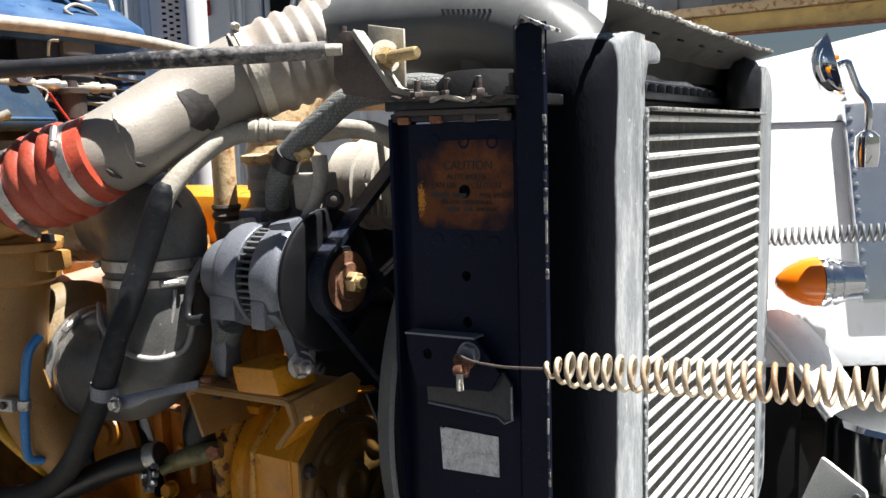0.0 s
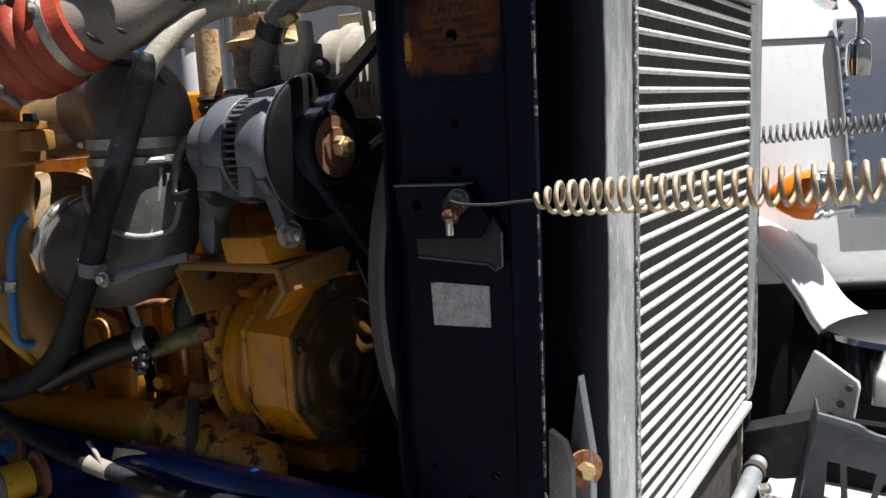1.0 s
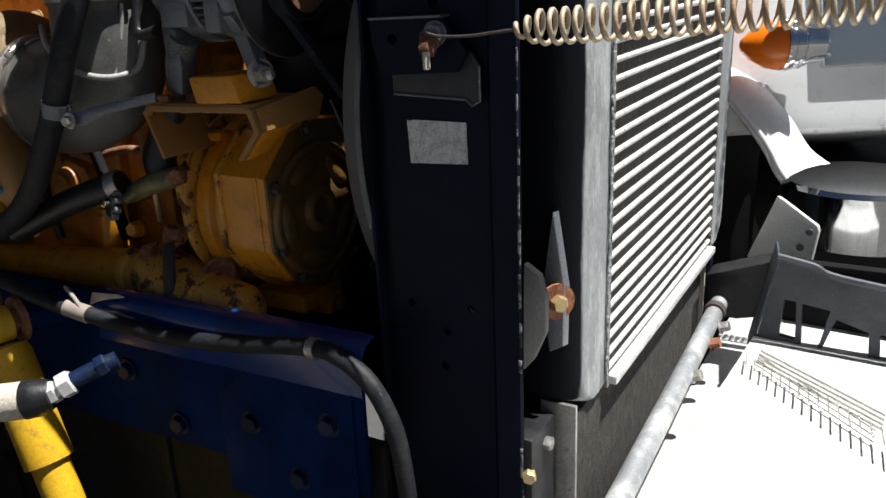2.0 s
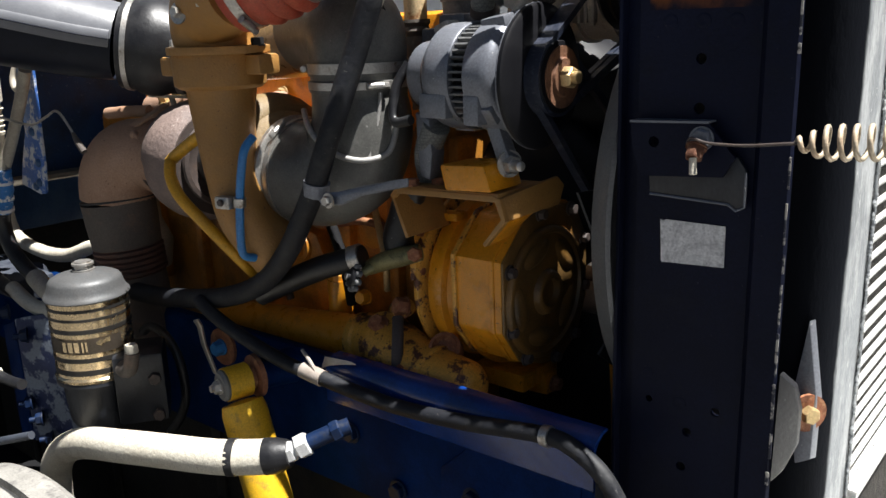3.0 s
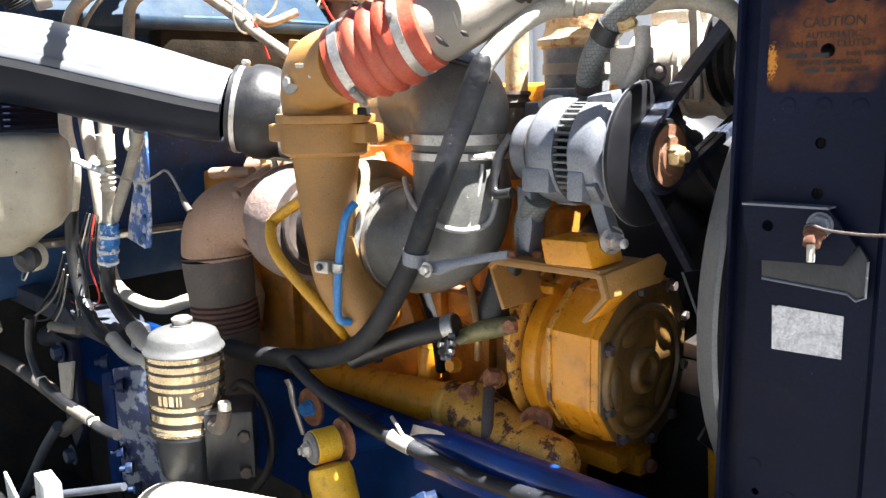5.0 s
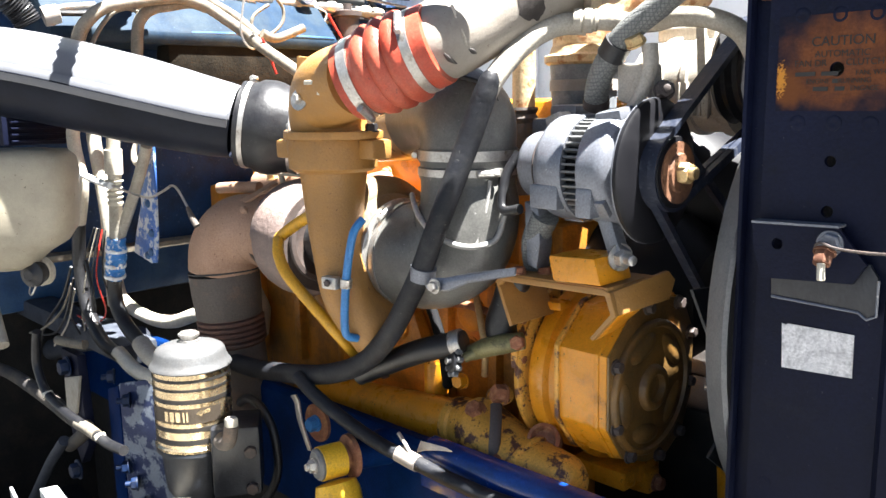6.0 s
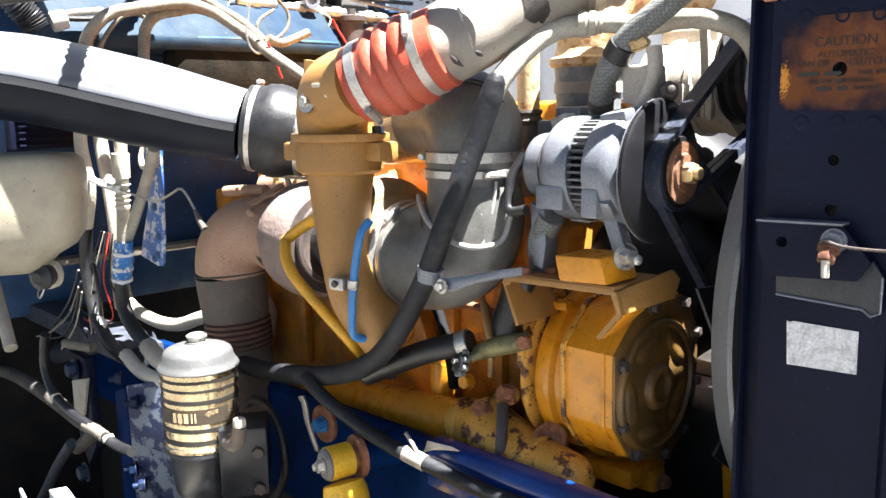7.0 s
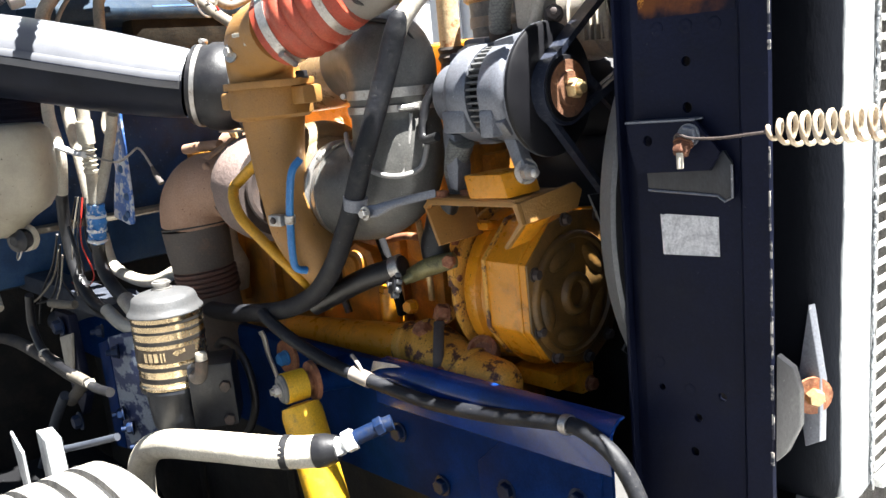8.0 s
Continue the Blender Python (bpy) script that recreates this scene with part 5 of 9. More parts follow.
bm = lathe(B(), (XF - 0.178, 1.085, 1.135), X, [(0, 0.09), (0, 0.139), (0.004, 0.142), (0.011, 0.142), (0.014, 0.138), (0.014, 0.1)], 44)
part("rear_flange", bm, M["chipped"], gc, "rust-chipped flange")
part("timing_lug", prism(B(), [(-0.985, 0.962, 1.243), (-0.985, 0.946, 1.235), (-0.985, 0.946, 1.150), (-0.985, 0.962, 1.146), (-0.985, 1.0, 1.19), (-0.985, 1.0, 1.245)], (0.014, 0, 0), 0.003), M["chipped"], gc)
part("upper_lug", box(B(), (-0.948, 1.00, 1.249), (0.06, 0.03, 0.014), (0, -4, 0), 0.005), M["yellow"], gc)
for z in (1.228, 1.165):
    part("lug_bolt", bolt(B(), (-0.971, 0.955, z), X, 0.012, 0.008), M["rustbolt"], gc)
CYF, CZF = 1.047, 1.138
part("rim_plate", prism(B(), [(XF - 0.002, 1.07 + (y - 1.07) * 0.995, 1.14 + (z - 1.14) * 0.995) for y, z in octo], (0.004, 0, 0), 0.001), GRIME, gc, "oily brown bolt rim")
bm = lathe(B(), (XF + 0.002, CYF, CZF), X, [(0, 0.103), (0.006, 0.103), (0.009, 0.100), (0.009, 0.094), (0.004, 0.091), (0.004, 0.058), (0.004, 0.036), (0.012, 0.033), (0.015, 0.027), (0.013, 0.022), (0.004, 0.020), (0.003, 0)], 56)
face = part("face_plate", bm, GRIME, gc, "oily brown round plate", 50)
for a in (0.75, 1.95, 3.3, 4.5, 5.7):
    bm = lathe(B(), (0, 0, 0), X, [(0, 0.022), (0.003, 0.019), (0.006, 0.012), (0.007, 0.005), (0.007, 0)], 24)
    bmesh.ops.scale(bm, vec=(1, 0.75, 1.7), verts=bm.verts)
    bmesh.ops.rotate(bm, verts=bm.verts, cent=(0, 0, 0), matrix=Matrix.Rotation(a, 3, "X"))
    bmesh.ops.translate(bm, verts=bm.verts, vec=(XF + 0.005, CYF + 0.070 * math.cos(a), CZF + 0.070 * math.sin(a)))
    part("embossed_lobe", bm, GRIME, face, "", 70)
for y, z in ((0.955, 1.190), (0.957, 1.098), (0.994, 1.045), (1.075, 1.022), (1.132, 1.045), (1.160, 1.12), (1.158, 1.20), (1.12, 1.255), (1.035, 1.262)):
    part("cover_bolt", bolt(B(), (XF + 0.002, y, z), X, 0.015, 0.011, 0.0115), M["bracket"], gc, "oily hex bolt")
part("foot", box(B(), (-0.870, 1.07, 0.985), (0.10, 0.10, 0.03), bev=0.005), M["yellow"], gc)
part("foot_arm", box(B(), (-0.835, 1.088, 0.968), (0.05, 0.034, 0.036), (0, -3, 0), 0.004), M["yellow"], gc)
part("foot_bolt", bolt(B(), (-0.809, 1.091, 0.966), X, 0.019, 0.013, 0.014), M["rustbolt"], gc)
part("upright_pipe", tube(B(), [(-0.70, 1.10, 1.13), (-0.69, 1.105, 0.97), (-0.69, 1.11, 0.82)], 0.020, 14, 4), M["yellow"], gc)
part("rear_plate", box(B(), (-1.03, 1.30, 1.08), (0.06, 0.50, 0.60), bev=0.01), M["grimy"], en, "grimy yellow front plate")
# dark ribbed plates fill the space below the fan
ap_ = thing("dark_apron", (-0.80, 1.42, 0.77), "dark plates filling the space below the fan", "underbody")
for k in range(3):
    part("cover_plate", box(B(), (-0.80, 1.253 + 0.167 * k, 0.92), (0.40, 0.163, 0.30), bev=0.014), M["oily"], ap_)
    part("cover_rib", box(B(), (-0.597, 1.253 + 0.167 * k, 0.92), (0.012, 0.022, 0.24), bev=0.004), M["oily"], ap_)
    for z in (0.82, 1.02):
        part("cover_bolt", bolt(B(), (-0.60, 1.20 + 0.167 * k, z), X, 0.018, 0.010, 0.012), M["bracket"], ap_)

# pipes and cables in the dark gap below the turbo
for k, (pts, rad, mt, lab) in enumerate((
    ([(-1.52, 1.03, 1.20), (-1.40, 1.02, 1.22), (-1.28, 1.02, 1.19), (-1.16, 1.02, 1.21), (-1.06, 1.02, 1.20)], 0.007, "rust", "thin rusty steel line along the block"),
    ([(-1.25, 1.01, 1.23), (-1.20, 0.99, 1.18), (-1.17, 0.98, 1.13), (-1.18, 1.0, 1.06)], 0.010, "dark", "short black hose beside the block"),
    ([(-1.13, 1.02, 1.24), (-1.10, 1.0, 1.20), (-1.08, 0.99, 1.15), (-1.09, 1.0, 1.10)], 0.006, "gold", "bent brass oil line on the block"),
    ([(-1.40, 1.02, 1.16), (-1.36, 0.99, 1.10), (-1.34, 0.99, 1.04)], 0.008, "black", "black cable dropping along the block"))):
    solid("block_line", tube(B(), pts, rad, 10, 6), M[mt], lab, "pipe", "block lines")
for x, z, sz in ((-1.44, 1.24, 0.05), (-1.22, 1.235, 0.045), (-1.08, 1.23, 0.04)):
    part("block_pad", box(B(), (x, 1.045, z), (sz, 0.03, sz * 1.1), bev=0.006), M["grimy"], en)
    part("pad_bolt", bolt(B(), (x, 1.030, z), -Y, 0.018, 0.012, 0.013), M["rustbolt"], en)

# water pipe with its outlet elbow
wp = thing("oil_cooler_pipe", (-1.2, 0.96, 0.95), "yellow horizontal pipe with rust-spotted outlet elbow", "pipe")
part("pipe", tube(B(), [(-1.56, 0.965, 0.968), (-1.30, 0.965, 0.996), (-1.07, 0.965, 1.020)], 0.041, 28, 4), M["yellow"], wp, "", 60)
part("collar", lathe(B(), (-1.128, 0.965, 1.014), (0.99, 0, 0.11), [(0, 0.041), (0.003, 0.046), (0.018, 0.047), (0.022, 0.043), (0.034, 0.045), (0.038, 0.036)], 32), M["chipped"], wp, "rust-flaked collar")
bm = tube(B(), [(-1.10, 0.965, 1.018), (-1.065, 0.963, 1.018), (-1.02, 0.957, 1.006), (-0.965, 0.947, 0.998), (-0.915, 0.94, 0.998), (-0.868, 0.938, 0.998), (-0.846, 0.938, 0.996)], [0.042, 0.054, 0.054, 0.050, 0.047, 0.042, 0.026], 26, 6)
part("outlet", bm, M["chipped"], wp, "rust-spotted cast outlet", 60)
boss = part("boss", lathe(B(), (-1.056, 0.952, 1.044), (0.05, -0.62, 0.78), [(-0.02, 0.040), (0.006, 0.037), (0.010, 0.033), (0.018, 0.031), (0.020, 0.020), (0.020, 0)], 28), M["chipped"], wp, "rust-spotted boss")
part("plug_bolt", bolt(B(), (-1.055, 0.940, 1.060), (0.05, -0.62, 0.78), 0.026, 0.016, 0.019), M["rustbolt"], boss)
part("seam_ring", lathe(B(), (-0.935, 0.943, 0.999), (1, -0.12, 0.0), [(-0.003, 0.047), (0, 0.051), (0.006, 0.051), (0.009, 0.046)], 26), M["chipped"], wp)
part("cap_screw", bolt(B(), (-0.972, 0.905, 1.014), (-0.2, -0.9, 0.4), 0.013, 0.01, 0.010), M["rustbolt"], wp)
part("side_flange", lathe(B(), (-0.925, 0.955, 1.045), (0.35, -0.7, 0.6), [(-0.02, 0.027), (0.004, 0.026), (0.006, 0.020), (-0.004, 0.016), (-0.006, 0)], 24), M["rustbolt"], wp, "rusted open boss")
fit = part("pipe_fitting", tube(B(), [(-1.055, 0.985, 1.075), (-1.03, 0.972, 1.085), (-1.01, 0.962, 1.095)], [0.015, 0.016, 0.015], 14, 3), M["chipped"], wp)
part("red_cap", bolt(B(), (-1.015, 0.965, 1.093), (-0.35, -0.85, 0.25), 0.028, 0.020, 0.018), M["rustbolt"], fit, "rusty red pipe cap")
part("strap", tube(B(), [(-1.010, 0.940, 1.085), (-0.995, 0.922, 1.062), (-0.985, 0.908, 1.035), (-0.978, 0.899, 1.000), (-0.975, 0.897, 0.985)], 0.0095, 10, 5, True, 0.5), M["bracket"], wp, "dark brown strap")
riser = part("standpipe", tube(B(), [(-1.21, 1.00, 1.04), (-1.21, 1.00, 1.10)], 0.022, 16, 1), M["yellow"], wp)
part("pipe_nut", bolt(B(), (-1.21, 1.00, 1.098), Z, 0.036, 0.014), M["yellow"], riser)
part("side_plug", bolt(B(), (-1.128, 0.985, 1.085), (0.1, -1, 0.15), 0.022, 0.018, 0.014), M["yellow"], wp)
for x, z in ((-1.30, 1.13), (-1.26, 1.09), (-1.32, 1.08), (-1.16, 1.13)):
    part("block_bolt", bolt(B(), (x, 1.045, z), -Y, 0.020, 0.014, 0.015), M["grimy"], en)
part("lower_cover", prism(B(), [(-1.40, 1.03, 1.0), (-1.40, 1.03, 1.14), (-1.35, 1.03, 1.18), (-1.30, 1.03, 1.165), (-1.27, 1.03, 1.10), (-1.25, 1.03, 1.0)], (0, 0.03, 0), 0.008), M["grimy"], en)
part("cover_boss", lathe(B(), (-1.345, 1.03, 1.135), -Y, [(0, 0.03), (0.010, 0.028), (0.012, 0.02), (0.02, 0.018), (0.02, 0)], 22), M["grimy"], en)

# tap on the coolant line
tap = thing("coolant_tap", (-1.02, 0.89, 1.14), "dirty brass coolant tap with a black hand wheel", "valve")
BRASS = surf("grimy brass", (0.20, 0.18, 0.08), 0.45, metal=0.3, stain=(0.08, 0.07, 0.04), amount=0.42, sscale=40)
part("body", tube(B(), [(-1.035, 0.905, 1.172), (-1.005, 0.908, 1.186), (-0.975, 0.915, 1.197), (-0.945, 0.93, 1.205)], [0.012, 0.015, 0.016, 0.013], 16, 4), BRASS, tap)
part("stem", tube(B(), [(-1.028, 0.886, 1.170), (-1.012, 0.905, 1.182)], 0.008, 10, 1), BRASS, tap)
bm = B()
lathe(bm, (-1.036, 0.880, 1.163), (-0.35, -0.88, 0.25), [(0, 0.008), (0.002, 0.017), (0.010, 0.018), (0.013, 0.015), (0.014, 0.006), (0.019, 0.006), (0.019, 0)], 20)
hw = part("hand_wheel", bm, M["black"], tap, "scalloped dark wheel")
wx = Vector((-0.35, -0.88, 0.25)).normalized()
wu = wx.orthogonal().normalized()
ww = wx.cross(wu)
for k in range(9):
    a = 2 * math.pi * k / 9
    part("knurl", lathe(B(), Vector((-1.036, 0.880, 1.163)) + (wu * math.cos(a) + ww * math.sin(a)) * 0.0195 + wx * 0.002, wx, [(0, 0.005), (0.007, 0.005), (0.009, 0.003), (0.009, 0)], 8), M["shroud"], hw)
part("wheel_nut", bolt(B(), (-1.041, 0.867, 1.167), wx, 0.010, 0.006), M["steel"], hw)
part("pipe_cap", bolt(B(), (-0.948, 0.922, 1.203), (0.3, -0.8, 0.2), 0.020, 0.012), M["rustbolt"], tap)
bm = tube(B(), [(-0.992, 0.935, 1.205), (-0.994, 0.935, 1.225), (-0.985, 0.94, 1.255), (-0.972, 0.945, 1.30)], 0.025, 16, 5)
solid("heater_hose_stub", bm, M["rubber"], "short black coolant hose rising behind the tap", "hose")

# ---- alternator ----
CASTLUG = surf("dusty cast lug", (0.36, 0.345, 0.32), 0.55, stain=(0.22, 0.20, 0.18), amount=0.4, sscale=24)
al = thing("alternator", (-0.86, 0.955, 1.36), "dull cast aluminium alternator on a yellow mount", "alternator")
AY, AZ = 0.957, 1.468
o = (-0.945, AY, AZ)
part("rear_cap", lathe(B(), o, X, [(0.000, 0), (0.000, 0.040), (0.004, 0.047), (0.010, 0.0495), (0.055, 0.0505), (0.057, 0.04)], 40), M["alu"], al)
bm = lathe(B(), o, X, [(0.046, 0.04), (0.046, 0.058), (0.049, 0.066), (0.056, 0.072), (0.062, 0.0735), (0.097, 0.075), (0.100, 0.073), (0.100, 0.05)], 48)
box(bm, (-0.873, AY - 0.058, AZ - 0.036), (0.048, 0.030, 0.034), (0, 0, 0), 0.004)
part("rear_housing", bm, M["alu"], al)
part("step_web", prism(B(), [(-0.925, AY - 0.006, AZ + 0.046), (-0.902, AY - 0.006, AZ + 0.070), (-0.885, AY - 0.006, AZ + 0.072), (-0.885, AY - 0.006, AZ + 0.04)], (0, 0.012, 0), 0.002), M["alu"], al)
part("case_seam", lathe(B(), o, X, [(0.0340, 0.0500), (0.0340, 0.0515), (0.0352, 0.0515), (0.0352, 0.0500)], 44), M["bracket"], al)
part("vent_ring", lathe(B(), o, X, [(0.098, 0.04), (0.098, 0.061), (0.127, 0.061), (0.127, 0.04)], 40), M["dark"], al)
for k in range(44):
    a = 2 * math.pi * k / 44
    c, s_ = math.cos(a), math.sin(a)
    part("vent_fin", box(B(), (-0.945 + 0.1125, AY + c * 0.0655, AZ + s_ * 0.0655), (0.026, 0.0030, 0.010), (math.degrees(a) - 90, 0, 0), 0), M["shroud"], al)
part("front_housing", lathe(B(), o, X, [(0.125, 0.05), (0.125, 0.0725), (0.127, 0.0745), (0.152, 0.0755), (0.162, 0.074), (0.170, 0.067), (0.176, 0.050), (0.178, 0.03)], 48), M["alu"], al)
part("front_boss", box(B(), (-0.806, AY - 0.056, AZ - 0.040), (0.026, 0.036, 0.040), (0, 0, 0), 0.004), M["alu"], al)
part("top_boss", box(B(), (-0.800, AY - 0.012, AZ + 0.072), (0.040, 0.036, 0.018), (10, -8, 0), 0.004), M["alu"], al)
part("rear_lug", box(B(), (-0.915, AY + 0.020, AZ + 0.058), (0.030, 0.030, 0.034), (0, -20, 0), 0.006), CASTLUG, al, "pale dusty lug")
for a in (-2.45, -1.55, 0.9):
    c, s_ = math.cos(a), math.sin(a)
    part("case_lug", box(B(), (-0.798, AY + c * 0.072, AZ + s_ * 0.072), (0.040, 0.028, 0.012), (math.degrees(a) - 90, 0, 0), 0.003), M["alu"], al)
    part("case_lug", box(B(), (-0.866, AY + c * 0.071, AZ + s_ * 0.071), (0.036, 0.026, 0.010), (math.degrees(a) - 90, 0, 0), 0.003), M["alu"], al)
    part("through_bolt", tube(B(), [(-0.875, AY + c * 0.067, AZ + s_ * 0.067), (-0.80, AY + c * 0.067, AZ + s_ * 0.067)], 0.0035, 8, 1), M["bracket"], al)
part("front_foot", prism(B(), [(-0.812, 0.922, 1.405), (-0.792, 0.922, 1.415), (-0.776, 0.922, 1.372), (-0.760, 0.922, 1.350), (-0.778, 0.922, 1.338), (-0.794, 0.922, 1.360)], (0, 0.022, 0), 0.004), M["alu"], al)
part("rear_foot", prism(B(), [(-0.930, 0.912, 1.42), (-0.903, 0.912, 1.41), (-0.900, 0.912, 1.36), (-0.906, 0.912, 1.322), (-0.924, 0.912, 1.327), (-0.927, 0.912, 1.37)], (0, 0.03, 0), 0.004), M["alu"], al)
part("pivot_bolt", bolt(B(), (-0.778, 0.930, 1.354), (0.9, -0.4, 0), 0.022, 0.016, 0.019, 0.016, 0.007), M["steel"], al)
part("hub", lathe(B(), o, X, [(0.170, 0.02), (0.170, 0.040), (0.200, 0.034), (0.200, 0.02)], 32), M["disc"], al)
bm = lathe(B(), o, X, [(0.194, 0.02), (0.194, 0.090), (0.197, 0.095), (0.203, 0.095), (0.206, 0.091), (0.2075, 0.055), (0.208, 0.05), (0.208, 0)], 56)
fd = part("fan_disc", bm, M["disc"], al, "black fan disc")
part("worn_rim", lathe(B(), o, X, [(0.1935, 0.0875), (0.1935, 0.0905), (0.1965, 0.0956), (0.198, 0.0957), (0.198, 0.0945)], 48), M["alu"], fd)
bm = lathe(B(), o, X, [(0.203, 0.03), (0.204, 0.046), (0.208, 0.047), (0.2125, 0.039), (0.217, 0.047), (0.220, 0.047), (0.2245, 0.039), (0.229, 0.047), (0.232, 0.046), (0.234, 0.03), (0.234, 0)], 44)
part("pulley", bm, M["disc"], al, "grooved black pulley")
# rust set darker than elsewhere: the shade on the face is in its colour
part("pulley_face", lathe(B(), o, X, [(0.2335, 0.040), (0.2355, 0.040), (0.2355, 0.026), (0.239, 0.024), (0.239, 0)], 40), surf("shade-darkened rust face", (0.17, 0.075, 0.036), 0.75, var=0.3, scale=30, stain=(0.09, 0.045, 0.028), amount=0.42, sscale=30, bump=0.4), al, "rusty pulley face darkened for shade")
part("shaft_nut", bolt(B(), (-0.709, AY, AZ), X, 0.025, 0.016, 0.015, 0.008, 0.008), M["gold"], al)
part("terminal", bolt(B(), (-0.945, 0.935, 1.480), -X, 0.016, 0.012, 0.012), M["bracket"], al)
solid("alternator_cable", tube(B(), [(-0.955, 0.932, 1.487), (-0.966, 0.915, 1.455), (-0.965, 0.905, 1.42), (-0.955, 0.90, 1.405), (-0.925, 0.898, 1.41)], 0.0075, 10, 6), M["rubber"], "black battery cable curling under the alternator", "cable")

br = thing("alternator_bracket", (-0.87, 0.97, 1.24), "folded yellow alternator bracket plate", "bracket")
bm = B()
prism(bm, [(-0.990, 0.918, 1.296), (-0.977, 0.918, 1.308), (-0.800, 0.918, 1.313), (-0.789, 0.918, 1.309), (-0.780, 0.918, 1.279), (-0.815, 0.918, 1.240), (-0.820, 0.918, 1.243), (-0.788, 0.918, 1.281), (-0.797, 0.918, 1.304), (-0.975, 0.918, 1.299), (-0.984, 0.918, 1.290)], (0, 0.010, 0), 0.0012)
part("front_lip", bm, M["tan"], br)
part("top_plate", box(B(), (-0.888, 0.975, 1.310), (0.190, 0.11, 0.006), (0, -1.5, 0), 0.0015), M["tan"], br)
part("side_gusset", prism(B(), [(-0.797, 0.928, 1.309), (-0.775, 1.03, 1.325), (-0.770, 1.04, 1.312), (-0.772, 1.03, 1.285), (-0.786, 0.928, 1.279)], (0.006, 0, 0), 0.0015), M["tan"], br)
part("gusset_tail", prism(B(), [(-0.786, 0.928, 1.280), (-0.818, 0.928, 1.242), (-0.818, 0.975, 1.246), (-0.786, 0.99, 1.282)], (0.003, 0, -0.003), 0.001), M["yellow"], br)
part("left_leg", prism(B(), [(-0.990, 0.920, 1.294), (-0.984, 0.920, 1.294), (-0.958, 0.920, 1.235), (-0.964, 0.920, 1.232)], (0, 0.10, 0), 0.0015), M["tan"], br)
bm = B()
prism(bm, [(-0.889, 0.914, 1.349), (-0.812, 0.914, 1.353), (-0.800, 0.914, 1.317), (-0.880, 0.914, 1.313)], (0, 0.075, 0), 0.005)
part("mount_block", bm, M["yellow"], br, "yellow mounting block")
for x, y in ((-0.955, 0.93), (-0.925, 0.955)):
    part("bolt", bolt(B(), (x, y, 1.311), Z, 0.018, 0.010, 0.012), M["rustbolt"], br)

br.location += Vector((0.022, -0.026, 0.003))

# slotted adjuster arm over the alternator
ar = thing("adjuster_arm", (-0.79, 0.97, 1.53), "pale cast bracket arm over the alternator", "bracket")
bm = B()
CAST = surf("dusty pale casting", (0.46, 0.42, 0.36), 0.55, stain=(0.30, 0.25, 0.19), amount=0.4, sscale=18)
prism(bm, [(-0.826, 0.985, 1.609), (-0.786, 0.985, 1.609), (-0.782, 0.985, 1.560), (-0.800, 0.985, 1.552), (-0.824, 0.985, 1.560)], (0, 0.05, 0), 0.004)
part("casting", bm, CAST, ar)
part("arm", tube(B(), [(-0.775, 0.985, 1.632), (-0.772, 0.983, 1.600), (-0.785, 0.980, 1.565), (-0.805, 0.978, 1.540), (-0.828, 0.976, 1.528)], [0.013, 0.012, 0.011, 0.010, 0.009], 12, 5, True, 0.8), CAST, ar, "", 60)
part("top_bolt", bolt(B(), (-0.787, 0.972, 1.633), (-0.1, -0.6, 0.8), 0.022, 0.014, 0.014), M["gold"], ar)
part("side_bolt", bolt(B(), (-0.752, 0.985, 1.572), (0.6, -0.75, 0.1), 0.021, 0.022, 0.014, 0.01), M["bracket"], ar)

# compressor and its clutch pulley
co = thing("air_conditioning_compressor", (-0.78, 1.10, 1.50), "silver cylindrical air conditioning compressor", "compressor")
CY, CZ = 1.235, 1.580
part("body", lathe(B(), (-0.925, CY, CZ), X, [(0, 0), (0, 0.060), (0.006, 0.070), (0.045, 0.072), (0.047, 0.078), (0.062, 0.078), (0.064, 0.072), (0.092, 0.072), (0.094, 0.077), (0.104, 0.077), (0.106, 0.072), (0.145, 0.072), (0.147, 0.078), (0.165, 0.078), (0.17, 0.06), (0.17, 0)], 40), CAST, co)
for k in range(5):
    part("body_rib", box(B(), (-0.83 + 0.012 * k, CY - 0.074, CZ - 0.02), (0.004, 0.012, 0.05), bev=0.001), CAST, co)
part("clutch_pulley", lathe(B(), (-0.74, CY, CZ), X, [(0, 0.03), (0, 0.076), (0.008, 0.078), (0.014, 0.068), (0.02, 0.078), (0.03, 0.078), (0.036, 0.068), (0.042, 0.078), (0.05, 0.076), (0.052, 0.05), (0.052, 0)], 44), M["black"], co)
pb = part("port_block", box(B(), (-0.86, 1.25, 1.662), (0.10, 0.05, 0.022), bev=0.004), CAST, co)
part("port_bolt", bolt(B(), (-0.82, 1.24, 1.672), Z, 0.022, 0.016, 0.014), M["steel"], pb)
part("strap", box(B(), (-0.790, 1.155, 1.600), (0.014, 0.008, 0.14), (8, 0, 0), 0.002), M["cream"], co)


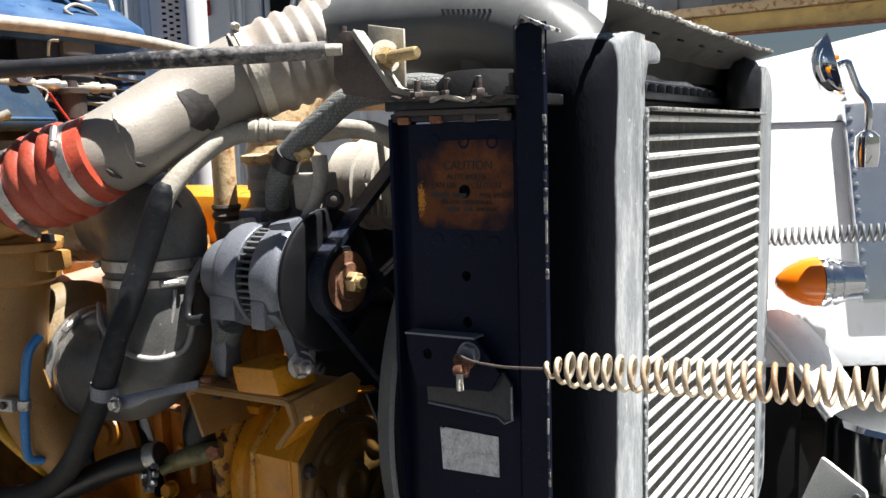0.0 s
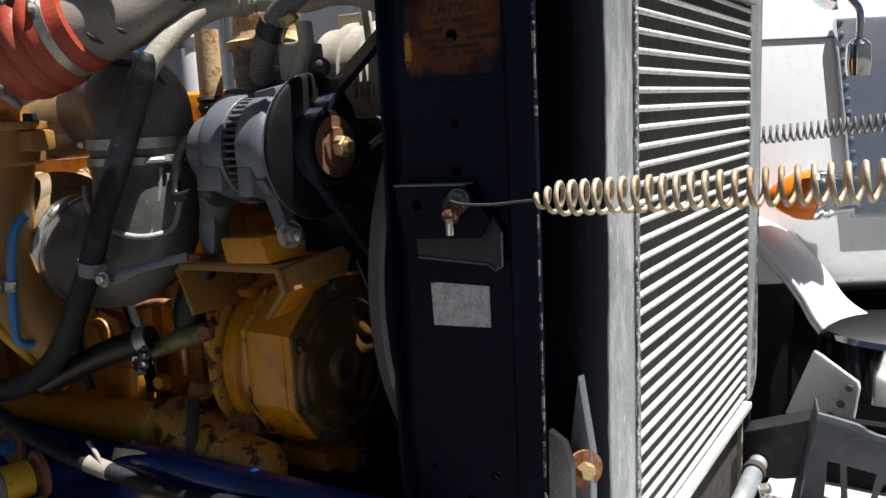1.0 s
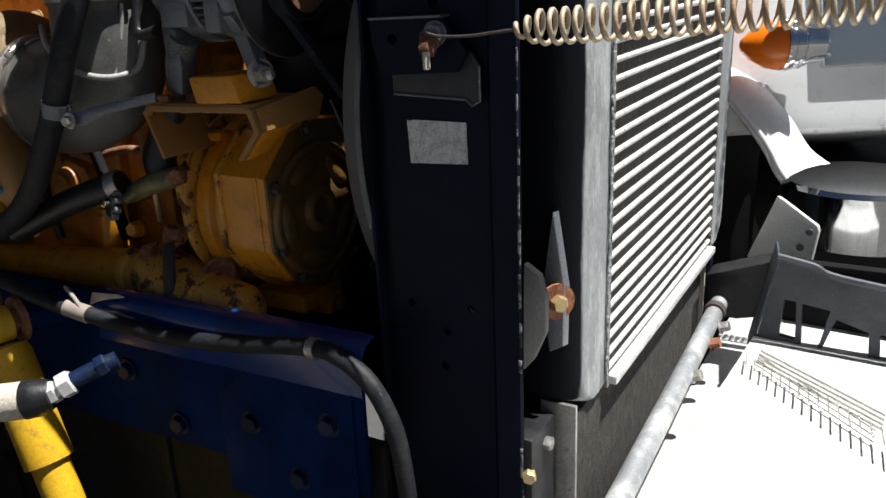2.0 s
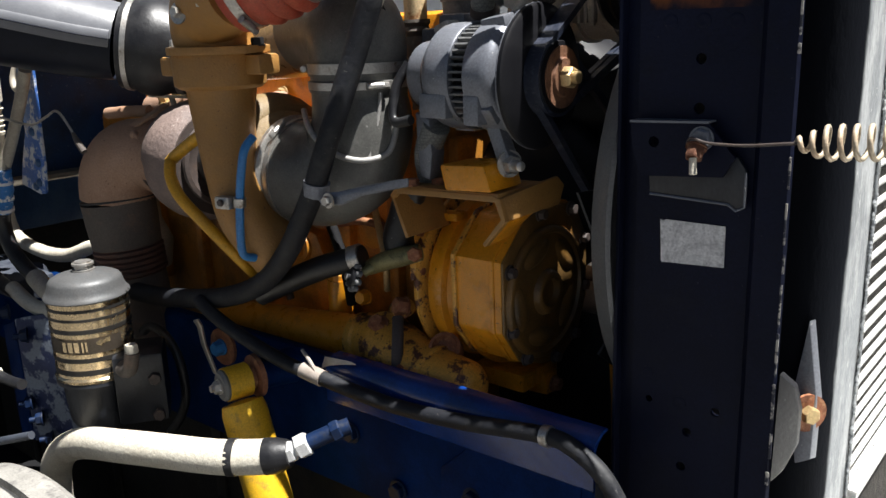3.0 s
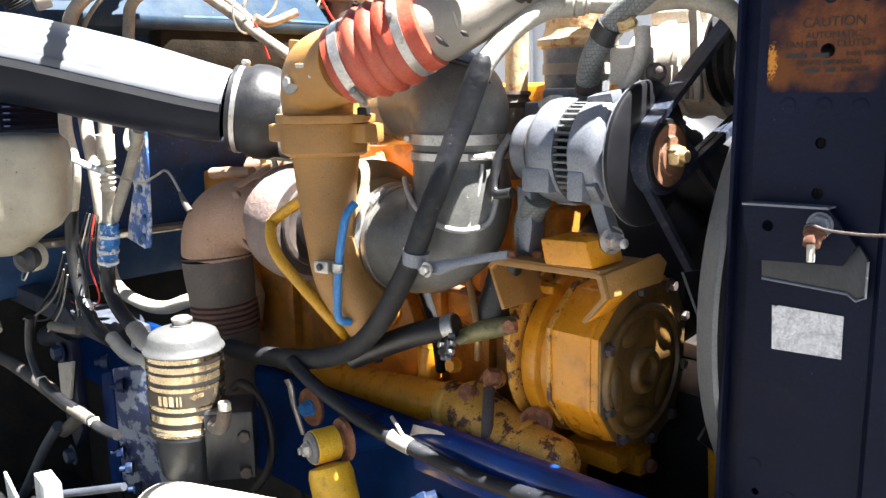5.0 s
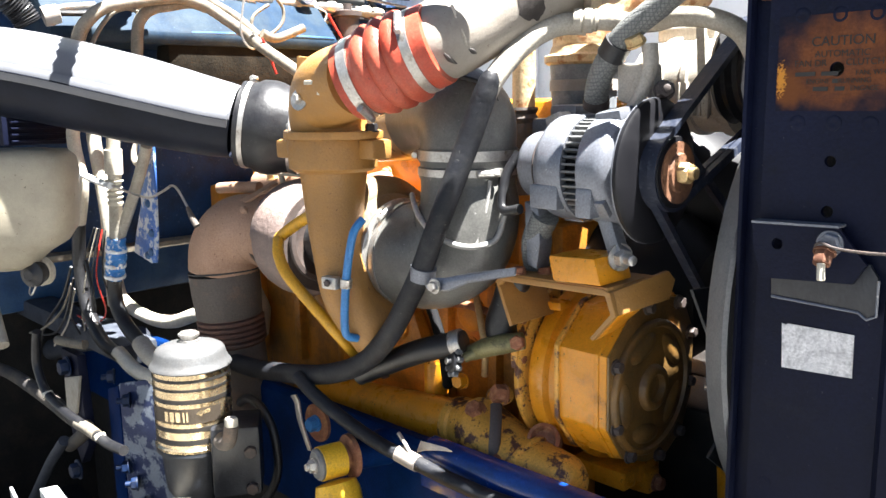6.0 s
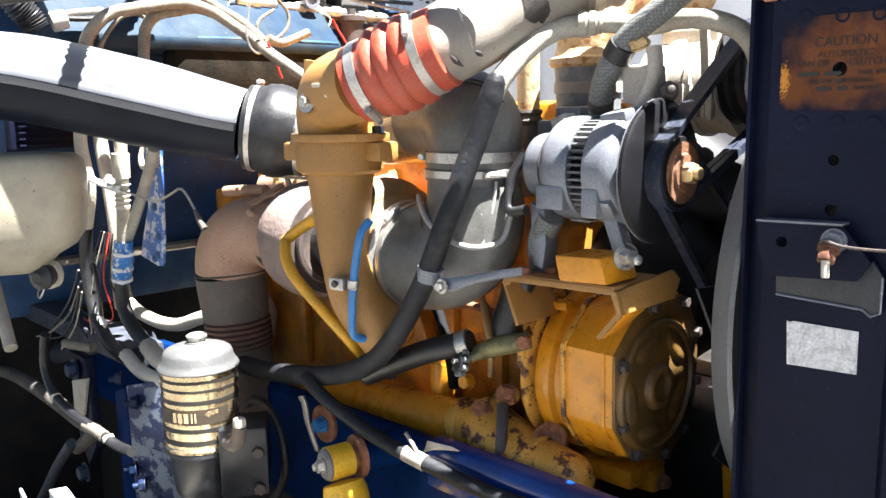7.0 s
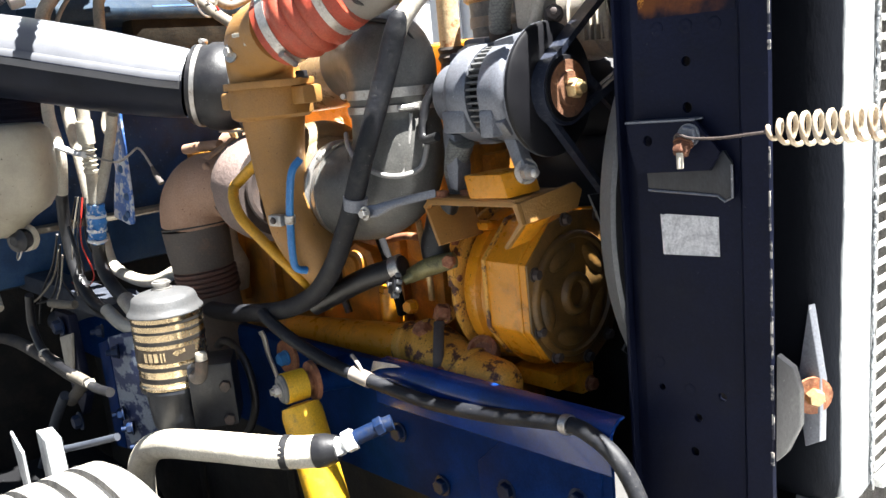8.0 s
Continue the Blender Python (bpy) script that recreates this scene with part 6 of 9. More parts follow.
def drive_belt(x, a, ra, b, rb, closed_side):
    """A belt round two pulleys on axes along x."""
    (ay, az), (by, bz) = a, b
    d = Vector((by - ay, bz - az))
    base = math.atan2(d.y, d.x)
    off = math.acos((ra - rb) / d.length)
    pts = []
    for k in range(25):
        t = base + off + (2 * math.pi - 2 * off) * k / 24
        pts.append((x, ay + ra * math.cos(t), az + ra * math.sin(t)))
    for k in range(13):
        t = base - off + 2 * off * k / 12
        pts.append((x, by + rb * math.cos(t), bz + rb * math.sin(t)))
    pts.append(pts[0])
    bm = B()
    rings = []
    for i, p in enumerate(pts[:-1]):
        q, r = Vector(pts[i - 1]), Vector(pts[(i + 1) % (len(pts) - 1)])
        t = (r - q).normalized()
        n = t.cross(X)
        rings.append([bm.verts.new(Vector(p) + X * u + n * w) for u, w in ((-0.0065, 0.005), (0.0065, 0.005), (0.0045, -0.006), (-0.0045, -0.006))])
    for i in range(len(rings)):
        a2, b2 = rings[i], rings[(i + 1) % len(rings)]
        for k in range(4):
            bm.faces.new((a2[k], a2[(k + 1) % 4], b2[(k + 1) % 4], b2[k]))
    return bm


for x in (-0.7325, -0.7205):
    solid("drive_belt", drive_belt(x, (AY, AZ), 0.046, (1.20, 1.60), 0.075, 1), M["belt"], "blue-black worn drive belt round the pulleys", "belt", "drive belts")
solid("idler_pulley", lathe(B(), (-0.765, 1.20, 1.60), X, [(0, 0.03), (0, 0.072), (0.008, 0.078), (0.014, 0.069), (0.024, 0.069), (0.026, 0.078), (0.032, 0.069), (0.040, 0.069), (0.05, 0.078), (0.052, 0.04), (0.052, 0)], 44), M["black"], "grooved black pulley behind the radiator", "pulley")
solid("lower_belt", drive_belt(-0.7265, (AY, AZ), 0.046, (1.30, 1.16), 0.085, 1), M["belt"], "slack black belt running down from the alternator", "belt", "drive belts")
solid("crank_pulley", lathe(B(), (-0.765, 1.30, 1.16), X, [(0, 0.03), (0, 0.09), (0.05, 0.09), (0.05, 0.04), (0.06, 0.04), (0.06, 0)], 40), M["dark"], "black lower pulley behind the radiator", "pulley")

part("water_pump", lathe(lathe(B(), (-1.0, 1.36, 1.40), X, [(0, 0.16), (0.05, 0.16), (0.10, 0.12), (0.16, 0.09), (0.26, 0.07), (0.26, 0)], 32), (-0.98, 1.25, 1.24), X, [(0, 0.14), (0.12, 0.13), (0.18, 0.08), (0.18, 0)], 32), M["disc"], en, "oily black water pump and fan drive")
# thermostat housing, outlet hose and standpipe behind
tw = thing("coolant_outlet", (-1.0, 1.15, 1.45), "rust-flaked coolant outlet with a grey hose and clamp", "coolant pipe")
part("flange", lathe(B(), (-1.000, 1.15, 1.618), Z, [(0, 0.060), (0.004, 0.066), (0.014, 0.066), (0.018, 0.058), (0.03, 0.054)], 30), M["rust_yellow"], tw)
part("elbow", tube(B(), [(-1.0, 1.15, 1.63), (-0.998, 1.153, 1.675), (-0.993, 1.185, 1.725), (-0.98, 1.27, 1.755), (-0.96, 1.42, 1.76)], [0.052, 0.054, 0.056, 0.054, 0.052], 24, 6), M["rust_yellow"], tw, "rust-flaked elbow", 60)
part("hose", tube(B(), [(-1.0, 1.15, 1.62), (-1.0, 1.15, 1.55), (-1.0, 1.15, 1.45)], [0.057, 0.053, 0.053], 26, 4), surf("blue-grey hose", (0.15, 0.165, 0.185), 0.5, stain=(0.34, 0.34, 0.33), amount=0.42, sscale=18, edge=0.15), tw)
clamp(tw, "clamp", (-1.0, 1.15, 1.585), Z, 0.056, 0.018, (0.8, -0.5, 0), M["greyhose"])
sp = solid("dip_tube", tube(B(), [(-1.105, 1.12, 1.66), (-1.105, 1.12, 1.545)], 0.020, 18, 1), M["rust_yellow"], "yellow upright tube beside the coolant outlet", "pipe")
bm = tube(B(), [(-1.105, 1.12, 1.55), (-1.103, 1.12, 1.50), (-1.09, 1.12, 1.40)], [0.024, 0.022, 0.023], 16, 6, True, 1, 0, 0.0025, 5)
solid("frayed_hose", bm, M["sleeve"], "frayed black wrapped hose below the tube", "hose")
solid("cable_bracket", box(box(B(), (-0.955, 1.02, 1.51), (0.06, 0.05, 0.05), bev=0.006), (-0.93, 1.02, 1.54), (0.05, 0.04, 0.03), bev=0.008), M["alu"], "small pale cast lug behind the alternator", "bracket")

# ---- frame rail ----
fr = thing("frame_rail", (-1.4, 0.89, 0.74), "glossy dark blue painted truck frame rail", "frame rail")
sl = 0.018
bm = B()
prism(bm, [(-0.605, 0.862, 1.016), (-0.605, 0.870, 1.026), (-0.605, 0.888, 1.026), (-0.605, 0.888, 1.018), (-0.605, 0.880, 1.016), (-0.605, 0.871, 1.006), (-0.605, 0.871, 0.800), (-0.605, 0.862, 0.800)], (-2.6, 0, -2.6 * sl), 0.002)
part("web_and_flange", bm, M["blue"], fr)
bm = B()
bend = [(0.889, 1.0315), (0.887, 1.0312)] + [(0.884 - 0.028 * math.sin(a), 1.0030 + 0.028 * math.cos(a)) for a in (math.pi / 2 * k / 9 for k in range(10))] + [(0.856, 0.955)]
inner = [(y + (0.005 if y < 0.89 else 0), z - 0.005) for y, z in bend[::-1]]
vs = [[bm.verts.new((x, y, z + (x + 0.60) * 0.018)) for y, z in bend + inner] for x in (-0.60, -0.85, -1.10)]
for a, b in zip(vs, vs[1:]):
    for k in range(len(a)):
        bm.faces.new((a[k], a[(k + 1) % len(a)], b[(k + 1) % len(a)], b[k]))
bm.faces.new(vs[0])
bm.faces.new(vs[-1])
part("cap_plate", bm, surf("bright blue rail paint", (0.0012, 0.034, 0.20), 0.22, var=0.25, stain=(0.006, 0.02, 0.08), amount=0.38, sscale=14, edge=0.15, bump=0.08, coat=0.3), fr, "bright blue cap plate")
for x, z in ((-0.66, 0.90), (-0.80, 0.87), (-0.72, 0.80), (-0.95, 0.83), (-1.05, 0.90)):
    part("frame_bolt", bolt(B(), (x, 0.860, z), -Y, 0.024, 0.013, 0.018), M["boltblue"], fr)
bm = B()
lathe(bm, (-1.385, 0.862, 0.975), -Y, [(0, 0.036), (0.006, 0.036), (0.006, 0.01)], 26)
part("rust_pad", bm, M["rust"], fr)
part("blue_bolt", bolt(B(), (-1.385, 0.855, 0.975), -Y, 0.024, 0.018, 0.016), M["bluehose"], fr, "blue painted bolt")
# thin cream sliver along the rail's top bend
bm = B()
prism(bm, [(-1.10, 0.858, 1.0205), (-1.045, 0.861, 1.0245), (-1.03, 0.860, 1.0235), (-1.06, 0.8565, 1.018), (-1.085, 0.8545, 1.011), (-1.105, 0.854, 1.002)], (0, -0.001, 0.002))
part("bare_chip", bm, M["cream"], fr, "pale cream patch")
part("gusset", prism(B(), [(-0.62, 0.858, 1.0), (-0.62, 0.858, 0.74), (-0.86, 0.858, 0.74), (-0.86, 0.858, 0.90), (-0.80, 0.858, 0.955)], (0, 0.006, 0), 0.002), M["blue"], fr)
# row of dark panels closes off the space below the rail
ub = thing("underbody_panel", (-1.95, 0.905, 0.30), "dark panels filling the space below the frame rail", "underbody")
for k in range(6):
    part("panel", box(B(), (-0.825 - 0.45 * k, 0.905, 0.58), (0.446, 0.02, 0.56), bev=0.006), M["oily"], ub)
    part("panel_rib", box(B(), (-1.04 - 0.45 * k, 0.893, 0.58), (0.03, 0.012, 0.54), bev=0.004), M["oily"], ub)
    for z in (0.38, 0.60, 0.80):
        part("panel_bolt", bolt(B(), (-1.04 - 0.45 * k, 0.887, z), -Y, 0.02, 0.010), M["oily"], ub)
solid("far_frame_rail", prism(B(), [(-0.605, 1.72, 1.050), (-0.605, 1.80, 1.050), (-0.605, 1.80, 0.800), (-0.605, 1.72, 0.800)], (-2.6, 0, -2.6 * sl), 0.004), M["blue"], "dark blue far frame rail", "frame rail")
solid("cross_member", box(B(), (-0.55, 1.30, 0.69), (0.14, 1.1, 0.10), bev=0.01), M["oily"], "oily steel cross member below the radiator", "beam")
solid("oil_pan", box(B(), (-1.55, 1.30, 0.66), (0.95, 0.36, 0.22), bev=0.03), M["oily"], "oily black engine oil pan", "oil pan")

# ---- shock absorber ----
sh = thing("shock_absorber", (-1.13, 0.76, 0.62), "yellow shock absorber hung from the blue frame rail", "shock absorber")
sa, sb2 = Vector((-1.213, 0.765, 0.962)), Vector((-1.075, 0.745, 0.62))
sd = (sb2 - sa).normalized()
part("eye", lathe(B(), (-1.222, 0.744, 0.981), (0.20, 0.98, 0.0), [(0, 0.020), (0, 0.0285), (0.040, 0.0285), (0.040, 0.02)], 30), M["shock"], sh)
part("bushing", lathe(B(), (-1.222, 0.744, 0.981), (-0.20, -0.98, 0.0), [(-0.01, 0.0262), (0.004, 0.0265), (0.008, 0.022), (0.008, 0)], 28), M["shroud"], sh, "grey rubber bushing")
part("eye_bolt", bolt(B(), (-1.2237, 0.736, 0.981), (-0.20, -0.98, 0), 0.019, 0.011, 0.013, 0.006, 0.006), M["steel"], sh)
part("mount_pad", lathe(B(), (-1.214, 0.785, 0.982), (0.20, 0.98, 0), [(0, 0.018), (0.008, 0.020), (0.010, 0.036), (0.018, 0.037), (0.020, 0.030)], 24), M["rust"], sh, "rusty mount washer")
part("mount_stub", lathe(B(), (-1.2105, 0.803, 0.982), (0.20, 0.98, 0), [(0, 0.026), (0.03, 0.028), (0.068, 0.032)], 24), M["blue"], sh, "blue painted mount stub")
part("dust_tube", lathe(B(), sa, sd, [(0.012, 0.014), (0.016, 0.034), (0.030, 0.0375), (0.205, 0.0375), (0.207, 0.034)], 32), M["shock"], sh)
part("body_tube", lathe(B(), sa, sd, [(0.20, 0.029), (0.42, 0.029)], 28), M["shock"], sh)

# ---- centrifugal oil filter ----
fl = thing("oil_filter", (-1.50, 0.69, 0.86), "gold-banded centrifugal oil filter with a dull grey cap", "oil filter")
FX, FY = -1.520, 0.682
CASTING = surf("grimy black casting", (0.010, 0.012, 0.017), 0.40, var=0.3, stain=(0.026, 0.029, 0.036), amount=0.42, sscale=26, edge=0.15, bump=0.2)
part("can", lathe(B(), (FX, FY, 0.956), Z, [(0, 0.066), (0.001, 0.0705), (0.006, 0.0715), (0.010, 0.068), (0.150, 0.068), (0.150, 0.06)], 48), M["foil"], fl, "gold foil can")
for z0, z1 in ((0.972, 0.982), (0.996, 1.004), (1.048, 1.056), (1.070, 1.075), (1.086, 1.0915), (1.100, 1.103)):
    part("dark_band", lathe(B(), (FX, FY, 0), Z, [(z0, 0.0675), (z0, 0.0687), (z1, 0.0687), (z1, 0.0675)], 48), M["ink"], fl, "black printed bands")
bm = B()
for k in range(24):
    a0, a1 = -1.85 + 2.1 * k / 24, -1.85 + 2.1 * (k + 1) / 24
    q = [bm.verts.new((FX + 0.0690 * math.cos(a), FY + 0.0690 * math.sin(a), z)) for a, z in ((a0, 1.012), (a1, 1.012), (a1, 1.040), (a0, 1.040))]
    bm.faces.new(q)
bmesh.ops.solidify(bm, geom=bm.faces[:], thickness=0.0006)
part("print_panel", bm, surf("grey-brown print", (0.16, 0.13, 0.10), 0.4, metal=0.4), fl, "grey-brown printed panel")
bm = B()


def on_can(u, z, r=0.0698):
    a = -0.95 + u / 0.068
    return (FX + r * math.cos(a), FY + r * math.sin(a), z)


for u, w in ((-0.017, 0.007), (-0.006, 0.008), (0.005, 0.008), (0.015, 0.003), (0.021, 0.003)):
    prism(bm, [on_can(u - w / 2, 1.017), on_can(u + w / 2, 1.017), on_can(u + w / 2, 1.035), on_can(u - w / 2, 1.035)], (0.0003, -0.0004, 0))
prism(bm, [on_can(0.036, 1.031), on_can(0.046, 1.038), on_can(0.046, 1.0345), on_can(0.060, 1.037), on_can(0.060, 1.030), on_can(0.046, 1.028), on_can(0.046, 1.024)], (-0.0006, -0.0006, 0))
part("brand_bars", bm, M["foil"], fl, "gold lettering bars and arrow")
ca = -1.12
words("lettering", "Centrifuge", 0.0095, pose(FX + 0.0698 * math.cos(ca), FY + 0.0698 * math.sin(ca), 1.0125, 90, 0, math.degrees(ca) + 90), M["foil"], fl)
part("cap", lathe(B(), (FX, FY, 1.100), Z, [(0, 0.066), (0.001, 0.0715), (0.003, 0.0725), (0.006, 0.0715), (0.009, 0.0685), (0.018, 0.0640), (0.028, 0.0618), (0.033, 0.0590), (0.037, 0.0520), (0.041, 0.0380), (0.044, 0.0240), (0.045, 0.0190), (0.045, 0)], 48), M["filter"], fl, "dull grey domed cap", 42)
bm = lathe(B(), (FX, FY, 1.144), Z, [(0, 0.019), (0.004, 0.019), (0.005, 0.015), (0.010, 0.015), (0.011, 0.0185), (0.015, 0.0185), (0.016, 0.014), (0.018, 0.014), (0.018, 0)], 24)
part("cap_nut", bm, M["steel"], fl)
part("base_cup", lathe(B(), (FX, FY, 0.958), -Z, [(0, 0.068), (0.004, 0.0705), (0.009, 0.0705), (0.011, 0.062), (0.060, 0.0585), (0.085, 0.056), (0.105, 0.045), (0.11, 0.030), (0.11, 0)], 40), CASTING, fl, "grimy black lower housing", 40)
bm = box(B(), (-1.452, 0.728, 0.938), (0.094, 0.085, 0.128), (0, 0, -35), 0.007)
part("mount_body", bm, CASTING, fl)
for z in (0.957, 0.889):
    part("mount_bolt", bolt(B(), (-1.3985, 0.722, z), (0.82, -0.57, 0), 0.020, 0.010), M["bracket"], fl)
ef = part("elbow_fitting", tube(B(), [(-1.440, 0.700, 0.985), (-1.405, 0.668, 0.990), (-1.352, 0.654, 1.008), (-1.340, 0.655, 1.041)], 0.012, 12, 3), M["sleeve"], fl, "oily brass elbow fitting")
part("fitting_cap", bolt(B(), (-1.340, 0.655, 1.041), Z, 0.019, 0.014, 0.011), M["cream"], ef)
part("side_inlet", tube(B(), [(-1.515, 0.70, 1.118), (-1.56, 0.712, 1.112), (-1.60, 0.722, 1.105)], [0.020, 0.019, 0.018], 16, 3), M["hosegrey"], fl)

# flaked bracket plate beside the filter
bp = thing("filter_bracket", (-1.72, 0.66, 0.74), "flaking blue-grey bolted bracket plate", "bracket")
part("plate", prism(B(), [(-1.795, 0.665, 1.005), (-1.635, 0.72, 1.045), (-1.635, 0.72, 0.76), (-1.795, 0.665, 0.74)], (0.003, -0.006, 0), 0.002), M["greyblue"], bp)
part("edge_flange", prism(B(), [(-1.795, 0.658, 1.0), (-1.795, 0.658, 0.74), (-1.835, 0.652, 0.74), (-1.835, 0.652, 0.985)], (0, 0.006, 0), 0.001), M["blue"], bp)
for x, y, z in ((-1.80, 0.655, 1.02), (-1.755, 0.664, 0.978), (-1.775, 0.66, 0.83), (-1.75, 0.665, 0.80), (-1.73, 0.67, 0.76)):
    part("bolt", bolt(B(), (x, y, z), (-0.5, -0.85, 0), 0.022, 0.014, 0.016, 0.012, 0.006), M["boltblue"], bp, "blue painted bolts")

# ---- washer bottle ----
ws = thing("washer_bottle", (-1.93, 0.62, 1.22), "yellowed plastic fluid bottle with a black pump", "washer bottle")
bm = B()
rows = []
for z, s, dx, dy in ((1.252, 0.35, -0.02, 0), (1.262, 0.52, -0.02, 0), (1.285, 0.66, -0.015, 0), (1.305, 0.84, -0.005, 0), (1.33, 0.93, 0, 0), (1.38, 0.98, 0, 0), (1.44, 1.0, 0, 0), (1.468, 0.97, 0, 0), (1.482, 0.86, 0, 0), (1.486, 0.5, 0, 0)):
    ring = []
    for k in range(28):
        a = 2 * math.pi * k / 28
        c, sn = math.cos(a), math.sin(a)
        ring.append(bm.verts.new((-1.900 + dx + 0.135 * s * math.copysign(abs(c) ** 0.55, c), 0.515 + dy + 0.085 * s * math.copysign(abs(sn) ** 0.6, sn), z)))
    rows.append(ring)
for a, b in zip(rows, rows[1:]):
    for k in range(28):
        bm.faces.new((a[k], a[(k + 1) % 28], b[(k + 1) % 28], b[k]))
bm.faces.new(rows[0])
bm.faces.new(rows[-1])
bmesh.ops.rotate(bm, verts=bm.verts, cent=(-1.900, 0.515, 1.3), matrix=Matrix.Rotation(radians(60), 3, "Z"))
part("bottle", bm, M["poly"], ws, "", 60)
bm = lathe(B(), (-1.862, 0.548, 1.244), (0.5, -0.86, 0), [(-0.03, 0.018), (0, 0.022), (0.008, 0.026), (0.016, 0.026), (0.020, 0.016), (0.026, 0.010), (0.026, 0)], 24)
part("pump_cap", bm, M["black"], ws)
part("pump_ring", lathe(B(), (-1.872, 0.556, 1.244), (0.5, -0.86, 0), [(-0.01, 0.02), (-0.01, 0.029), (0.004, 0.029), (0.004, 0.02)], 24), M["cream"], ws)
part("wire_clip", tube(B(), [(-1.885, 0.545, 1.23), (-1.88, 0.535, 1.205), (-1.85, 0.53, 1.205), (-1.84, 0.535, 1.222)], 0.0018, 6, 5), M["steel"], ws)

# ---- hoses by the firewall ----
def hose(name, pts, r, mat, label, cat="hose", seg=12, group=""):
    return solid(name, tube(B(), pts, r, seg, 6), M[mat] if isinstance(mat, str) else mat, label, cat, group)


G = "firewall hoses"
hose("air_hose", [(-2.03, 0.72, 1.60), (-2.02, 0.70, 1.50), (-1.995, 0.70, 1.40), (-2.03, 0.70, 1.31)], 0.014, "cream", "dusty cream hose hanging by the firewall", group=G)
hose("air_hose", [(-2.03, 0.70, 1.32), (-2.05, 0.70, 1.22), (-2.03, 0.70, 1.12), (-1.96, 0.70, 1.055), (-1.86, 0.70, 1.035)], 0.0145, "rubber", "black rubber hose dropping towards the filter", group=G)
hose("air_hose", [(-1.88, 0.70, 1.045), (-1.80, 0.70, 1.022), (-1.70, 0.70, 1.026), (-1.56, 0.70, 1.055)], 0.015, "cream", "pale hose end entering the filter side", group=G)
hose("air_hose", [(-2.04, 0.75, 1.60), (-2.022, 0.745, 1.49), (-2.0, 0.745, 1.40), (-1.985, 0.745, 1.31), (-1.99, 0.745, 1.21), (-2.0, 0.75, 1.12)], 0.015, "hosegrey", "dusty grey hose hanging by the firewall", group=G)
hose("fitting_hose", [(-1.87, 0.725, 1.55), (-1.875, 0.722, 1.42), (-1.885, 0.722, 1.34), (-1.898, 0.722, 1.27), (-1.918, 0.722, 1.20)], 0.0135, "hosegrey", "dusty fuel hose with a crimped end", group=G)
hose("fitting_hose", [(-1.915, 0.722, 1.205), (-1.925, 0.722, 1.17), (-1.91, 0.722, 1.125), (-1.86, 0.722, 1.09), (-1.80, 0.72, 1.072)], 0.0155, "rubber", "black hose bend below the blue tape", group=G)
hose("fitting_hose", [(-1.81, 0.72, 1.074), (-1.74, 0.715, 1.055), (-1.66, 0.715, 1.065), (-1.58, 0.712, 1.10)], 0.019, "hosegrey", "pale pipe stub joining the filter", group=G)
cf = thing("crimp_fitting", (-1.872, 0.722, 1.34), "pale crimped hose fitting", "fitting")
bm = lathe(B(), (-1.868, 0.720, 1.475), (-0.08, 0, -1), [(0, 0.018), (0.05, 0.018), (0.052, 0.012), (0.062, 0.012), (0.064, 0.018), (0.074, 0.010), (0.078, 0.016), (0.084, 0.011), (0.088, 0.017), (0.094, 0.012), (0.098, 0.017), (0.104, 0.012), (0.110, 0.016), (0.116, 0.015)], 20)
part("body", bm, M["cream"], cf)
bm = tube(B(), [(-1.893, 0.722, 1.288), (-1.900, 0.722, 1.25), (-1.912, 0.722, 1.215), (-1.918, 0.722, 1.198)], [0.019, 0.021, 0.020, 0.018], 16, 6, True, 1, 0, 0.0012, 6)
solid("tape_wrap", bm, M["bluetape"], "blue patterned tape wrapped round a hose", "tape")
for z, x in ((1.262, -1.898), (1.228, -1.909), (1.203, -1.916)):
    ct = thing("cable_tie", (x, 0.722, z), "white cable tie on the taped hose", "cable tie", "cable ties")
    part("loop", lathe(B(), (x, 0.722, z), (0.2, 0, 1), [(-0.003, 0.0195), (-0.003, 0.0225), (0.003, 0.0225), (0.003, 0.0195)], 20), M["white"], ct)
    part("tail", box(B(), (x + 0.02, 0.705, z), (0.02, 0.006, 0.006), bev=0.001), M["white"], ct)
hose("drain_hose", [(-1.755, 0.74, 1.485), (-1.80, 0.74, 1.42), (-1.875, 0.735, 1.32), (-1.915, 0.73, 1.27)], 0.0115, "hosegrey", "slanting dusty rubber hose", group=G)
hose("return_hose", [(-2.25, 0.86, 1.16), (-2.19, 0.85, 1.085), (-2.06, 0.85, 1.062), (-1.93, 0.85, 1.072), (-1.83, 0.86, 1.105), (-1.76, 0.90, 1.12)], 0.0155, "cream", "cream hose sagging behind the exhaust", group=G)
hose("hook_hose", [(-1.86, 0.77, 1.49), (-1.862, 0.762, 1.465), (-1.845, 0.757, 1.447), (-1.82, 0.757, 1.45), (-1.812, 0.757, 1.46)], 0.007, "hosegrey", "short curled rubber hook hose", group=G)
# flaked blue bracket plate
pl = thing("blue_bracket", (-1.82, 0.76, 1.24), "flaking pale blue bracket plate with rivets", "bracket")
part("plate", prism(B(), [(-1.865, 0.768, 1.51), (-1.785, 0.768, 1.51), (-1.800, 0.768, 1.29), (-1.812, 0.768, 1.238), (-1.835, 0.768, 1.234), (-1.915, 0.768, 1.248), (-1.90, 0.768, 1.29), (-1.862, 0.768, 1.36)], (0, 0.006, 0), 0.002), M["flaked"], pl)
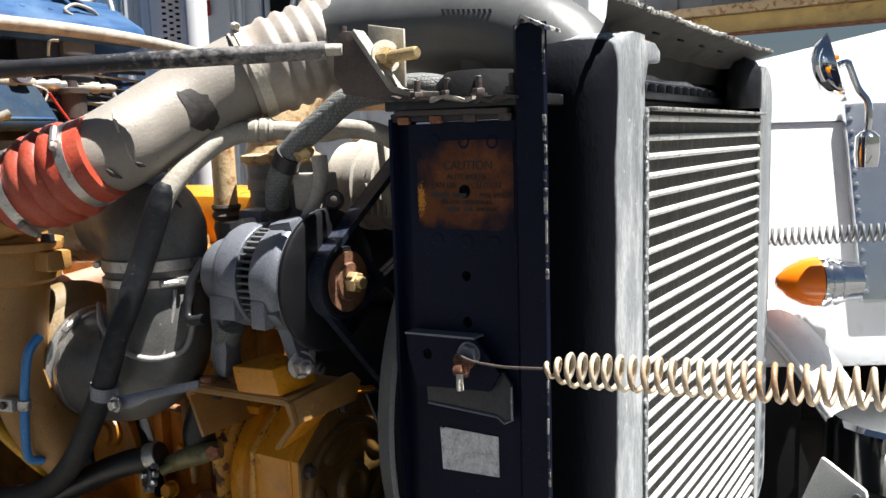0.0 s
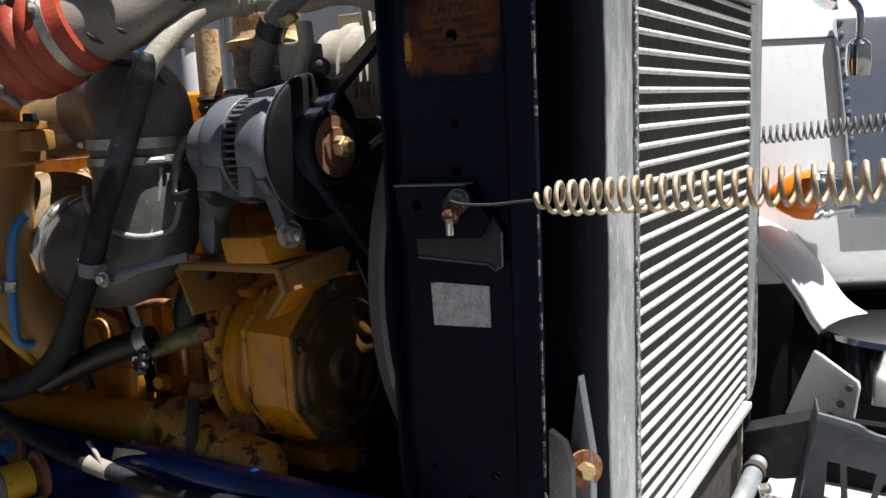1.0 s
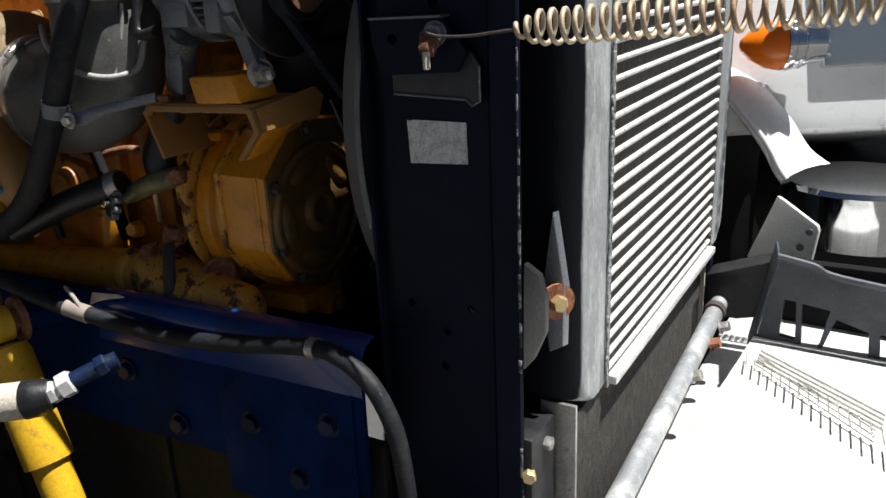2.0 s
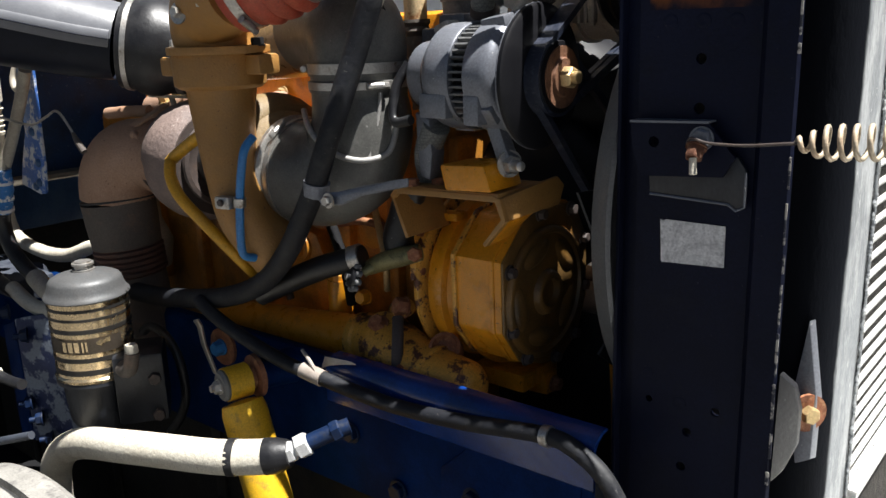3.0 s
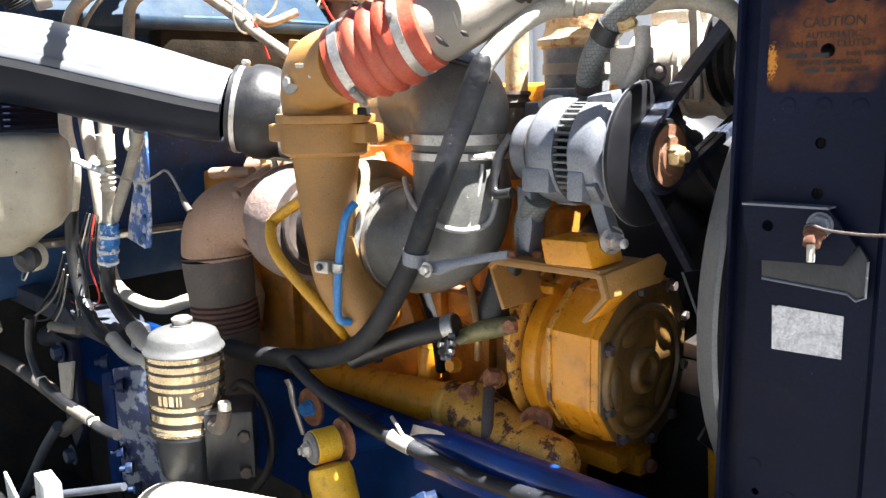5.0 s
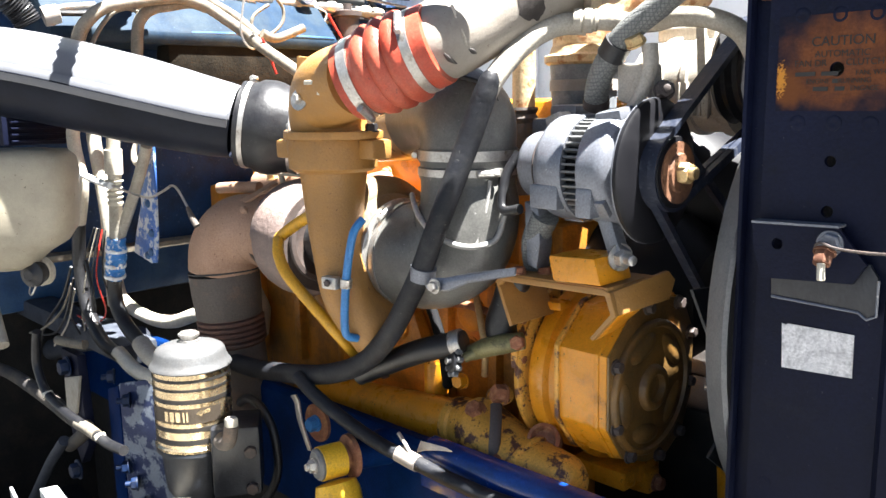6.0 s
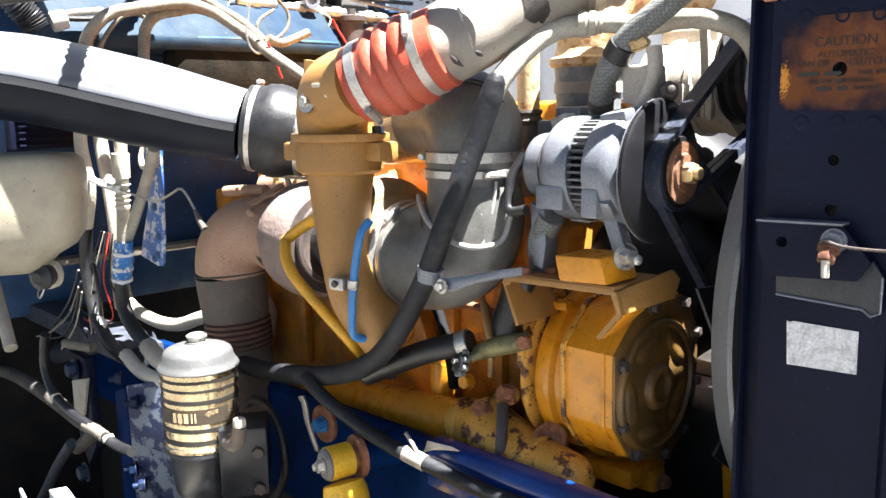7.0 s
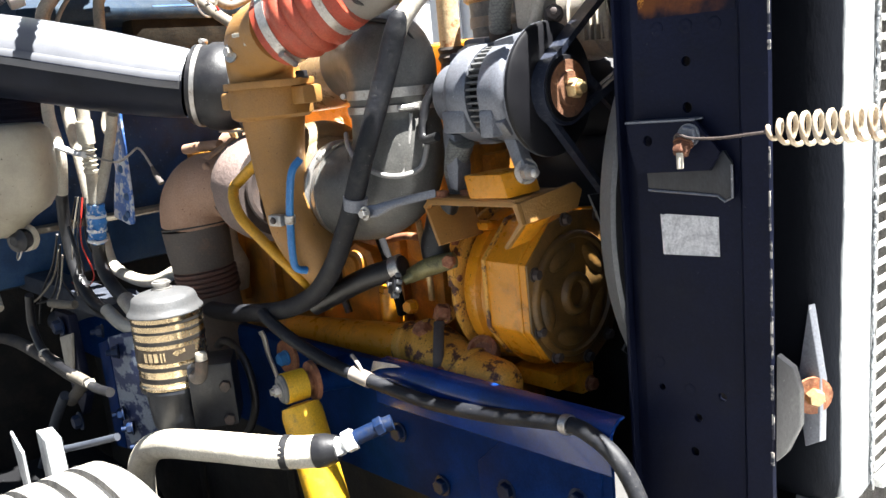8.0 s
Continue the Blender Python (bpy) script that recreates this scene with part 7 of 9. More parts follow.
for x, z in ((-1.829, 1.259), (-1.828, 1.362), (-1.82, 1.30), (-1.845, 1.25)):
    part("rivet", lathe(B(), (x, 0.768, z), -Y, [(0, 0.009), (0.004, 0.008), (0.007, 0.004), (0.007, 0)], 14), M["cab"], pl)
# sensor and its wire
bm = tube(B(), [(-1.60, 0.738, 1.375), (-1.585, 0.738, 1.357), (-1.572, 0.740, 1.342)], [0.003, 0.006, 0.006], 10, 3)
solid("exhaust_sensor", bm, M["sleeve"], "slim probe clipped beside the exhaust elbow", "sensor")
hose("sensor_wire", [(-1.60, 0.738, 1.376), (-1.64, 0.735, 1.412), (-1.68, 0.73, 1.40), (-1.73, 0.725, 1.385), (-1.80, 0.715, 1.392), (-1.86, 0.71, 1.402)], 0.0024, "steel", "thin bare wire to the probe", "wire", 7)
hose("wire_sheath", [(-1.86, 0.705, 1.402), (-1.92, 0.70, 1.41), (-1.985, 0.69, 1.425)], 0.0075, "white", "white taped wire sheath", "wire", 8)
for k, (m, dx) in enumerate((("black", 0), ("red", 0.012), ("hosegrey", -0.015), ("black", -0.03), ("rubber", 0.03))):
    hose("loose_wire", [(-1.97 + dx, 0.72, 1.30), (-1.985 + dx * 2, 0.70, 1.20), (-2.01 + dx * 2.4, 0.71 + dx, 1.11), (-2.08 + dx * 2, 0.72, 1.06 + dx), (-2.2, 0.74, 1.05 + dx)], 0.0019, m, "thin loose wire hanging beside the hoses", "wire", 6, "loose wires")
for m, r, pts in (("rubber", 0.0032, [(-1.992, 0.66, 1.222), (-2.063, 0.66, 1.142), (-2.206, 0.665, 1.05), (-2.293, 0.67, 0.955)]),
                  ("black", 0.0028, [(-1.985, 0.66, 1.198), (-2.03, 0.655, 1.115), (-2.127, 0.66, 1.049), (-2.277, 0.67, 1.013)]),
                  ("hosegrey", 0.0022, [(-1.998, 0.665, 1.171), (-2.043, 0.66, 1.087), (-2.143, 0.66, 1.014)]),
                  ("harness", 0.0028, [(-2.369, 0.68, 0.998), (-2.221, 0.66, 1.038), (-2.079, 0.66, 1.107), (-2.001, 0.66, 1.183)]),
                  ("rubber", 0.0045, [(-1.92, 0.665, 1.244), (-1.888, 0.66, 1.188), (-1.889, 0.66, 1.139)])):
    hose("loose_wire", pts, r, m, "thin loose wire fanning out below the bottle", "wire", 6, "loose wires")
hose("brown_hose", [(-2.10, 0.52, 1.20), (-2.0, 0.50, 1.15), (-1.93, 0.49, 1.095)], 0.013, "hosegrey", "cut brown hose end with a blue band")

# ---- suspension arm, brake line and lower parts by the wheel ----
sg = thing("steering_bracket", (-1.98, 0.60, 0.75), "dark blue-black steering bracket with bolts", "bracket")
bm = tube(B(), [(-2.717, 0.620, 0.855), (-2.417, 0.620, 0.904), (-2.176, 0.620, 0.909), (-1.974, 0.620, 0.900), (-1.884, 0.620, 0.892), (-1.990, 0.620, 0.824)], [0.013, 0.015, 0.016, 0.017, 0.017, 0.014], 14, 6)
part("arm", bm, surf("dusty brown-grey arm", (0.075, 0.064, 0.052), 0.7, var=0.25, stain=(0.02, 0.022, 0.03), amount=0.42, sscale=14, edge=0.12), sg, "dusty brown steering arm")
part("cross_tube", tube(B(), [(-3.229, 0.800, 0.732), (-2.782, 0.800, 0.824), (-2.381, 0.820, 0.946), (-2.088, 0.840, 1.004)], 0.030, 16, 3), M["armgrey"], sg, "blue-black cross tube")
part("cream_strip", prism(B(), [(-1.960, 0.612, 0.990), (-1.874, 0.612, 1.014), (-1.911, 0.612, 0.922), (-1.962, 0.612, 0.899)], (0, 0.006, 0), 0.001), M["hosegrey"], sg, "flaked pale strip")
bm = prism(B(), [(-1.99, 0.62, 1.05), (-1.90, 0.62, 1.05), (-1.88, 0.62, 0.86), (-1.93, 0.62, 0.80), (-1.97, 0.62, 0.86)], (0, 0.02, 0), 0.004)
part("hanger", bm, M["navy"], sg)
for x, z in ((-1.94, 1.02), (-1.93, 0.79)):
    part("bolt", bolt(B(), (x, 0.614, z), (0, -1, 0), 0.028, 0.018, 0.022), M["boltblue"], sg)
part("link", tube(B(), [(-1.963, 0.600, 0.850), (-2.064, 0.600, 0.768), (-2.179, 0.600, 0.659), (-2.332, 0.600, 0.519)], 0.012, 12, 3), M["armgrey"], sg)
hose("brake_line", [(-1.939, 0.560, 1.108), (-1.955, 0.560, 1.068), (-1.959, 0.560, 1.026), (-1.917, 0.560, 0.981), (-1.819, 0.560, 0.964), (-1.717, 0.560, 0.961), (-1.622, 0.560, 0.957), (-1.551, 0.560, 0.964)], 0.0095, "rubber", "black brake hose with pale bands beside the steering bracket", "hose", 10)
for at in ((-1.911, 0.560, 0.978), (-1.654, 0.560, 0.960)):
    solid("hose_band", lathe(B(), at, (0.6, 0.0, -0.8), [(-0.005, 0.009), (-0.005, 0.0108), (0.005, 0.0108), (0.005, 0.009)], 16), M["cream"], "pale band round the black brake hose", "band", "brake hose bands")
hose("dusty_sleeve", [(-1.757, 0.560, 0.958), (-1.717, 0.560, 0.960), (-1.668, 0.560, 0.959)], 0.0112, "harness", "dust-paled stretch of the brake hose", "hose", 10)
solid("firewall_beam", box(B(), (-2.28, 0.76, 1.025), (0.76, 0.08, 0.05), bev=0.010), M["armgrey"], "dusty blue-black beam below the firewall", "beam")
solid("cross_pipe", tube(B(), [(-2.0, 0.62, 1.065), (-1.93, 0.63, 1.068), (-1.90, 0.64, 1.07)], 0.010, 12, 3), M["harness"], "short pale pipe behind the hoses", "pipe")
bm = tube(B(), [(-1.86, 1.02, 1.02), (-1.86, 1.02, 1.08), (-1.87, 1.02, 1.13), (-1.88, 1.02, 1.20)], [0.035, 0.045, 0.03, 0.032], 18, 4)
solid("engine_mount", bm, M["hosegrey"], "dusty engine mount in the dark gap", "mount")

# big cream hose over the tyre
hb = thing("cream_air_hose", (-1.35, 0.60, 0.70), "thick dusty cream hose with a black end band", "hose")
part("hose", tube(B(), [(-1.545, 0.585, 0.66), (-1.545, 0.585, 0.75), (-1.525, 0.587, 0.825), (-1.44, 0.59, 0.885), (-1.28, 0.60, 0.925), (-1.13, 0.645, 0.938), (-1.085, 0.675, 0.938), (-1.055, 0.695, 0.940)], 0.0265, 20, 7), M["cream"], hb, "", 60)
part("band", tube(B(), [(-1.105, 0.660, 0.938), (-1.095, 0.667, 0.938)], 0.0285, 20, 1), M["rubber"], hb)
part("end_sleeve", tube(B(), [(-1.058, 0.693, 0.940), (-1.045, 0.702, 0.942), (-1.028, 0.714, 0.946)], [0.0278, 0.0272, 0.02], 20, 3), M["rubber"], hb, "black rubber end")
ax4 = Vector((0.55, 0.6, 0.35)).normalized()
part("coupling", lathe(B(), (-1.034, 0.709, 0.944), ax4, [(0, 0.014), (0.004, 0.017), (0.014, 0.017), (0.016, 0.013), (0.020, 0.013), (0.022, 0.019), (0.038, 0.019), (0.040, 0.013), (0.04, 0)], 6), M["plate"], hb, "bright hex coupling", 25)
part("blue_fitting", tube(B(), [(-1.015, 0.732, 0.956), (-0.99, 0.762, 0.970), (-0.972, 0.785, 0.978)], 0.013, 12, 3), M["boltblue"], hb)
part("fitting_nut", bolt(B(), (-0.988, 0.765, 0.971), ax4, 0.028, 0.014), M["boltblue"], hb)

hb.location.z -= 0.012

# long black hoses along the engine side
bh = thing("heater_hose", (-1.05, 0.85, 1.08), "long heater hose, dusty grey above and black below", "hose")
part("dusty_end", tube(B(), [(-0.888, 1.000, 1.667), (-0.915, 0.978, 1.668), (-0.934, 0.950, 1.655), (-0.946, 0.920, 1.633), (-0.951, 0.893, 1.610), (-0.956, 0.872, 1.585), (-0.966, 0.860, 1.55)], 0.0155, 20, 7), M["hosegrey"], bh, "dusty grey stretch", 60)
part("hose", tube(B(), [(-0.949, 0.868, 1.602), (-0.952, 0.866, 1.592), (-0.958, 0.862, 1.572), (-0.966, 0.857, 1.547), (-0.980, 0.845, 1.496), (-0.996, 0.827, 1.433), (-1.013, 0.813, 1.376), (-1.037, 0.806, 1.316), (-1.067, 0.806, 1.268), (-1.116, 0.810, 1.206), (-1.176, 0.812, 1.152), (-1.257, 0.815, 1.113), (-1.357, 0.815, 1.086), (-1.528, 0.815, 1.060), (-1.66, 0.82, 1.055)], [0.008, 0.0145, 0.0172, 0.0175, 0.0172, 0.0168, 0.0166, 0.0165, 0.0165, 0.0170, 0.0172, 0.0175, 0.0178, 0.018, 0.018], 20, 6), M["hosedark"], bh, "", 60)
solid("coolant_hose", tube(B(), [(-1.22, 0.83, 1.115), (-1.17, 0.85, 1.14), (-1.10, 0.87, 1.172), (-1.035, 0.895, 1.192)], 0.0195, 18, 6), M["rubber"], "black coolant hose joining the tap", "hose")
solid("hose_clip", lathe(B(), (-1.045, 0.890, 1.190), (0.85, 0.4, 0.3), [(-0.009, 0.0195), (-0.009, 0.0215), (0.009, 0.0215), (0.009, 0.0195)], 24), M["steel"], "bright clamp on the coolant hose", "clamp")
bs = thing("brace_strut", (-0.96, 0.83, 1.29), "flat galvanised brace with a hose clip", "bracket")
bm = prism(B(), [(-1.035, 0.806, 1.307), (-1.02, 0.806, 1.292), (-0.985, 0.812, 1.295), (-0.955, 0.822, 1.310), (-0.90, 0.86, 1.322), (-0.90, 0.862, 1.332), (-0.955, 0.828, 1.322), (-0.99, 0.815, 1.312)], (0, -0.003, 0.003), 0.0008)
part("strap", bm, M["alu"], bs)
part("clip", lathe(B(), (-1.034, 0.808, 1.316), (0.25, -0.02, 0.9), [(-0.010, 0.0165), (-0.010, 0.0195), (0.010, 0.0195), (0.010, 0.0165)], 24), M["alu"], bs)
part("bolt", bolt(B(), (-1.003, 0.803, 1.302), -Y, 0.013, 0.010, 0.011), M["steel"], bs)
tl = thing("brake_hose", (-0.9, 0.84, 0.94), "long thin black hose clipped along the frame rail", "hose")
part("hose", tube(B(), [(-1.345, 0.792, 1.092), (-1.29, 0.792, 1.067), (-1.211, 0.80, 1.038), (-1.143, 0.813, 1.015), (-1.092, 0.822, 1.006), (-1.02, 0.833, 0.994), (-0.941, 0.842, 0.987), (-0.868, 0.845, 0.990), (-0.796, 0.846, 0.998), (-0.669, 0.848, 1.017), (-0.622, 0.848, 1.011), (-0.58, 0.845, 0.989), (-0.55, 0.842, 0.948), (-0.535, 0.84, 0.90), (-0.525, 0.84, 0.80)], 0.0118, 16, 6), M["hosedark"], tl, "", 60)
part("clamp", lathe(B(), (-0.664, 0.848, 1.017), (1, 0, 0.1), [(-0.006, 0.012), (-0.006, 0.0145), (0.006, 0.0145), (0.006, 0.012)], 22), M["steel"], tl)
bm = tube(B(), [(-1.112, 0.819, 1.010), (-1.072, 0.825, 1.002)], 0.0136, 16, 1)
part("bare_sleeve", bm, M["greyhose"], tl, "white-worn sleeve")
bm = tube(B(), [(-1.118, 0.826, 1.040), (-1.095, 0.822, 1.026), (-1.074, 0.818, 1.008)], 0.0032, 8, 3)
part("clip_wire", bm, M["greyhose"], tl)
bm = prism(B(), [(-1.368, 0.790, 1.050), (-1.352, 0.790, 1.056), (-1.343, 0.790, 1.046), (-1.337, 0.790, 1.010), (-1.318, 0.790, 0.975), (-1.311, 0.790, 0.962), (-1.322, 0.790, 0.960), (-1.331, 0.790, 0.974), (-1.351, 0.790, 1.010), (-1.357, 0.790, 1.040)], (0, 0.004, 0), 0.001)
solid("hanger_strap", bm, M["steel"], "dusty steel hanger strap on the rail", "strap")
hose("grey_cable", [(-1.56, 0.80, 0.985), (-1.53, 0.80, 1.002), (-1.487, 0.80, 0.997), (-1.451, 0.80, 0.967), (-1.436, 0.80, 0.926), (-1.437, 0.80, 0.881), (-1.463, 0.80, 0.832), (-1.509, 0.80, 0.785)], 0.0085, "rubber", "corrugated black cable looping behind the filter", "cable")

# braided hoses up by the alternator
bh = thing("braided_hose", (-0.935, 0.955, 1.30), "woven-cover hose below the alternator", "hose")
part("woven_cover", tube(B(), [(-0.935, 0.955, 1.30), (-0.928, 0.935, 1.355), (-0.90, 0.925, 1.40)], 0.020, 18, 6), M["braid"], bh)
part("end_band", lathe(B(), (-0.933, 0.950, 1.315), (0.13, -0.35, 1), [(-0.006, 0.0195), (-0.006, 0.0215), (0.006, 0.0215), (0.006, 0.0195)], 22), M["steel"], bh)
bh = thing("braided_hose", (-0.76, 0.98, 1.53), "woven-cover hose arching to the radiator", "hose")
part("woven_cover", tube(B(), [(-0.885, 1.02, 1.53), (-0.866, 0.995, 1.57), (-0.842, 0.978, 1.605), (-0.806, 0.972, 1.645), (-0.758, 0.978, 1.680), (-0.715, 0.99, 1.708), (-0.63, 1.01, 1.718), (-0.58, 1.02, 1.71)], 0.0170, 18, 6), M["braid"], bh)
part("lower_cuff", lathe(B(), (-0.872, 1.003, 1.558), (0.33, -0.42, 0.85), [(-0.007, 0.0165), (-0.007, 0.0187), (0.007, 0.0187), (0.007, 0.0165)], 22), M["bracket"], bh)
bm = tube(B(), [(-0.830, 0.976, 1.620), (-0.814, 0.972, 1.638)], 0.0200, 20, 1)
solid("hose_band", bm, M["rubber"], "black band on the woven hose", "clamp")
hose("swivel_hose", [(-0.87, 0.995, 1.671), (-0.802, 1.02, 1.664), (-0.754, 1.02, 1.668), (-0.704, 1.025, 1.661), (-0.668, 1.04, 1.635), (-0.655, 1.07, 1.57), (-0.66, 1.10, 1.48)], 0.0135, "hosegrey", "dusty hose beyond the brass swivel")
bm = lathe(B(), (-0.893, 0.978, 1.671), (1, 0.6, 0.0), [(0, 0.0165), (0.010, 0.0178), (0.013, 0.015), (0.016, 0.0178), (0.024, 0.0178), (0.027, 0.015), (0.030, 0.0165), (0.036, 0.010), (0.07, 0.010)], 18)
solid("hose_swivel", bm, M["hosegrey"], "dusty crimped hose swivel", "fitting")

# ---- front tyre ----
ty = thing("front_tyre", (-1.28, 0.36, 0.0), "dusty front truck tyre with grooved tread", "tyre")
bm = B()
TX, TYY, TR = -1.33, 0.36, 0.450
prof = []
half = 0.135
grooves = (-0.075, -0.026, 0.026, 0.075)
ys = [(-half, TR - 0.10), (-half - 0.008, TR - 0.05), (-half, TR - 0.012), (-half + 0.012, TR - 0.002)]
for g in grooves:
    ys += [(g - 0.007, TR), (g - 0.005, TR - 0.012), (g + 0.005, TR - 0.012), (g + 0.007, TR)]
ys += [(half - 0.012, TR - 0.002), (half, TR - 0.012), (half + 0.008, TR - 0.05), (half, TR - 0.10), (half - 0.02, TR - 0.24), (-half + 0.02, TR - 0.24), (-half, TR - 0.10)]
lathe(bm, (TX, TYY, TR), Y, ys, 96)
tyre = part("tread", bm, M["tyre"], ty, "", 30)
for g in grooves:
    part("groove_floor", lathe(B(), (TX, TYY, TR), Y, [(g - 0.005, TR - 0.0115), (g + 0.005, TR - 0.0115)], 72), M["groove"], tyre)
part("rim", lathe(B(), (TX, TYY, TR), Y, [(-0.12, 0.26), (-0.10, 0.24), (-0.02, 0.22), (0.0, 0.10), (0.02, 0.0)], 40), M["steel"], ty)
ub = thing("bracket_tabs", (-1.62, 0.42, 0.80), "two bare aluminium bracket tabs above the tyre", "bracket")
part("tab", prism(B(), [(-1.60, 0.43, 0.922), (-1.555, 0.43, 0.912), (-1.550, 0.43, 0.80), (-1.60, 0.43, 0.80)], (0.0, 0.03, -0.004), 0.002), M["alu_tank"], ub)
part("tab", prism(B(), [(-1.66, 0.40, 0.915), (-1.605, 0.40, 0.885), (-1.605, 0.40, 0.80), (-1.64, 0.40, 0.80)], (0.0, 0.006, 0), 0.002), M["alu_tank"], ub)
hose("axle_line", [(-1.62, 0.47, 0.86), (-1.55, 0.50, 0.88), (-1.47, 0.53, 0.905)], 0.007, "armgrey", "dusty grey line beside the bracket tabs")
# solid block whose near-black colour stands for the shaded space behind the wheel
solid("inner_fender", box(B(), (-2.1, 0.45, 0.30), (0.5, 0.6, 0.56), bev=0.02), M["dark"], "plain near-black block behind the wheel", "underbody")
solid("axle_beam", box(B(), (-1.28, 0.95, 0.45), (0.14, 1.0, 0.14), bev=0.03), M["oily"], "oily front axle beam", "axle")

# ---- firewall, cowl, cab ----
fw = thing("cab", (-2.3, 1.3, 0.9), "blue truck cab with faded cowl and windscreen", "truck cab")
part("firewall", box(B(), (-2.22, 1.25, 1.54), (0.06, 1.30, 0.64), bev=0.01), surf("grimy firewall paint", (0.008, 0.040, 0.12), 0.6, var=0.4, scale=6, stain=(0.012, 0.018, 0.028), amount=0.42, sscale=9, edge=0.16, bump=0.25, spec=0.3, speck=(0.10, 0.14, 0.20), many=0.35), fw, "grimy dark blue firewall")
part("firewall_ledge", box(B(), (-2.19, 1.20, 1.216), (0.09, 1.2, 0.016), (0, 0, 0), 0.004), M["harness"], fw, "dusty brown ledge below the firewall")
part("lower_bulkhead", box(B(), (-2.62, 1.20, 0.92), (0.05, 1.9, 1.25), bev=0.01), M["oily"], fw, "black lower bulkhead")
# faded blue paint; the paler stain blotches stand in for glare
FADED = surf("faded dusty blue with painted glare", (0.006, 0.021, 0.046), 0.6, var=0.5, scale=6, spec=0.12, stain=(0.034, 0.050, 0.064), amount=0.44, sscale=9, edge=0.15, bump=0.12, speck=(0.05, 0.08, 0.13), many=0.33)
bm = prism(B(), [(-1.985, 0.66, 1.722), (-1.990, 0.66, 1.732), (-2.085, 0.66, 1.835), (-2.20, 0.66, 1.842), (-2.20, 0.66, 1.700), (-1.99, 0.66, 1.700)], (0, 0.74, 0), 0.006)
part("firewall_bulge", bm, FADED, fw, "sun-faded sloping shelf with painted glare blotches")
part("bulge_seam", tube(B(), [(-1.992, 0.98, 1.728), (-1.990, 1.20, 1.731), (-1.990, 1.39, 1.730)], 0.0045, 8, 4), M["cab"], fw)
# block stands proud; the opening's shade is put into its near-black brown
part("recess", box(B(), (-2.035, 1.34, 1.655), (0.075, 0.84, 0.115), bev=0.045), surf("brown felt darkened for shade", (0.013, 0.010, 0.006), 0.95, var=0.5, scale=12, spec=0.1, stain=(0.005, 0.0045, 0.004), amount=0.4, sscale=10, bump=0.4), fw, "brown felt block with an opening's shade in its colour")
bm = B()
cow = [(-2.06 - 0.25 * max(0, y - 1.70) ** 2, y, 1.968 - 0.10 * max(0, y - 1.38) ** 2 - 0.06 * max(0, 1.1 - y) ** 2) for y in (0.45 + 1.75 * k / 20 for k in range(21))]
tube(bm, cow, 0.0185, 12, 2)
part("cowl_seal", bm, M["hosegrey"], fw, "dusty rubber cowl seal")
bm = B()
prism(bm, [(-2.078, 0.5, 1.978), (-2.088, 0.5, 1.996), (-2.20, 0.5, 2.060), (-2.27, 0.5, 2.062), (-2.27, 0.5, 1.70), (-2.20, 0.5, 1.93), (-2.10, 0.5, 1.94)], (0, 1.26, 0), 0.006)
part("cowl", bm, M["cab"], fw)
part("cowl_ledge", prism(B(), [(-2.205, 0.5, 2.056), (-2.215, 0.5, 2.078), (-2.27, 0.5, 2.084), (-2.27, 0.5, 2.056)], (0, 1.24, 0), 0.004), M["cab"], fw)
for k in range(15):
    part("cowl_rivet", lathe(B(), (-2.150, 0.55 + 0.080 * k, 2.030), (0.5, 0, 0.85), [(0, 0.008), (0.003, 0.007), (0.005, 0)], 12), M["cab"], fw)
part("windscreen", prism(B(), [(-2.235, 0.62, 2.085), (-2.235, 1.64, 2.085), (-2.245, 1.695, 2.115), (-2.42, 1.66, 2.62), (-2.42, 0.66, 2.62)], (-0.006, 0, -0.002)), M["glass"], fw)
part("screen_seal", tube(B(), [(-2.232, 0.60, 2.078), (-2.232, 1.30, 2.078), (-2.232, 1.63, 2.072), (-2.236, 1.695, 2.088), (-2.245, 1.712, 2.125), (-2.33, 1.70, 2.37), (-2.43, 1.68, 2.64)], 0.012, 10, 4), M["greyhose"], fw, "grey rubber windscreen seal")
part("pillar", prism(B(), [(-2.23, 1.722, 2.035), (-2.30, 1.80, 2.035), (-2.49, 1.78, 2.66), (-2.43, 1.70, 2.66)], (-0.02, 0.012, 0), 0.008), M["cab"], fw)
part("drip_strip", tube(B(), [(-2.285, 1.818, 2.03), (-2.36, 1.815, 2.28), (-2.475, 1.80, 2.66)], 0.007, 8, 3), M["plate"], fw, "bright drip strip on the pillar")
part("dash", box(B(), (-2.44, 1.15, 2.02), (0.30, 1.04, 0.10), bev=0.03), M["dark"], fw, "dark dashboard behind the windscreen")
part("cab_shell", box(B(), (-3.12, 1.15, 1.76), (1.2, 1.26, 1.5), bev=0.05), M["cab"], fw)
wi = thing("wiper", (-2.2, 1.4, 2.08), "black windscreen wiper on its arm", "wiper")
part("arm", tube(B(), [(-2.165, 1.655, 2.018), (-2.18, 1.622, 2.055), (-2.20, 1.575, 2.105), (-2.225, 1.520, 2.165), (-2.26, 1.42, 2.27)], [0.020, 0.018, 0.014, 0.010, 0.007], 10, 4, True, 0.6), M["navy"], wi)
part("blade", tube(B(), [(-2.25, 1.52, 2.13), (-2.27, 1.42, 2.25), (-2.31, 1.25, 2.38)], 0.006, 6, 3), M["rubber"], wi)
part("pivot", lathe(B(), (-2.165, 1.655, 2.010), (0.5, 0, 0.85), [(0, 0.022), (0.012, 0.018), (0.02, 0.010), (0.02, 0)], 16), M["alu"], wi)
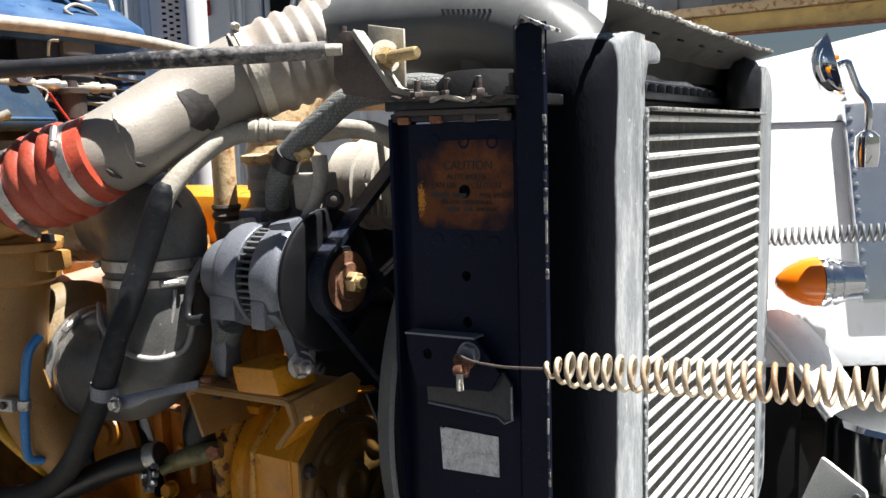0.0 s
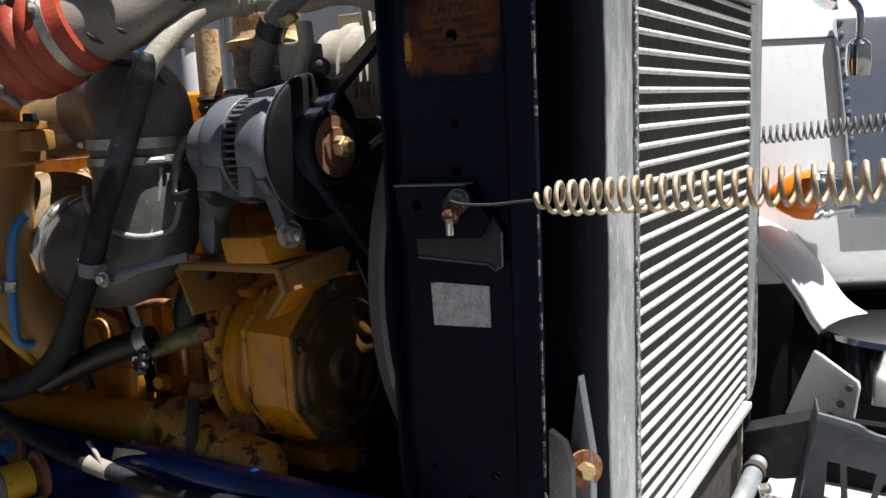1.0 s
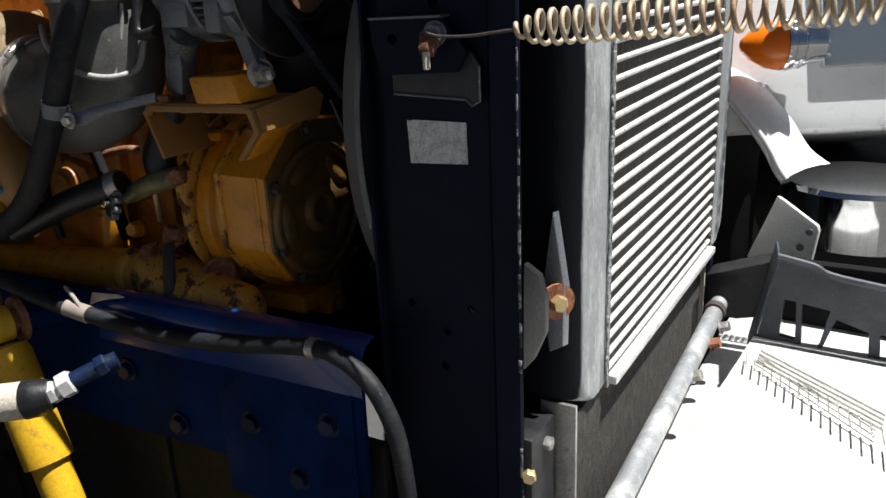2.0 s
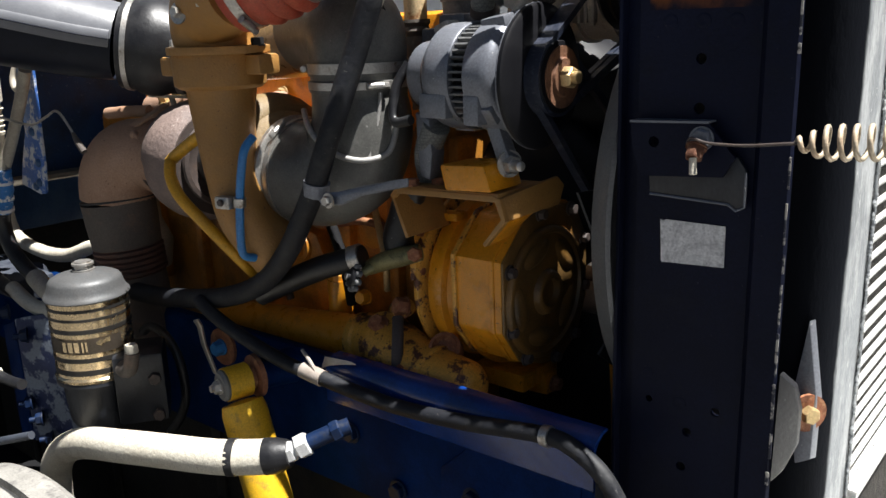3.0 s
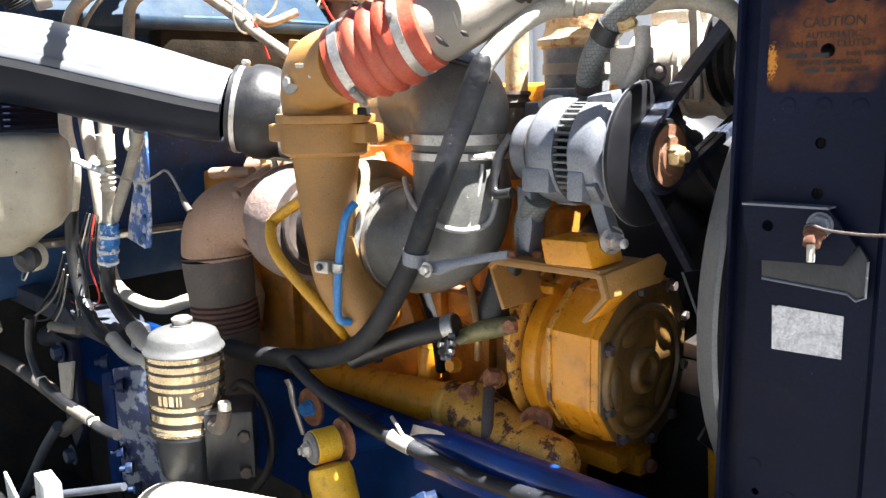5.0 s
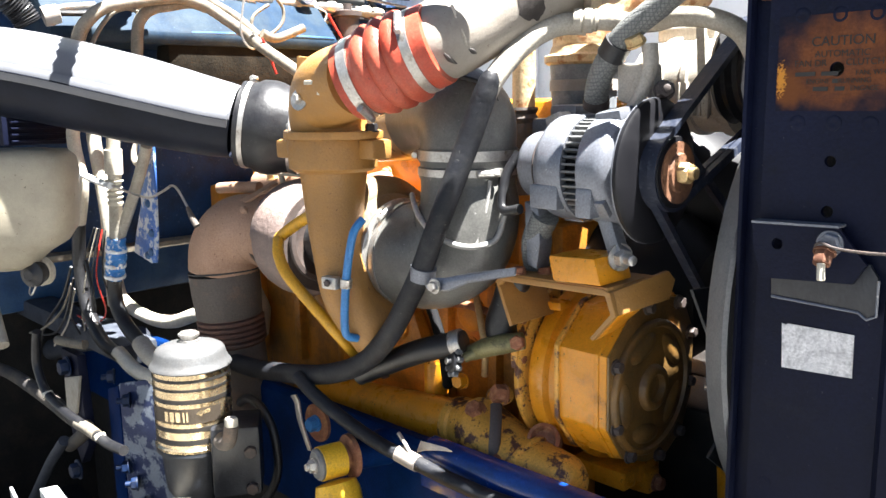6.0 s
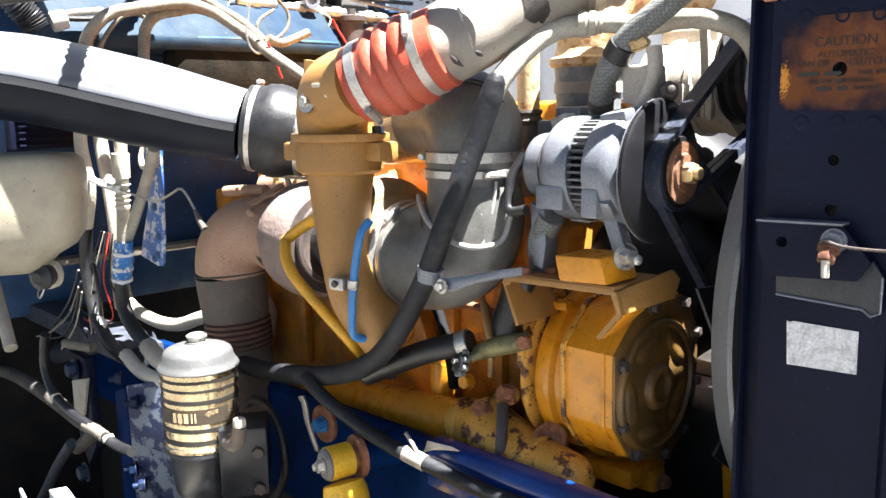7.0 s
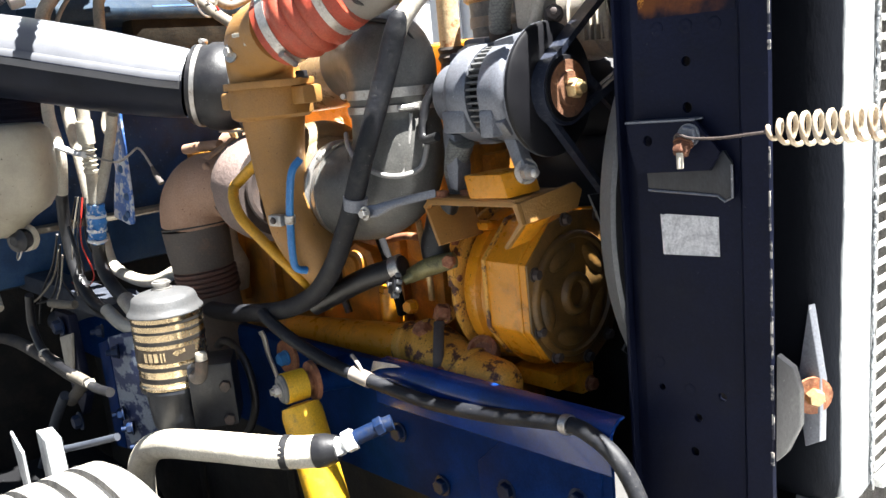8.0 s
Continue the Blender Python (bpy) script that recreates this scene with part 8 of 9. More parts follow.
hose("washer_tube", [(-2.15, 1.66, 2.022), (-2.14, 1.63, 2.040), (-2.14, 1.58, 2.050), (-2.13, 1.54, 2.030), (-2.13, 1.56, 2.018)], 0.005, "hosegrey", "thin washer tube on the cowl")

# clutter on the firewall above the duct
bx = thing("junction_box", (-2.15, 1.56, 1.83), "grey plastic junction box on the firewall", "box")
part("lid", box(B(), (-2.13, 1.555, 1.935), (0.06, 0.10, 0.06), bev=0.010), M["shroud"], bx)
part("body", box(B(), (-2.14, 1.555, 1.865), (0.05, 0.10, 0.09), bev=0.008), M["shroud"], bx)
hx = thing("heater_box", (-2.16, 1.20, 1.83), "black heater box under the cowl", "heater box")
part("case", box(B(), (-2.165, 1.14, 1.895), (0.07, 0.72, 0.13), bev=0.012), M["dark"], hx)
part("cover", box(B(), (-2.135, 1.44, 1.92), (0.05, 0.12, 0.08), bev=0.01), M["black"], hx)
part("hook", tube(B(), [(-2.10, 1.46, 1.90), (-2.09, 1.46, 1.935), (-2.09, 1.485, 1.94)], 0.004, 8, 4), M["cream"], hx)
G2 = "firewall cables"
random.seed(21)
for k in range(9):
    z = 1.80 + 0.016 * k
    pts = [(-2.10 + random.uniform(-0.02, 0.03), 0.55 + 0.20 * j, z + random.uniform(-0.022, 0.022) - 0.012 * j) for j in range(7)]
    hose("firewall_cable", pts, random.choice((0.005, 0.006, 0.008, 0.004)), random.choice(("hosegrey", "rubber", "greyhose", "rubber", "shroud")), "dusty cable slung along the firewall", "cable", 8, G2)
for k in range(4):
    y = 1.12 + 0.16 * k + random.uniform(-0.03, 0.03)
    pts = [(-2.12, y, 1.84 + random.uniform(0, 0.1)), (-2.10 + random.uniform(-0.02, 0.05), y + random.uniform(-0.05, 0.05), 1.76), (-2.13 + random.uniform(-0.03, 0.05), y + random.uniform(-0.06, 0.06), 1.68), (-2.15, y + random.uniform(-0.08, 0.08), 1.58)]
    hose("drop_cable", pts, random.choice((0.004, 0.006, 0.007, 0.008)), random.choice(("hosegrey", "greyhose", "rubber", "shroud")), "dusty cable hanging down the firewall", "cable", 8, G2)
for k in range(3):
    y = 0.95 + 0.21 * k
    pts = [(-2.07, y + (0.05 + 0.02 * math.sin(3 * a + k)) * math.cos(a), 1.80 + (0.035 + 0.02 * math.cos(2 * a + k)) * math.sin(a)) for a in (2 * math.pi * j / 7 + k for j in range(8))]
    hose("looped_wire", pts, 0.003, random.choice(("steel", "black", "cream", "hosegrey")), "thin wire coiled on the firewall", "wire", 6, G2)
hose("harness", [(-1.920, 0.684, 1.655), (-1.910, 0.686, 1.703), (-1.900, 0.705, 1.736), (-1.900, 0.741, 1.762), (-1.890, 0.798, 1.775), (-1.880, 0.885, 1.789), (-1.870, 0.946, 1.777), (-1.850, 0.988, 1.748), (-1.820, 1.024, 1.713), (-1.780, 1.043, 1.680), (-1.730, 1.061, 1.648), (-1.680, 1.083, 1.612)], 0.0125, "harness", "thick dusty taped wiring harness arching over the duct", "cable", 12, G2)
hose("harness", [(-1.900, 0.802, 1.770), (-1.900, 0.872, 1.796), (-1.890, 0.939, 1.803), (-1.870, 0.976, 1.780), (-1.850, 1.014, 1.754), (-1.820, 1.050, 1.712)], 0.0105, "harness", "second dusty harness strapped to the first", "cable", 12, G2)
hose("harness", [(-1.930, 0.813, 1.629), (-1.930, 0.820, 1.711), (-1.920, 0.825, 1.744), (-1.910, 0.847, 1.766), (-1.900, 0.885, 1.775), (-1.885, 0.925, 1.782), (-1.870, 0.956, 1.772)], 0.0125, "harness", "dusty cream conduit dropping behind the duct", "cable", 12, G2)
hose("harness", [(-1.950, 0.694, 1.657), (-1.950, 0.707, 1.707), (-1.950, 0.726, 1.737), (-1.950, 0.754, 1.761), (-1.950, 0.799, 1.777), (-1.950, 0.854, 1.783)], 0.012, "harness", "grey-brown hose looping behind the duct", "cable", 12, G2)
hose("thin_line", [(-1.940, 0.715, 1.657), (-1.940, 0.732, 1.703), (-1.940, 0.756, 1.738), (-1.940, 0.780, 1.760), (-1.940, 0.812, 1.768), (-1.940, 0.829, 1.761)], 0.005, "harness", "thin pale line looping behind the duct", "cable", 8, G2)
hose("thin_line", [(-1.880, 1.133, 1.814), (-1.880, 1.160, 1.784), (-1.880, 1.152, 1.746), (-1.880, 1.106, 1.718), (-1.880, 1.074, 1.737), (-1.880, 1.081, 1.765), (-1.880, 1.121, 1.790)], 0.004, "harness", "ribbed grey wire coiled by the harness", "cable", 8, G2)
hose("thin_line", [(-1.800, 1.048, 1.717), (-1.800, 1.080, 1.707), (-1.800, 1.118, 1.718), (-1.800, 1.159, 1.734)], 0.010, "harness", "pale corrugated line behind the elbow", "cable", 10, G2)
hose("thin_line", [(-1.800, 1.009, 1.801), (-1.800, 1.001, 1.762), (-1.800, 0.994, 1.723), (-1.800, 1.005, 1.693), (-1.800, 1.025, 1.683), (-1.800, 1.036, 1.699), (-1.800, 1.022, 1.720)], 0.0025, "steel", "thin wire looped by the harness", "wire", 6, G2)
hose("thin_line", [(-1.780, 1.034, 1.704), (-1.780, 1.051, 1.672), (-1.780, 1.060, 1.645), (-1.780, 1.067, 1.628)], 0.0028, "red", "thin red wire beside the harness", "wire", 6, G2)
hose("thin_line", [(-1.970, 0.657, 1.754), (-1.970, 0.682, 1.763), (-1.970, 0.715, 1.768), (-1.970, 0.750, 1.773)], 0.008, "steel", "ribbed pale metal conduit on the shelf", "cable", 10, G2)
hose("thin_line", [(-1.960, 0.657, 1.752), (-1.960, 0.689, 1.752), (-1.960, 0.732, 1.756), (-1.960, 0.768, 1.773), (-1.960, 0.832, 1.795), (-1.960, 0.880, 1.807)], 0.006, "rubber", "black cable by the conduit clamp", "cable", 8, G2)
solid("conduit_clamp", lathe(B(), (-1.960, 0.640, 1.742), (0.2, 0.9, 0.25), [(0, 0.012), (0, 0.020), (0.012, 0.021), (0.030, 0.019), (0.032, 0.012)], 20), M["greyhose"], "pale pipe clamp gathering the cables", "clamp")
# the arch above the conduit's lower end is added, unseen, to shade the duct
bm = tube(B(), [(-2.09, 0.900, 1.990), (-1.95, 0.860, 2.000), (-1.82, 0.730, 1.985), (-1.70, 0.662, 1.975), (-1.60, 0.612, 1.965), (-1.50, 0.555, 1.960), (-1.45, 0.460, 1.955), (-1.56, 0.380, 1.950), (-1.78, 0.370, 1.935), (-1.93, 0.450, 1.875), (-1.970, 0.557, 1.806), (-1.970, 0.580, 1.773), (-1.970, 0.601, 1.751), (-1.970, 0.615, 1.728)], [0.017] * 8 + [0.020, 0.022, 0.025, 0.026, 0.026, 0.026], 16, 20, True, 1, 0, 0.0025, 70)
solid("corrugated_conduit", bm, M["rubber"], "black corrugated conduit with an added unseen arch shading the duct", "conduit")
bm = tube(B(), [(-2.03, 0.80, 1.775), (-2.03, 0.90, 1.79)], 0.010, 12, 22, True, 1, 0, 0.0015, 12)
solid("corrugated_conduit", bm, M["steel"], "pale ribbed metal conduit on the firewall", "conduit")
hose("red_cable", [(-2.05, 1.42, 1.80), (-2.05, 1.44, 1.77), (-2.04, 1.47, 1.72)], 0.004, "red", "thin red battery cable", "cable", 8, G2)
fp = thing("pressure_fitting_row", (-2.08, 1.3, 1.78), "row of grimy pressure fittings on the firewall", "fitting")
for k, y in enumerate((1.20, 1.34, 1.46, 1.58)):
    bm = lathe(B(), (-2.08, y - 0.06, 1.83 - 0.004 * k), Y, [(0, 0.010), (0.02, 0.014), (0.04, 0.014), (0.045, 0.018), (0.065, 0.018), (0.07, 0.012), (0.10, 0.015), (0.12, 0.011)], 14)
    part("fitting", bm, M["hosegrey"] if k % 2 else M["steel"], fp)
part("round_gauge", lathe(B(), (-2.06, 1.35, 1.845), X, [(0, 0.02), (0, 0.024), (0.02, 0.024), (0.02, 0.015), (0.012, 0.014), (0.012, 0)], 24), M["alu"], fp)
part("solenoid", lathe(B(), (-2.07, 1.50, 1.735), Z, [(0, 0.034), (0.06, 0.034), (0.065, 0.042), (0.078, 0.042), (0.083, 0.014), (0.10, 0.014), (0.10, 0)], 24), M["bracket"], fp, "sooty solenoid")
bg = thing("firewall_vent", (-2.18, 0.70, 1.44), "dark louvred vent on the blue firewall", "vent")
part("backing", box(B(), (-2.17, 0.68, 1.55), (0.03, 0.16, 0.14), bev=0.004), M["navy"], bg)
for k in range(9):
    part("louvre", box(B(), (-2.148, 0.68, 1.49 + 0.014 * k), (0.012, 0.13, 0.004), bev=0.001), M["navy"], bg)

# bright air cleaner and stacks on the far side
def canister(x, y, r, z0, z1, guard=False):
    th = thing("chrome_stack", (x, y, z0), "bright metal upright canister with a slotted guard" if guard else "bright metal upright stack by the far door", "exhaust stack", "bright stacks")
    part("cylinder", lathe(B(), (x, y, z0), Z, [(0, r * 0.8), (0.02, r), (z1 - z0 - 0.03, r), (z1 - z0, r * 0.7), (z1 - z0, 0)], 40), M["stack"], th)
    for z in (1.45, 1.8):
        part("strap", lathe(B(), (x, y, z), Z, [(-0.02, r), (-0.02, r + 0.004), (0.02, r + 0.004), (0.02, r)], 40), M["alu"], th)
    if guard:
        for j in (-1, 0, 1):
            a = -0.62 + 0.24 * j
            for k in range(26):
                z = 1.95 + 0.022 * k + 0.011 * (j % 2)
                bm = box(B(), (x + math.cos(a) * r, y + math.sin(a) * r, z), (0.006, 0.014, 0.008), (0, 0, math.degrees(a)), 0.001)
                part("guard_slot", bm, M["dark"], th)
    return th


canister(-2.80, 2.30, 0.072, 0.0, 3.2)
canister(-2.615, 2.30, 0.098, 0.0, 3.0, True)
canister(-2.452, 2.28, 0.046, 0.0, 3.4)
solid("grab_handle", tube(B(), [(-2.76, 2.22, 2.30), (-2.74, 2.19, 2.28), (-2.745, 2.19, 2.12), (-2.765, 2.22, 2.09)], 0.012, 10, 4), M["chrome"], "polished chrome grab handle by the far door", "handle")

# ---- neighbour trucks and yard ----
def parked_cab(x, y, label):
    th = thing("parked_truck", (x, y, 0.0), label, "truck", "parked trucks")
    part("cab_body", box(B(), (x + 0.30, y + 0.3, 2.2), (3.2, 0.6, 2.2), bev=0.08), M["white"], th)
    for wx, wz, ww, wh, mat in ((-0.18, 2.62, 0.22, 0.70, "dark"), (0.95, 2.87, 0.82, 0.66, "skyglass"), (-0.33, 2.62, 0.05, 0.9, "cab")):
        w = part("window", box(B(), (x + wx, y - 0.004, wz), (ww, 0.03, wh), bev=0.014), M[mat], th)
        c = [(x + wx - ww / 2, y - 0.02, wz - wh / 2), (x + wx + ww / 2, y - 0.02, wz - wh / 2), (x + wx + ww / 2, y - 0.02, wz + wh / 2), (x + wx - ww / 2, y - 0.02, wz + wh / 2)]
        part("window_rim", tube(B(), c + c[:1], 0.014, 8, 1), M["plate"], w)
    for dx in (-1.05, -0.62, -0.52, 0.02, 0.45):
        part("pillar_strip", box(B(), (x + dx, y - 0.03, 2.3), (0.03, 0.04, 1.9), bev=0.01), M["stack"], th)
    part("grab_bar", tube(B(), [(x - 0.10, y - 0.06, 2.3), (x - 0.02, y - 0.08, 2.55), (x + 0.06, y - 0.06, 2.95)], 0.016, 8, 3), M["stack"], th)
    part("red_reflector", box(B(), (x - 0.86, y - 0.02, 2.58), (0.05, 0.03, 0.10), bev=0.006), M["red"], th)
    for k in range(4):
        part("roof_lamp", box(B(), (x + 1.50 + 0.09 * k, y - 0.01, 2.53 - 0.006 * k), (0.06, 0.06, 0.026), bev=0.011), M["amber"], th)
    part("chassis", box(B(), (x - 0.4, y + 1.0, 0.85), (3.0, 1.0, 0.5), bev=0.05), M["oily"], th)
    for dx in (-1.4, 0.6):
        bm = lathe(B(), (x + dx, y + 0.2, 0.5), Y, [(0, 0.2), (0, 0.48), (0.03, 0.5), (0.27, 0.5), (0.3, 0.48), (0.3, 0.2)], 40)
        part("wheel", bm, M["rubber"], th)
    return th


parked_cab(-3.6, 4.2, "white and chrome parked truck cab beyond the engine")

# white truck beside the radiator
def lean(bm):
    """Hood sides slope inwards towards their top."""
    bmesh.ops.rotate(bm, verts=bm.verts, cent=(0, 2.5, 1.28), matrix=Matrix.Rotation(radians(-15), 3, "X"))
    return bm


wt = thing("white_truck", (0.2, 2.6, 0.0), "white parked truck with aluminium side panel and fender lamp", "truck")
part("hood_side", lean(box(B(), (-0.10, 3.15, 1.46), (0.90, 1.25, 0.86), bev=0.05)), M["white"], wt)
place = Matrix.Translation((-0.485, 2.5, 0)) @ Matrix.Rotation(radians(32), 4, "Z") @ Matrix.Translation((0.45, -2.5, 0))


def put(bm):
    """From the yard's places into the truck's own."""
    bmesh.ops.transform(bm, matrix=place.inverted(), verts=bm.verts)
    return bm


edge = [Vector(p) for p in ((-0.60, 2.40, 1.185), (-0.52, 2.40, 1.150), (-0.45, 2.40, 1.078), (-0.40, 2.40, 1.012), (-0.368, 2.40, 0.955), (-0.345, 2.40, 0.925))]
back = [Vector(p) for p in ((-0.61, 2.53, 1.265), (-0.53, 2.53, 1.228), (-0.435, 2.53, 1.165), (-0.355, 2.53, 1.080), (-0.295, 2.53, 0.995), (-0.24, 2.53, 0.955))]
bm = B()
ea, ba = curve_points(edge, 5)[0], curve_points(back, 5)[0]
rows = [[bm.verts.new(p + Y * 0.10 - Z * 0.004) for p in ea], [bm.verts.new(p + Y * 0.012 - Z * 0.010) for p in ea]] + [[bm.verts.new(p.lerp(q, f) + Vector((0, -0.030, 0.018)) * math.sin(math.pi * f)) for p, q in zip(ea, ba)] for f in (0.0, 0.06, 0.25, 0.5, 0.75, 1.0)]
for a, b in zip(rows, rows[1:]):
    for k in range(len(a) - 1):
        bm.faces.new((a[k], a[k + 1], b[k + 1], b[k]))
part("fender", put(bm), M["white"], wt, "white flared wheel arch", 50)
part("fender_lip", put(tube(B(), [p + Vector((0.012, 0.0, 0.010)) for p in edge], 0.008, 10, 5)), M["white"], wt)
# solid box; the shade inside the wheel well is painted near-black
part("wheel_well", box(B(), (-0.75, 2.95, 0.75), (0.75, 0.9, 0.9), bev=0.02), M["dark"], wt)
part("bumper", put(lathe(B(), (-0.165, 2.62, 0.735), Z, [(0, 0), (0, 0.20), (0.006, 0.212), (0.155, 0.212), (0.168, 0.20), (0.175, 0)], 56)), M["chrome"], wt, "rounded chrome bumper end")
ap = part("side_panel", lean(box(B(), (-0.065, 2.505, 1.48), (0.34, 0.03, 0.56), bev=0.01)), surf("polished aluminium sheet", (0.66, 0.68, 0.70), 0.22, metal=0.9, var=0.06, scale=3, rvar=0.1, bump=0.04, bscale=8), wt, "riveted polished aluminium panel")
for k in range(15):
    part("rivet", lean(lathe(B(), (-0.222, 2.489, 1.23 + 0.037 * k), -Y, [(0, 0.007), (0.003, 0.006), (0.005, 0)], 12)), M["alu"], ap)
lamp = part("lamp_housing", lathe(B(), (-0.388, 2.42, 1.276), (1, 0.05, -0.02), [(0, 0), (0, 0.067), (0.008, 0.068), (0.011, 0.062), (0.019, 0.062), (0.022, 0.067), (0.034, 0.067), (0.037, 0.060), (0.048, 0.060), (0.050, 0.064), (0.075, 0.055), (0.11, 0.050), (0.11, 0)], 36), M["chrome"], wt, "ribbed chrome lamp housing")
bm = lathe(B(), (-0.390, 2.42, 1.276), (-1, -0.05, 0.02), [(0, 0.066), (0.03, 0.060), (0.07, 0.040), (0.098, 0.016), (0.104, 0)], 32)
part("amber_lens", bm, M["amber"], lamp, "orange cone lens", 60)
mr = part("mirror_head", put(lathe(B(), (-0.356, 2.42, 1.822), (0.94, 0.10, 0.28), [(-0.050, 0), (-0.044, 0.04), (-0.022, 0.074), (0, 0.086), (0.010, 0.088), (0.013, 0.082), (0.013, 0)], 36)), M["chrome"], wt, "round chrome mirror")
part("mirror_arm", put(tube(B(), [(-0.355, 2.42, 1.825), (-0.325, 2.42, 1.835), (-0.318, 2.42, 1.825), (-0.298, 2.43, 1.77), (-0.274, 2.43, 1.73), (-0.274, 2.43, 1.655)], 0.009, 10, 4)), M["chrome"], mr)
part("horn_light", put(lathe(B(), (-0.274, 2.43, 1.578), Z, [(0, 0.026), (0.03, 0.030), (0.075, 0.028), (0.085, 0.018), (0.09, 0.008), (0.09, 0)], 24)), M["chrome"], wt, "chrome marker can")
part("clearance_lamp", lean(box(B(), (-0.24, 2.522, 1.90), (0.032, 0.02, 0.014), bev=0.005)), M["amber"], wt, "small amber marker lamp")
part("roof_seam", lean(box(B(), (-0.38, 2.522, 1.715), (0.32, 0.006, 0.004), bev=0.001)), M["alu"], wt)
bm = box(B(), (0.15, 3.25, 1.80), (1.40, 1.35, 0.34), bev=0.04)
bmesh.ops.rotate(bm, verts=bm.verts, cent=(-0.25, 3.25, 1.97), matrix=Matrix.Rotation(radians(-12.2), 3, "Y"))
part("upper_body", lean(bm), M["white"], wt, "white body rising towards its cab")
bm = B()
lathe(bm, (-0.70, 2.70, 0.5), Y, [(0, 0.2), (0, 0.46), (0.03, 0.49), (0.25, 0.49), (0.28, 0.2)], 40)
part("wheel", bm, M["rubber"], wt)
part("chassis", box(B(), (0.3, 3.2, 0.55), (1.2, 1.0, 0.5), bev=0.03), M["oily"], wt)

wt.matrix_world = Matrix.Translation((0.026, 0, -0.026)) @ place @ Matrix.Translation(wt.location)

# trailer behind: grey siding on a rusty yellow beam
tr = thing("trailer", (-1.5, 6.2, 0.0), "weathered grey trailer on a rusty yellow beam", "trailer")
part("siding", box(B(), (-1.5, 6.9, 3.86), (9.0, 1.2, 2.72), bev=0.02), M["wall"], tr)
for k in range(36):
    part("siding_rib", box(B(), (-5.9 + 0.25 * k, 6.285, 3.86), (0.03, 0.03, 2.7), bev=0.006), M["wall"], tr)
part("beam", box(B(), (-1.5, 6.15, 2.37), (9.0, 0.16, 0.125), bev=0.012), M["beam"], tr, "ochre painted beam")
part("beam_lip", box(B(), (-1.5, 6.07, 2.466), (9.0, 0.10, 0.062), bev=0.006), M["rust_yellow"], tr, "rust-streaked pale top flange")
part("beam_foot", box(B(), (-1.5, 6.06, 2.300), (9.0, 0.10, 0.018), bev=0.004), M["rust"], tr, "rusty bottom flange")
part("rust_patch", box(B(), (-0.30, 6.018, 2.468), (0.62, 0.006, 0.058), bev=0.002), M["rust"], tr)
part("hanging_plate", prism(B(), [(-1.36, 5.98, 2.82), (-1.12, 5.98, 2.535), (-1.054, 5.98, 2.49), (-0.969, 5.98, 2.54), (-0.89, 5.98, 2.80)], (0, 0.02, 0), 0.004), M["shroud"], tr, "bent grey plate hanging from the siding")
for x in (-5.0, 2.0):
    part("leg", box(B(), (x, 6.4, 1.15), (0.3, 0.4, 2.3), bev=0.03), M["beam"], tr)

# ---- tilted hood and bumper in front of the radiator ----
hd = thing("tilted_hood", (0.2, 1.5, 0.35), "bare fibreglass inside of the tilted-forward hood", "hood")
part("inner_face", prism(B(), [(-0.30, 1.02, 0.74), (-0.235, 1.72, 0.80), (0.5, 1.72, 0.78), (0.5, 0.75, 0.72), (-0.22, 0.75, 0.72)], (0, 0, -0.012), 0.003), M["fibre"], hd, "bare white fibreglass panel")
bm = B()
for k in range(16):
    box(bm, (-0.235 + 0.016 * k, 1.50 - 0.012 * k, 0.795), (0.002, 0.05, 0.004), (0, 0, 8), 0)
for j in range(4):
    box(bm, (-0.115, 1.435 + 0.016 * j - 0.01, 0.795), (0.26, 0.002, 0.004), (0, 0, -37), 0)
part("grille_mesh", bm, M["steel"], hd, "strip of wire mesh")
bm = prism(B(), [(-0.247, 1.80, 1.019), (-0.235, 1.80, 1.012), (-0.169, 1.80, 0.966), (-0.166, 1.80, 0.955), (-0.175, 1.80, 0.880), (-0.225, 1.80, 0.860), (-0.296, 1.80, 0.885)], (0.004, 0.008, 0), 0.002)
part("torn_flap", bm, M["fibre"], hd, "torn fibreglass flap with rivets")
for x, z in ((-0.182, 0.952), (-0.196, 0.918), (-0.214, 0.892), (-0.192, 0.886)):
    part("rivet", lathe(B(), (x, 1.800, z), -Y, [(0, 0.008), (0.003, 0.007), (0.005, 0)], 10), M["shroud"], hd)
hl = thing("lamp_frame", (-0.1, 1.6, 0.75), "dark blue moulded headlamp frame with openings", "frame")
loops = [[(-0.209, 0.951), (-0.150, 0.940), (-0.103, 0.924), (0.15, 0.90), (0.15, 0.66), (-0.075, 0.690), (-0.247, 0.746)],
         [(-0.196, 0.872), (-0.175, 0.871), (-0.171, 0.796), (-0.200, 0.801)],
         [(-0.166, 0.869), (-0.117, 0.863), (-0.130, 0.794), (-0.140, 0.772), (-0.160, 0.778)],
         [(-0.106, 0.848), (-0.052, 0.832), (-0.045, 0.748), (-0.126, 0.784)],
         [(-0.034, 0.832), (0.030, 0.820), (0.030, 0.735), (-0.026, 0.742)]]
bm = B()
es = []
for loop in loops:
    vs = [bm.verts.new((u, 1.62 + 0.04 * (v - 0.8), v)) for u, v in loop]
    es += [bm.edges.new((vs[i], vs[(i + 1) % len(vs)])) for i in range(len(vs))]
fs = [g for g in bmesh.ops.triangle_fill(bm, edges=es, use_beauty=True)["geom"] if isinstance(g, bmesh.types.BMFace)]
ext = bmesh.ops.extrude_face_region(bm, geom=fs, use_keep_orig=True)
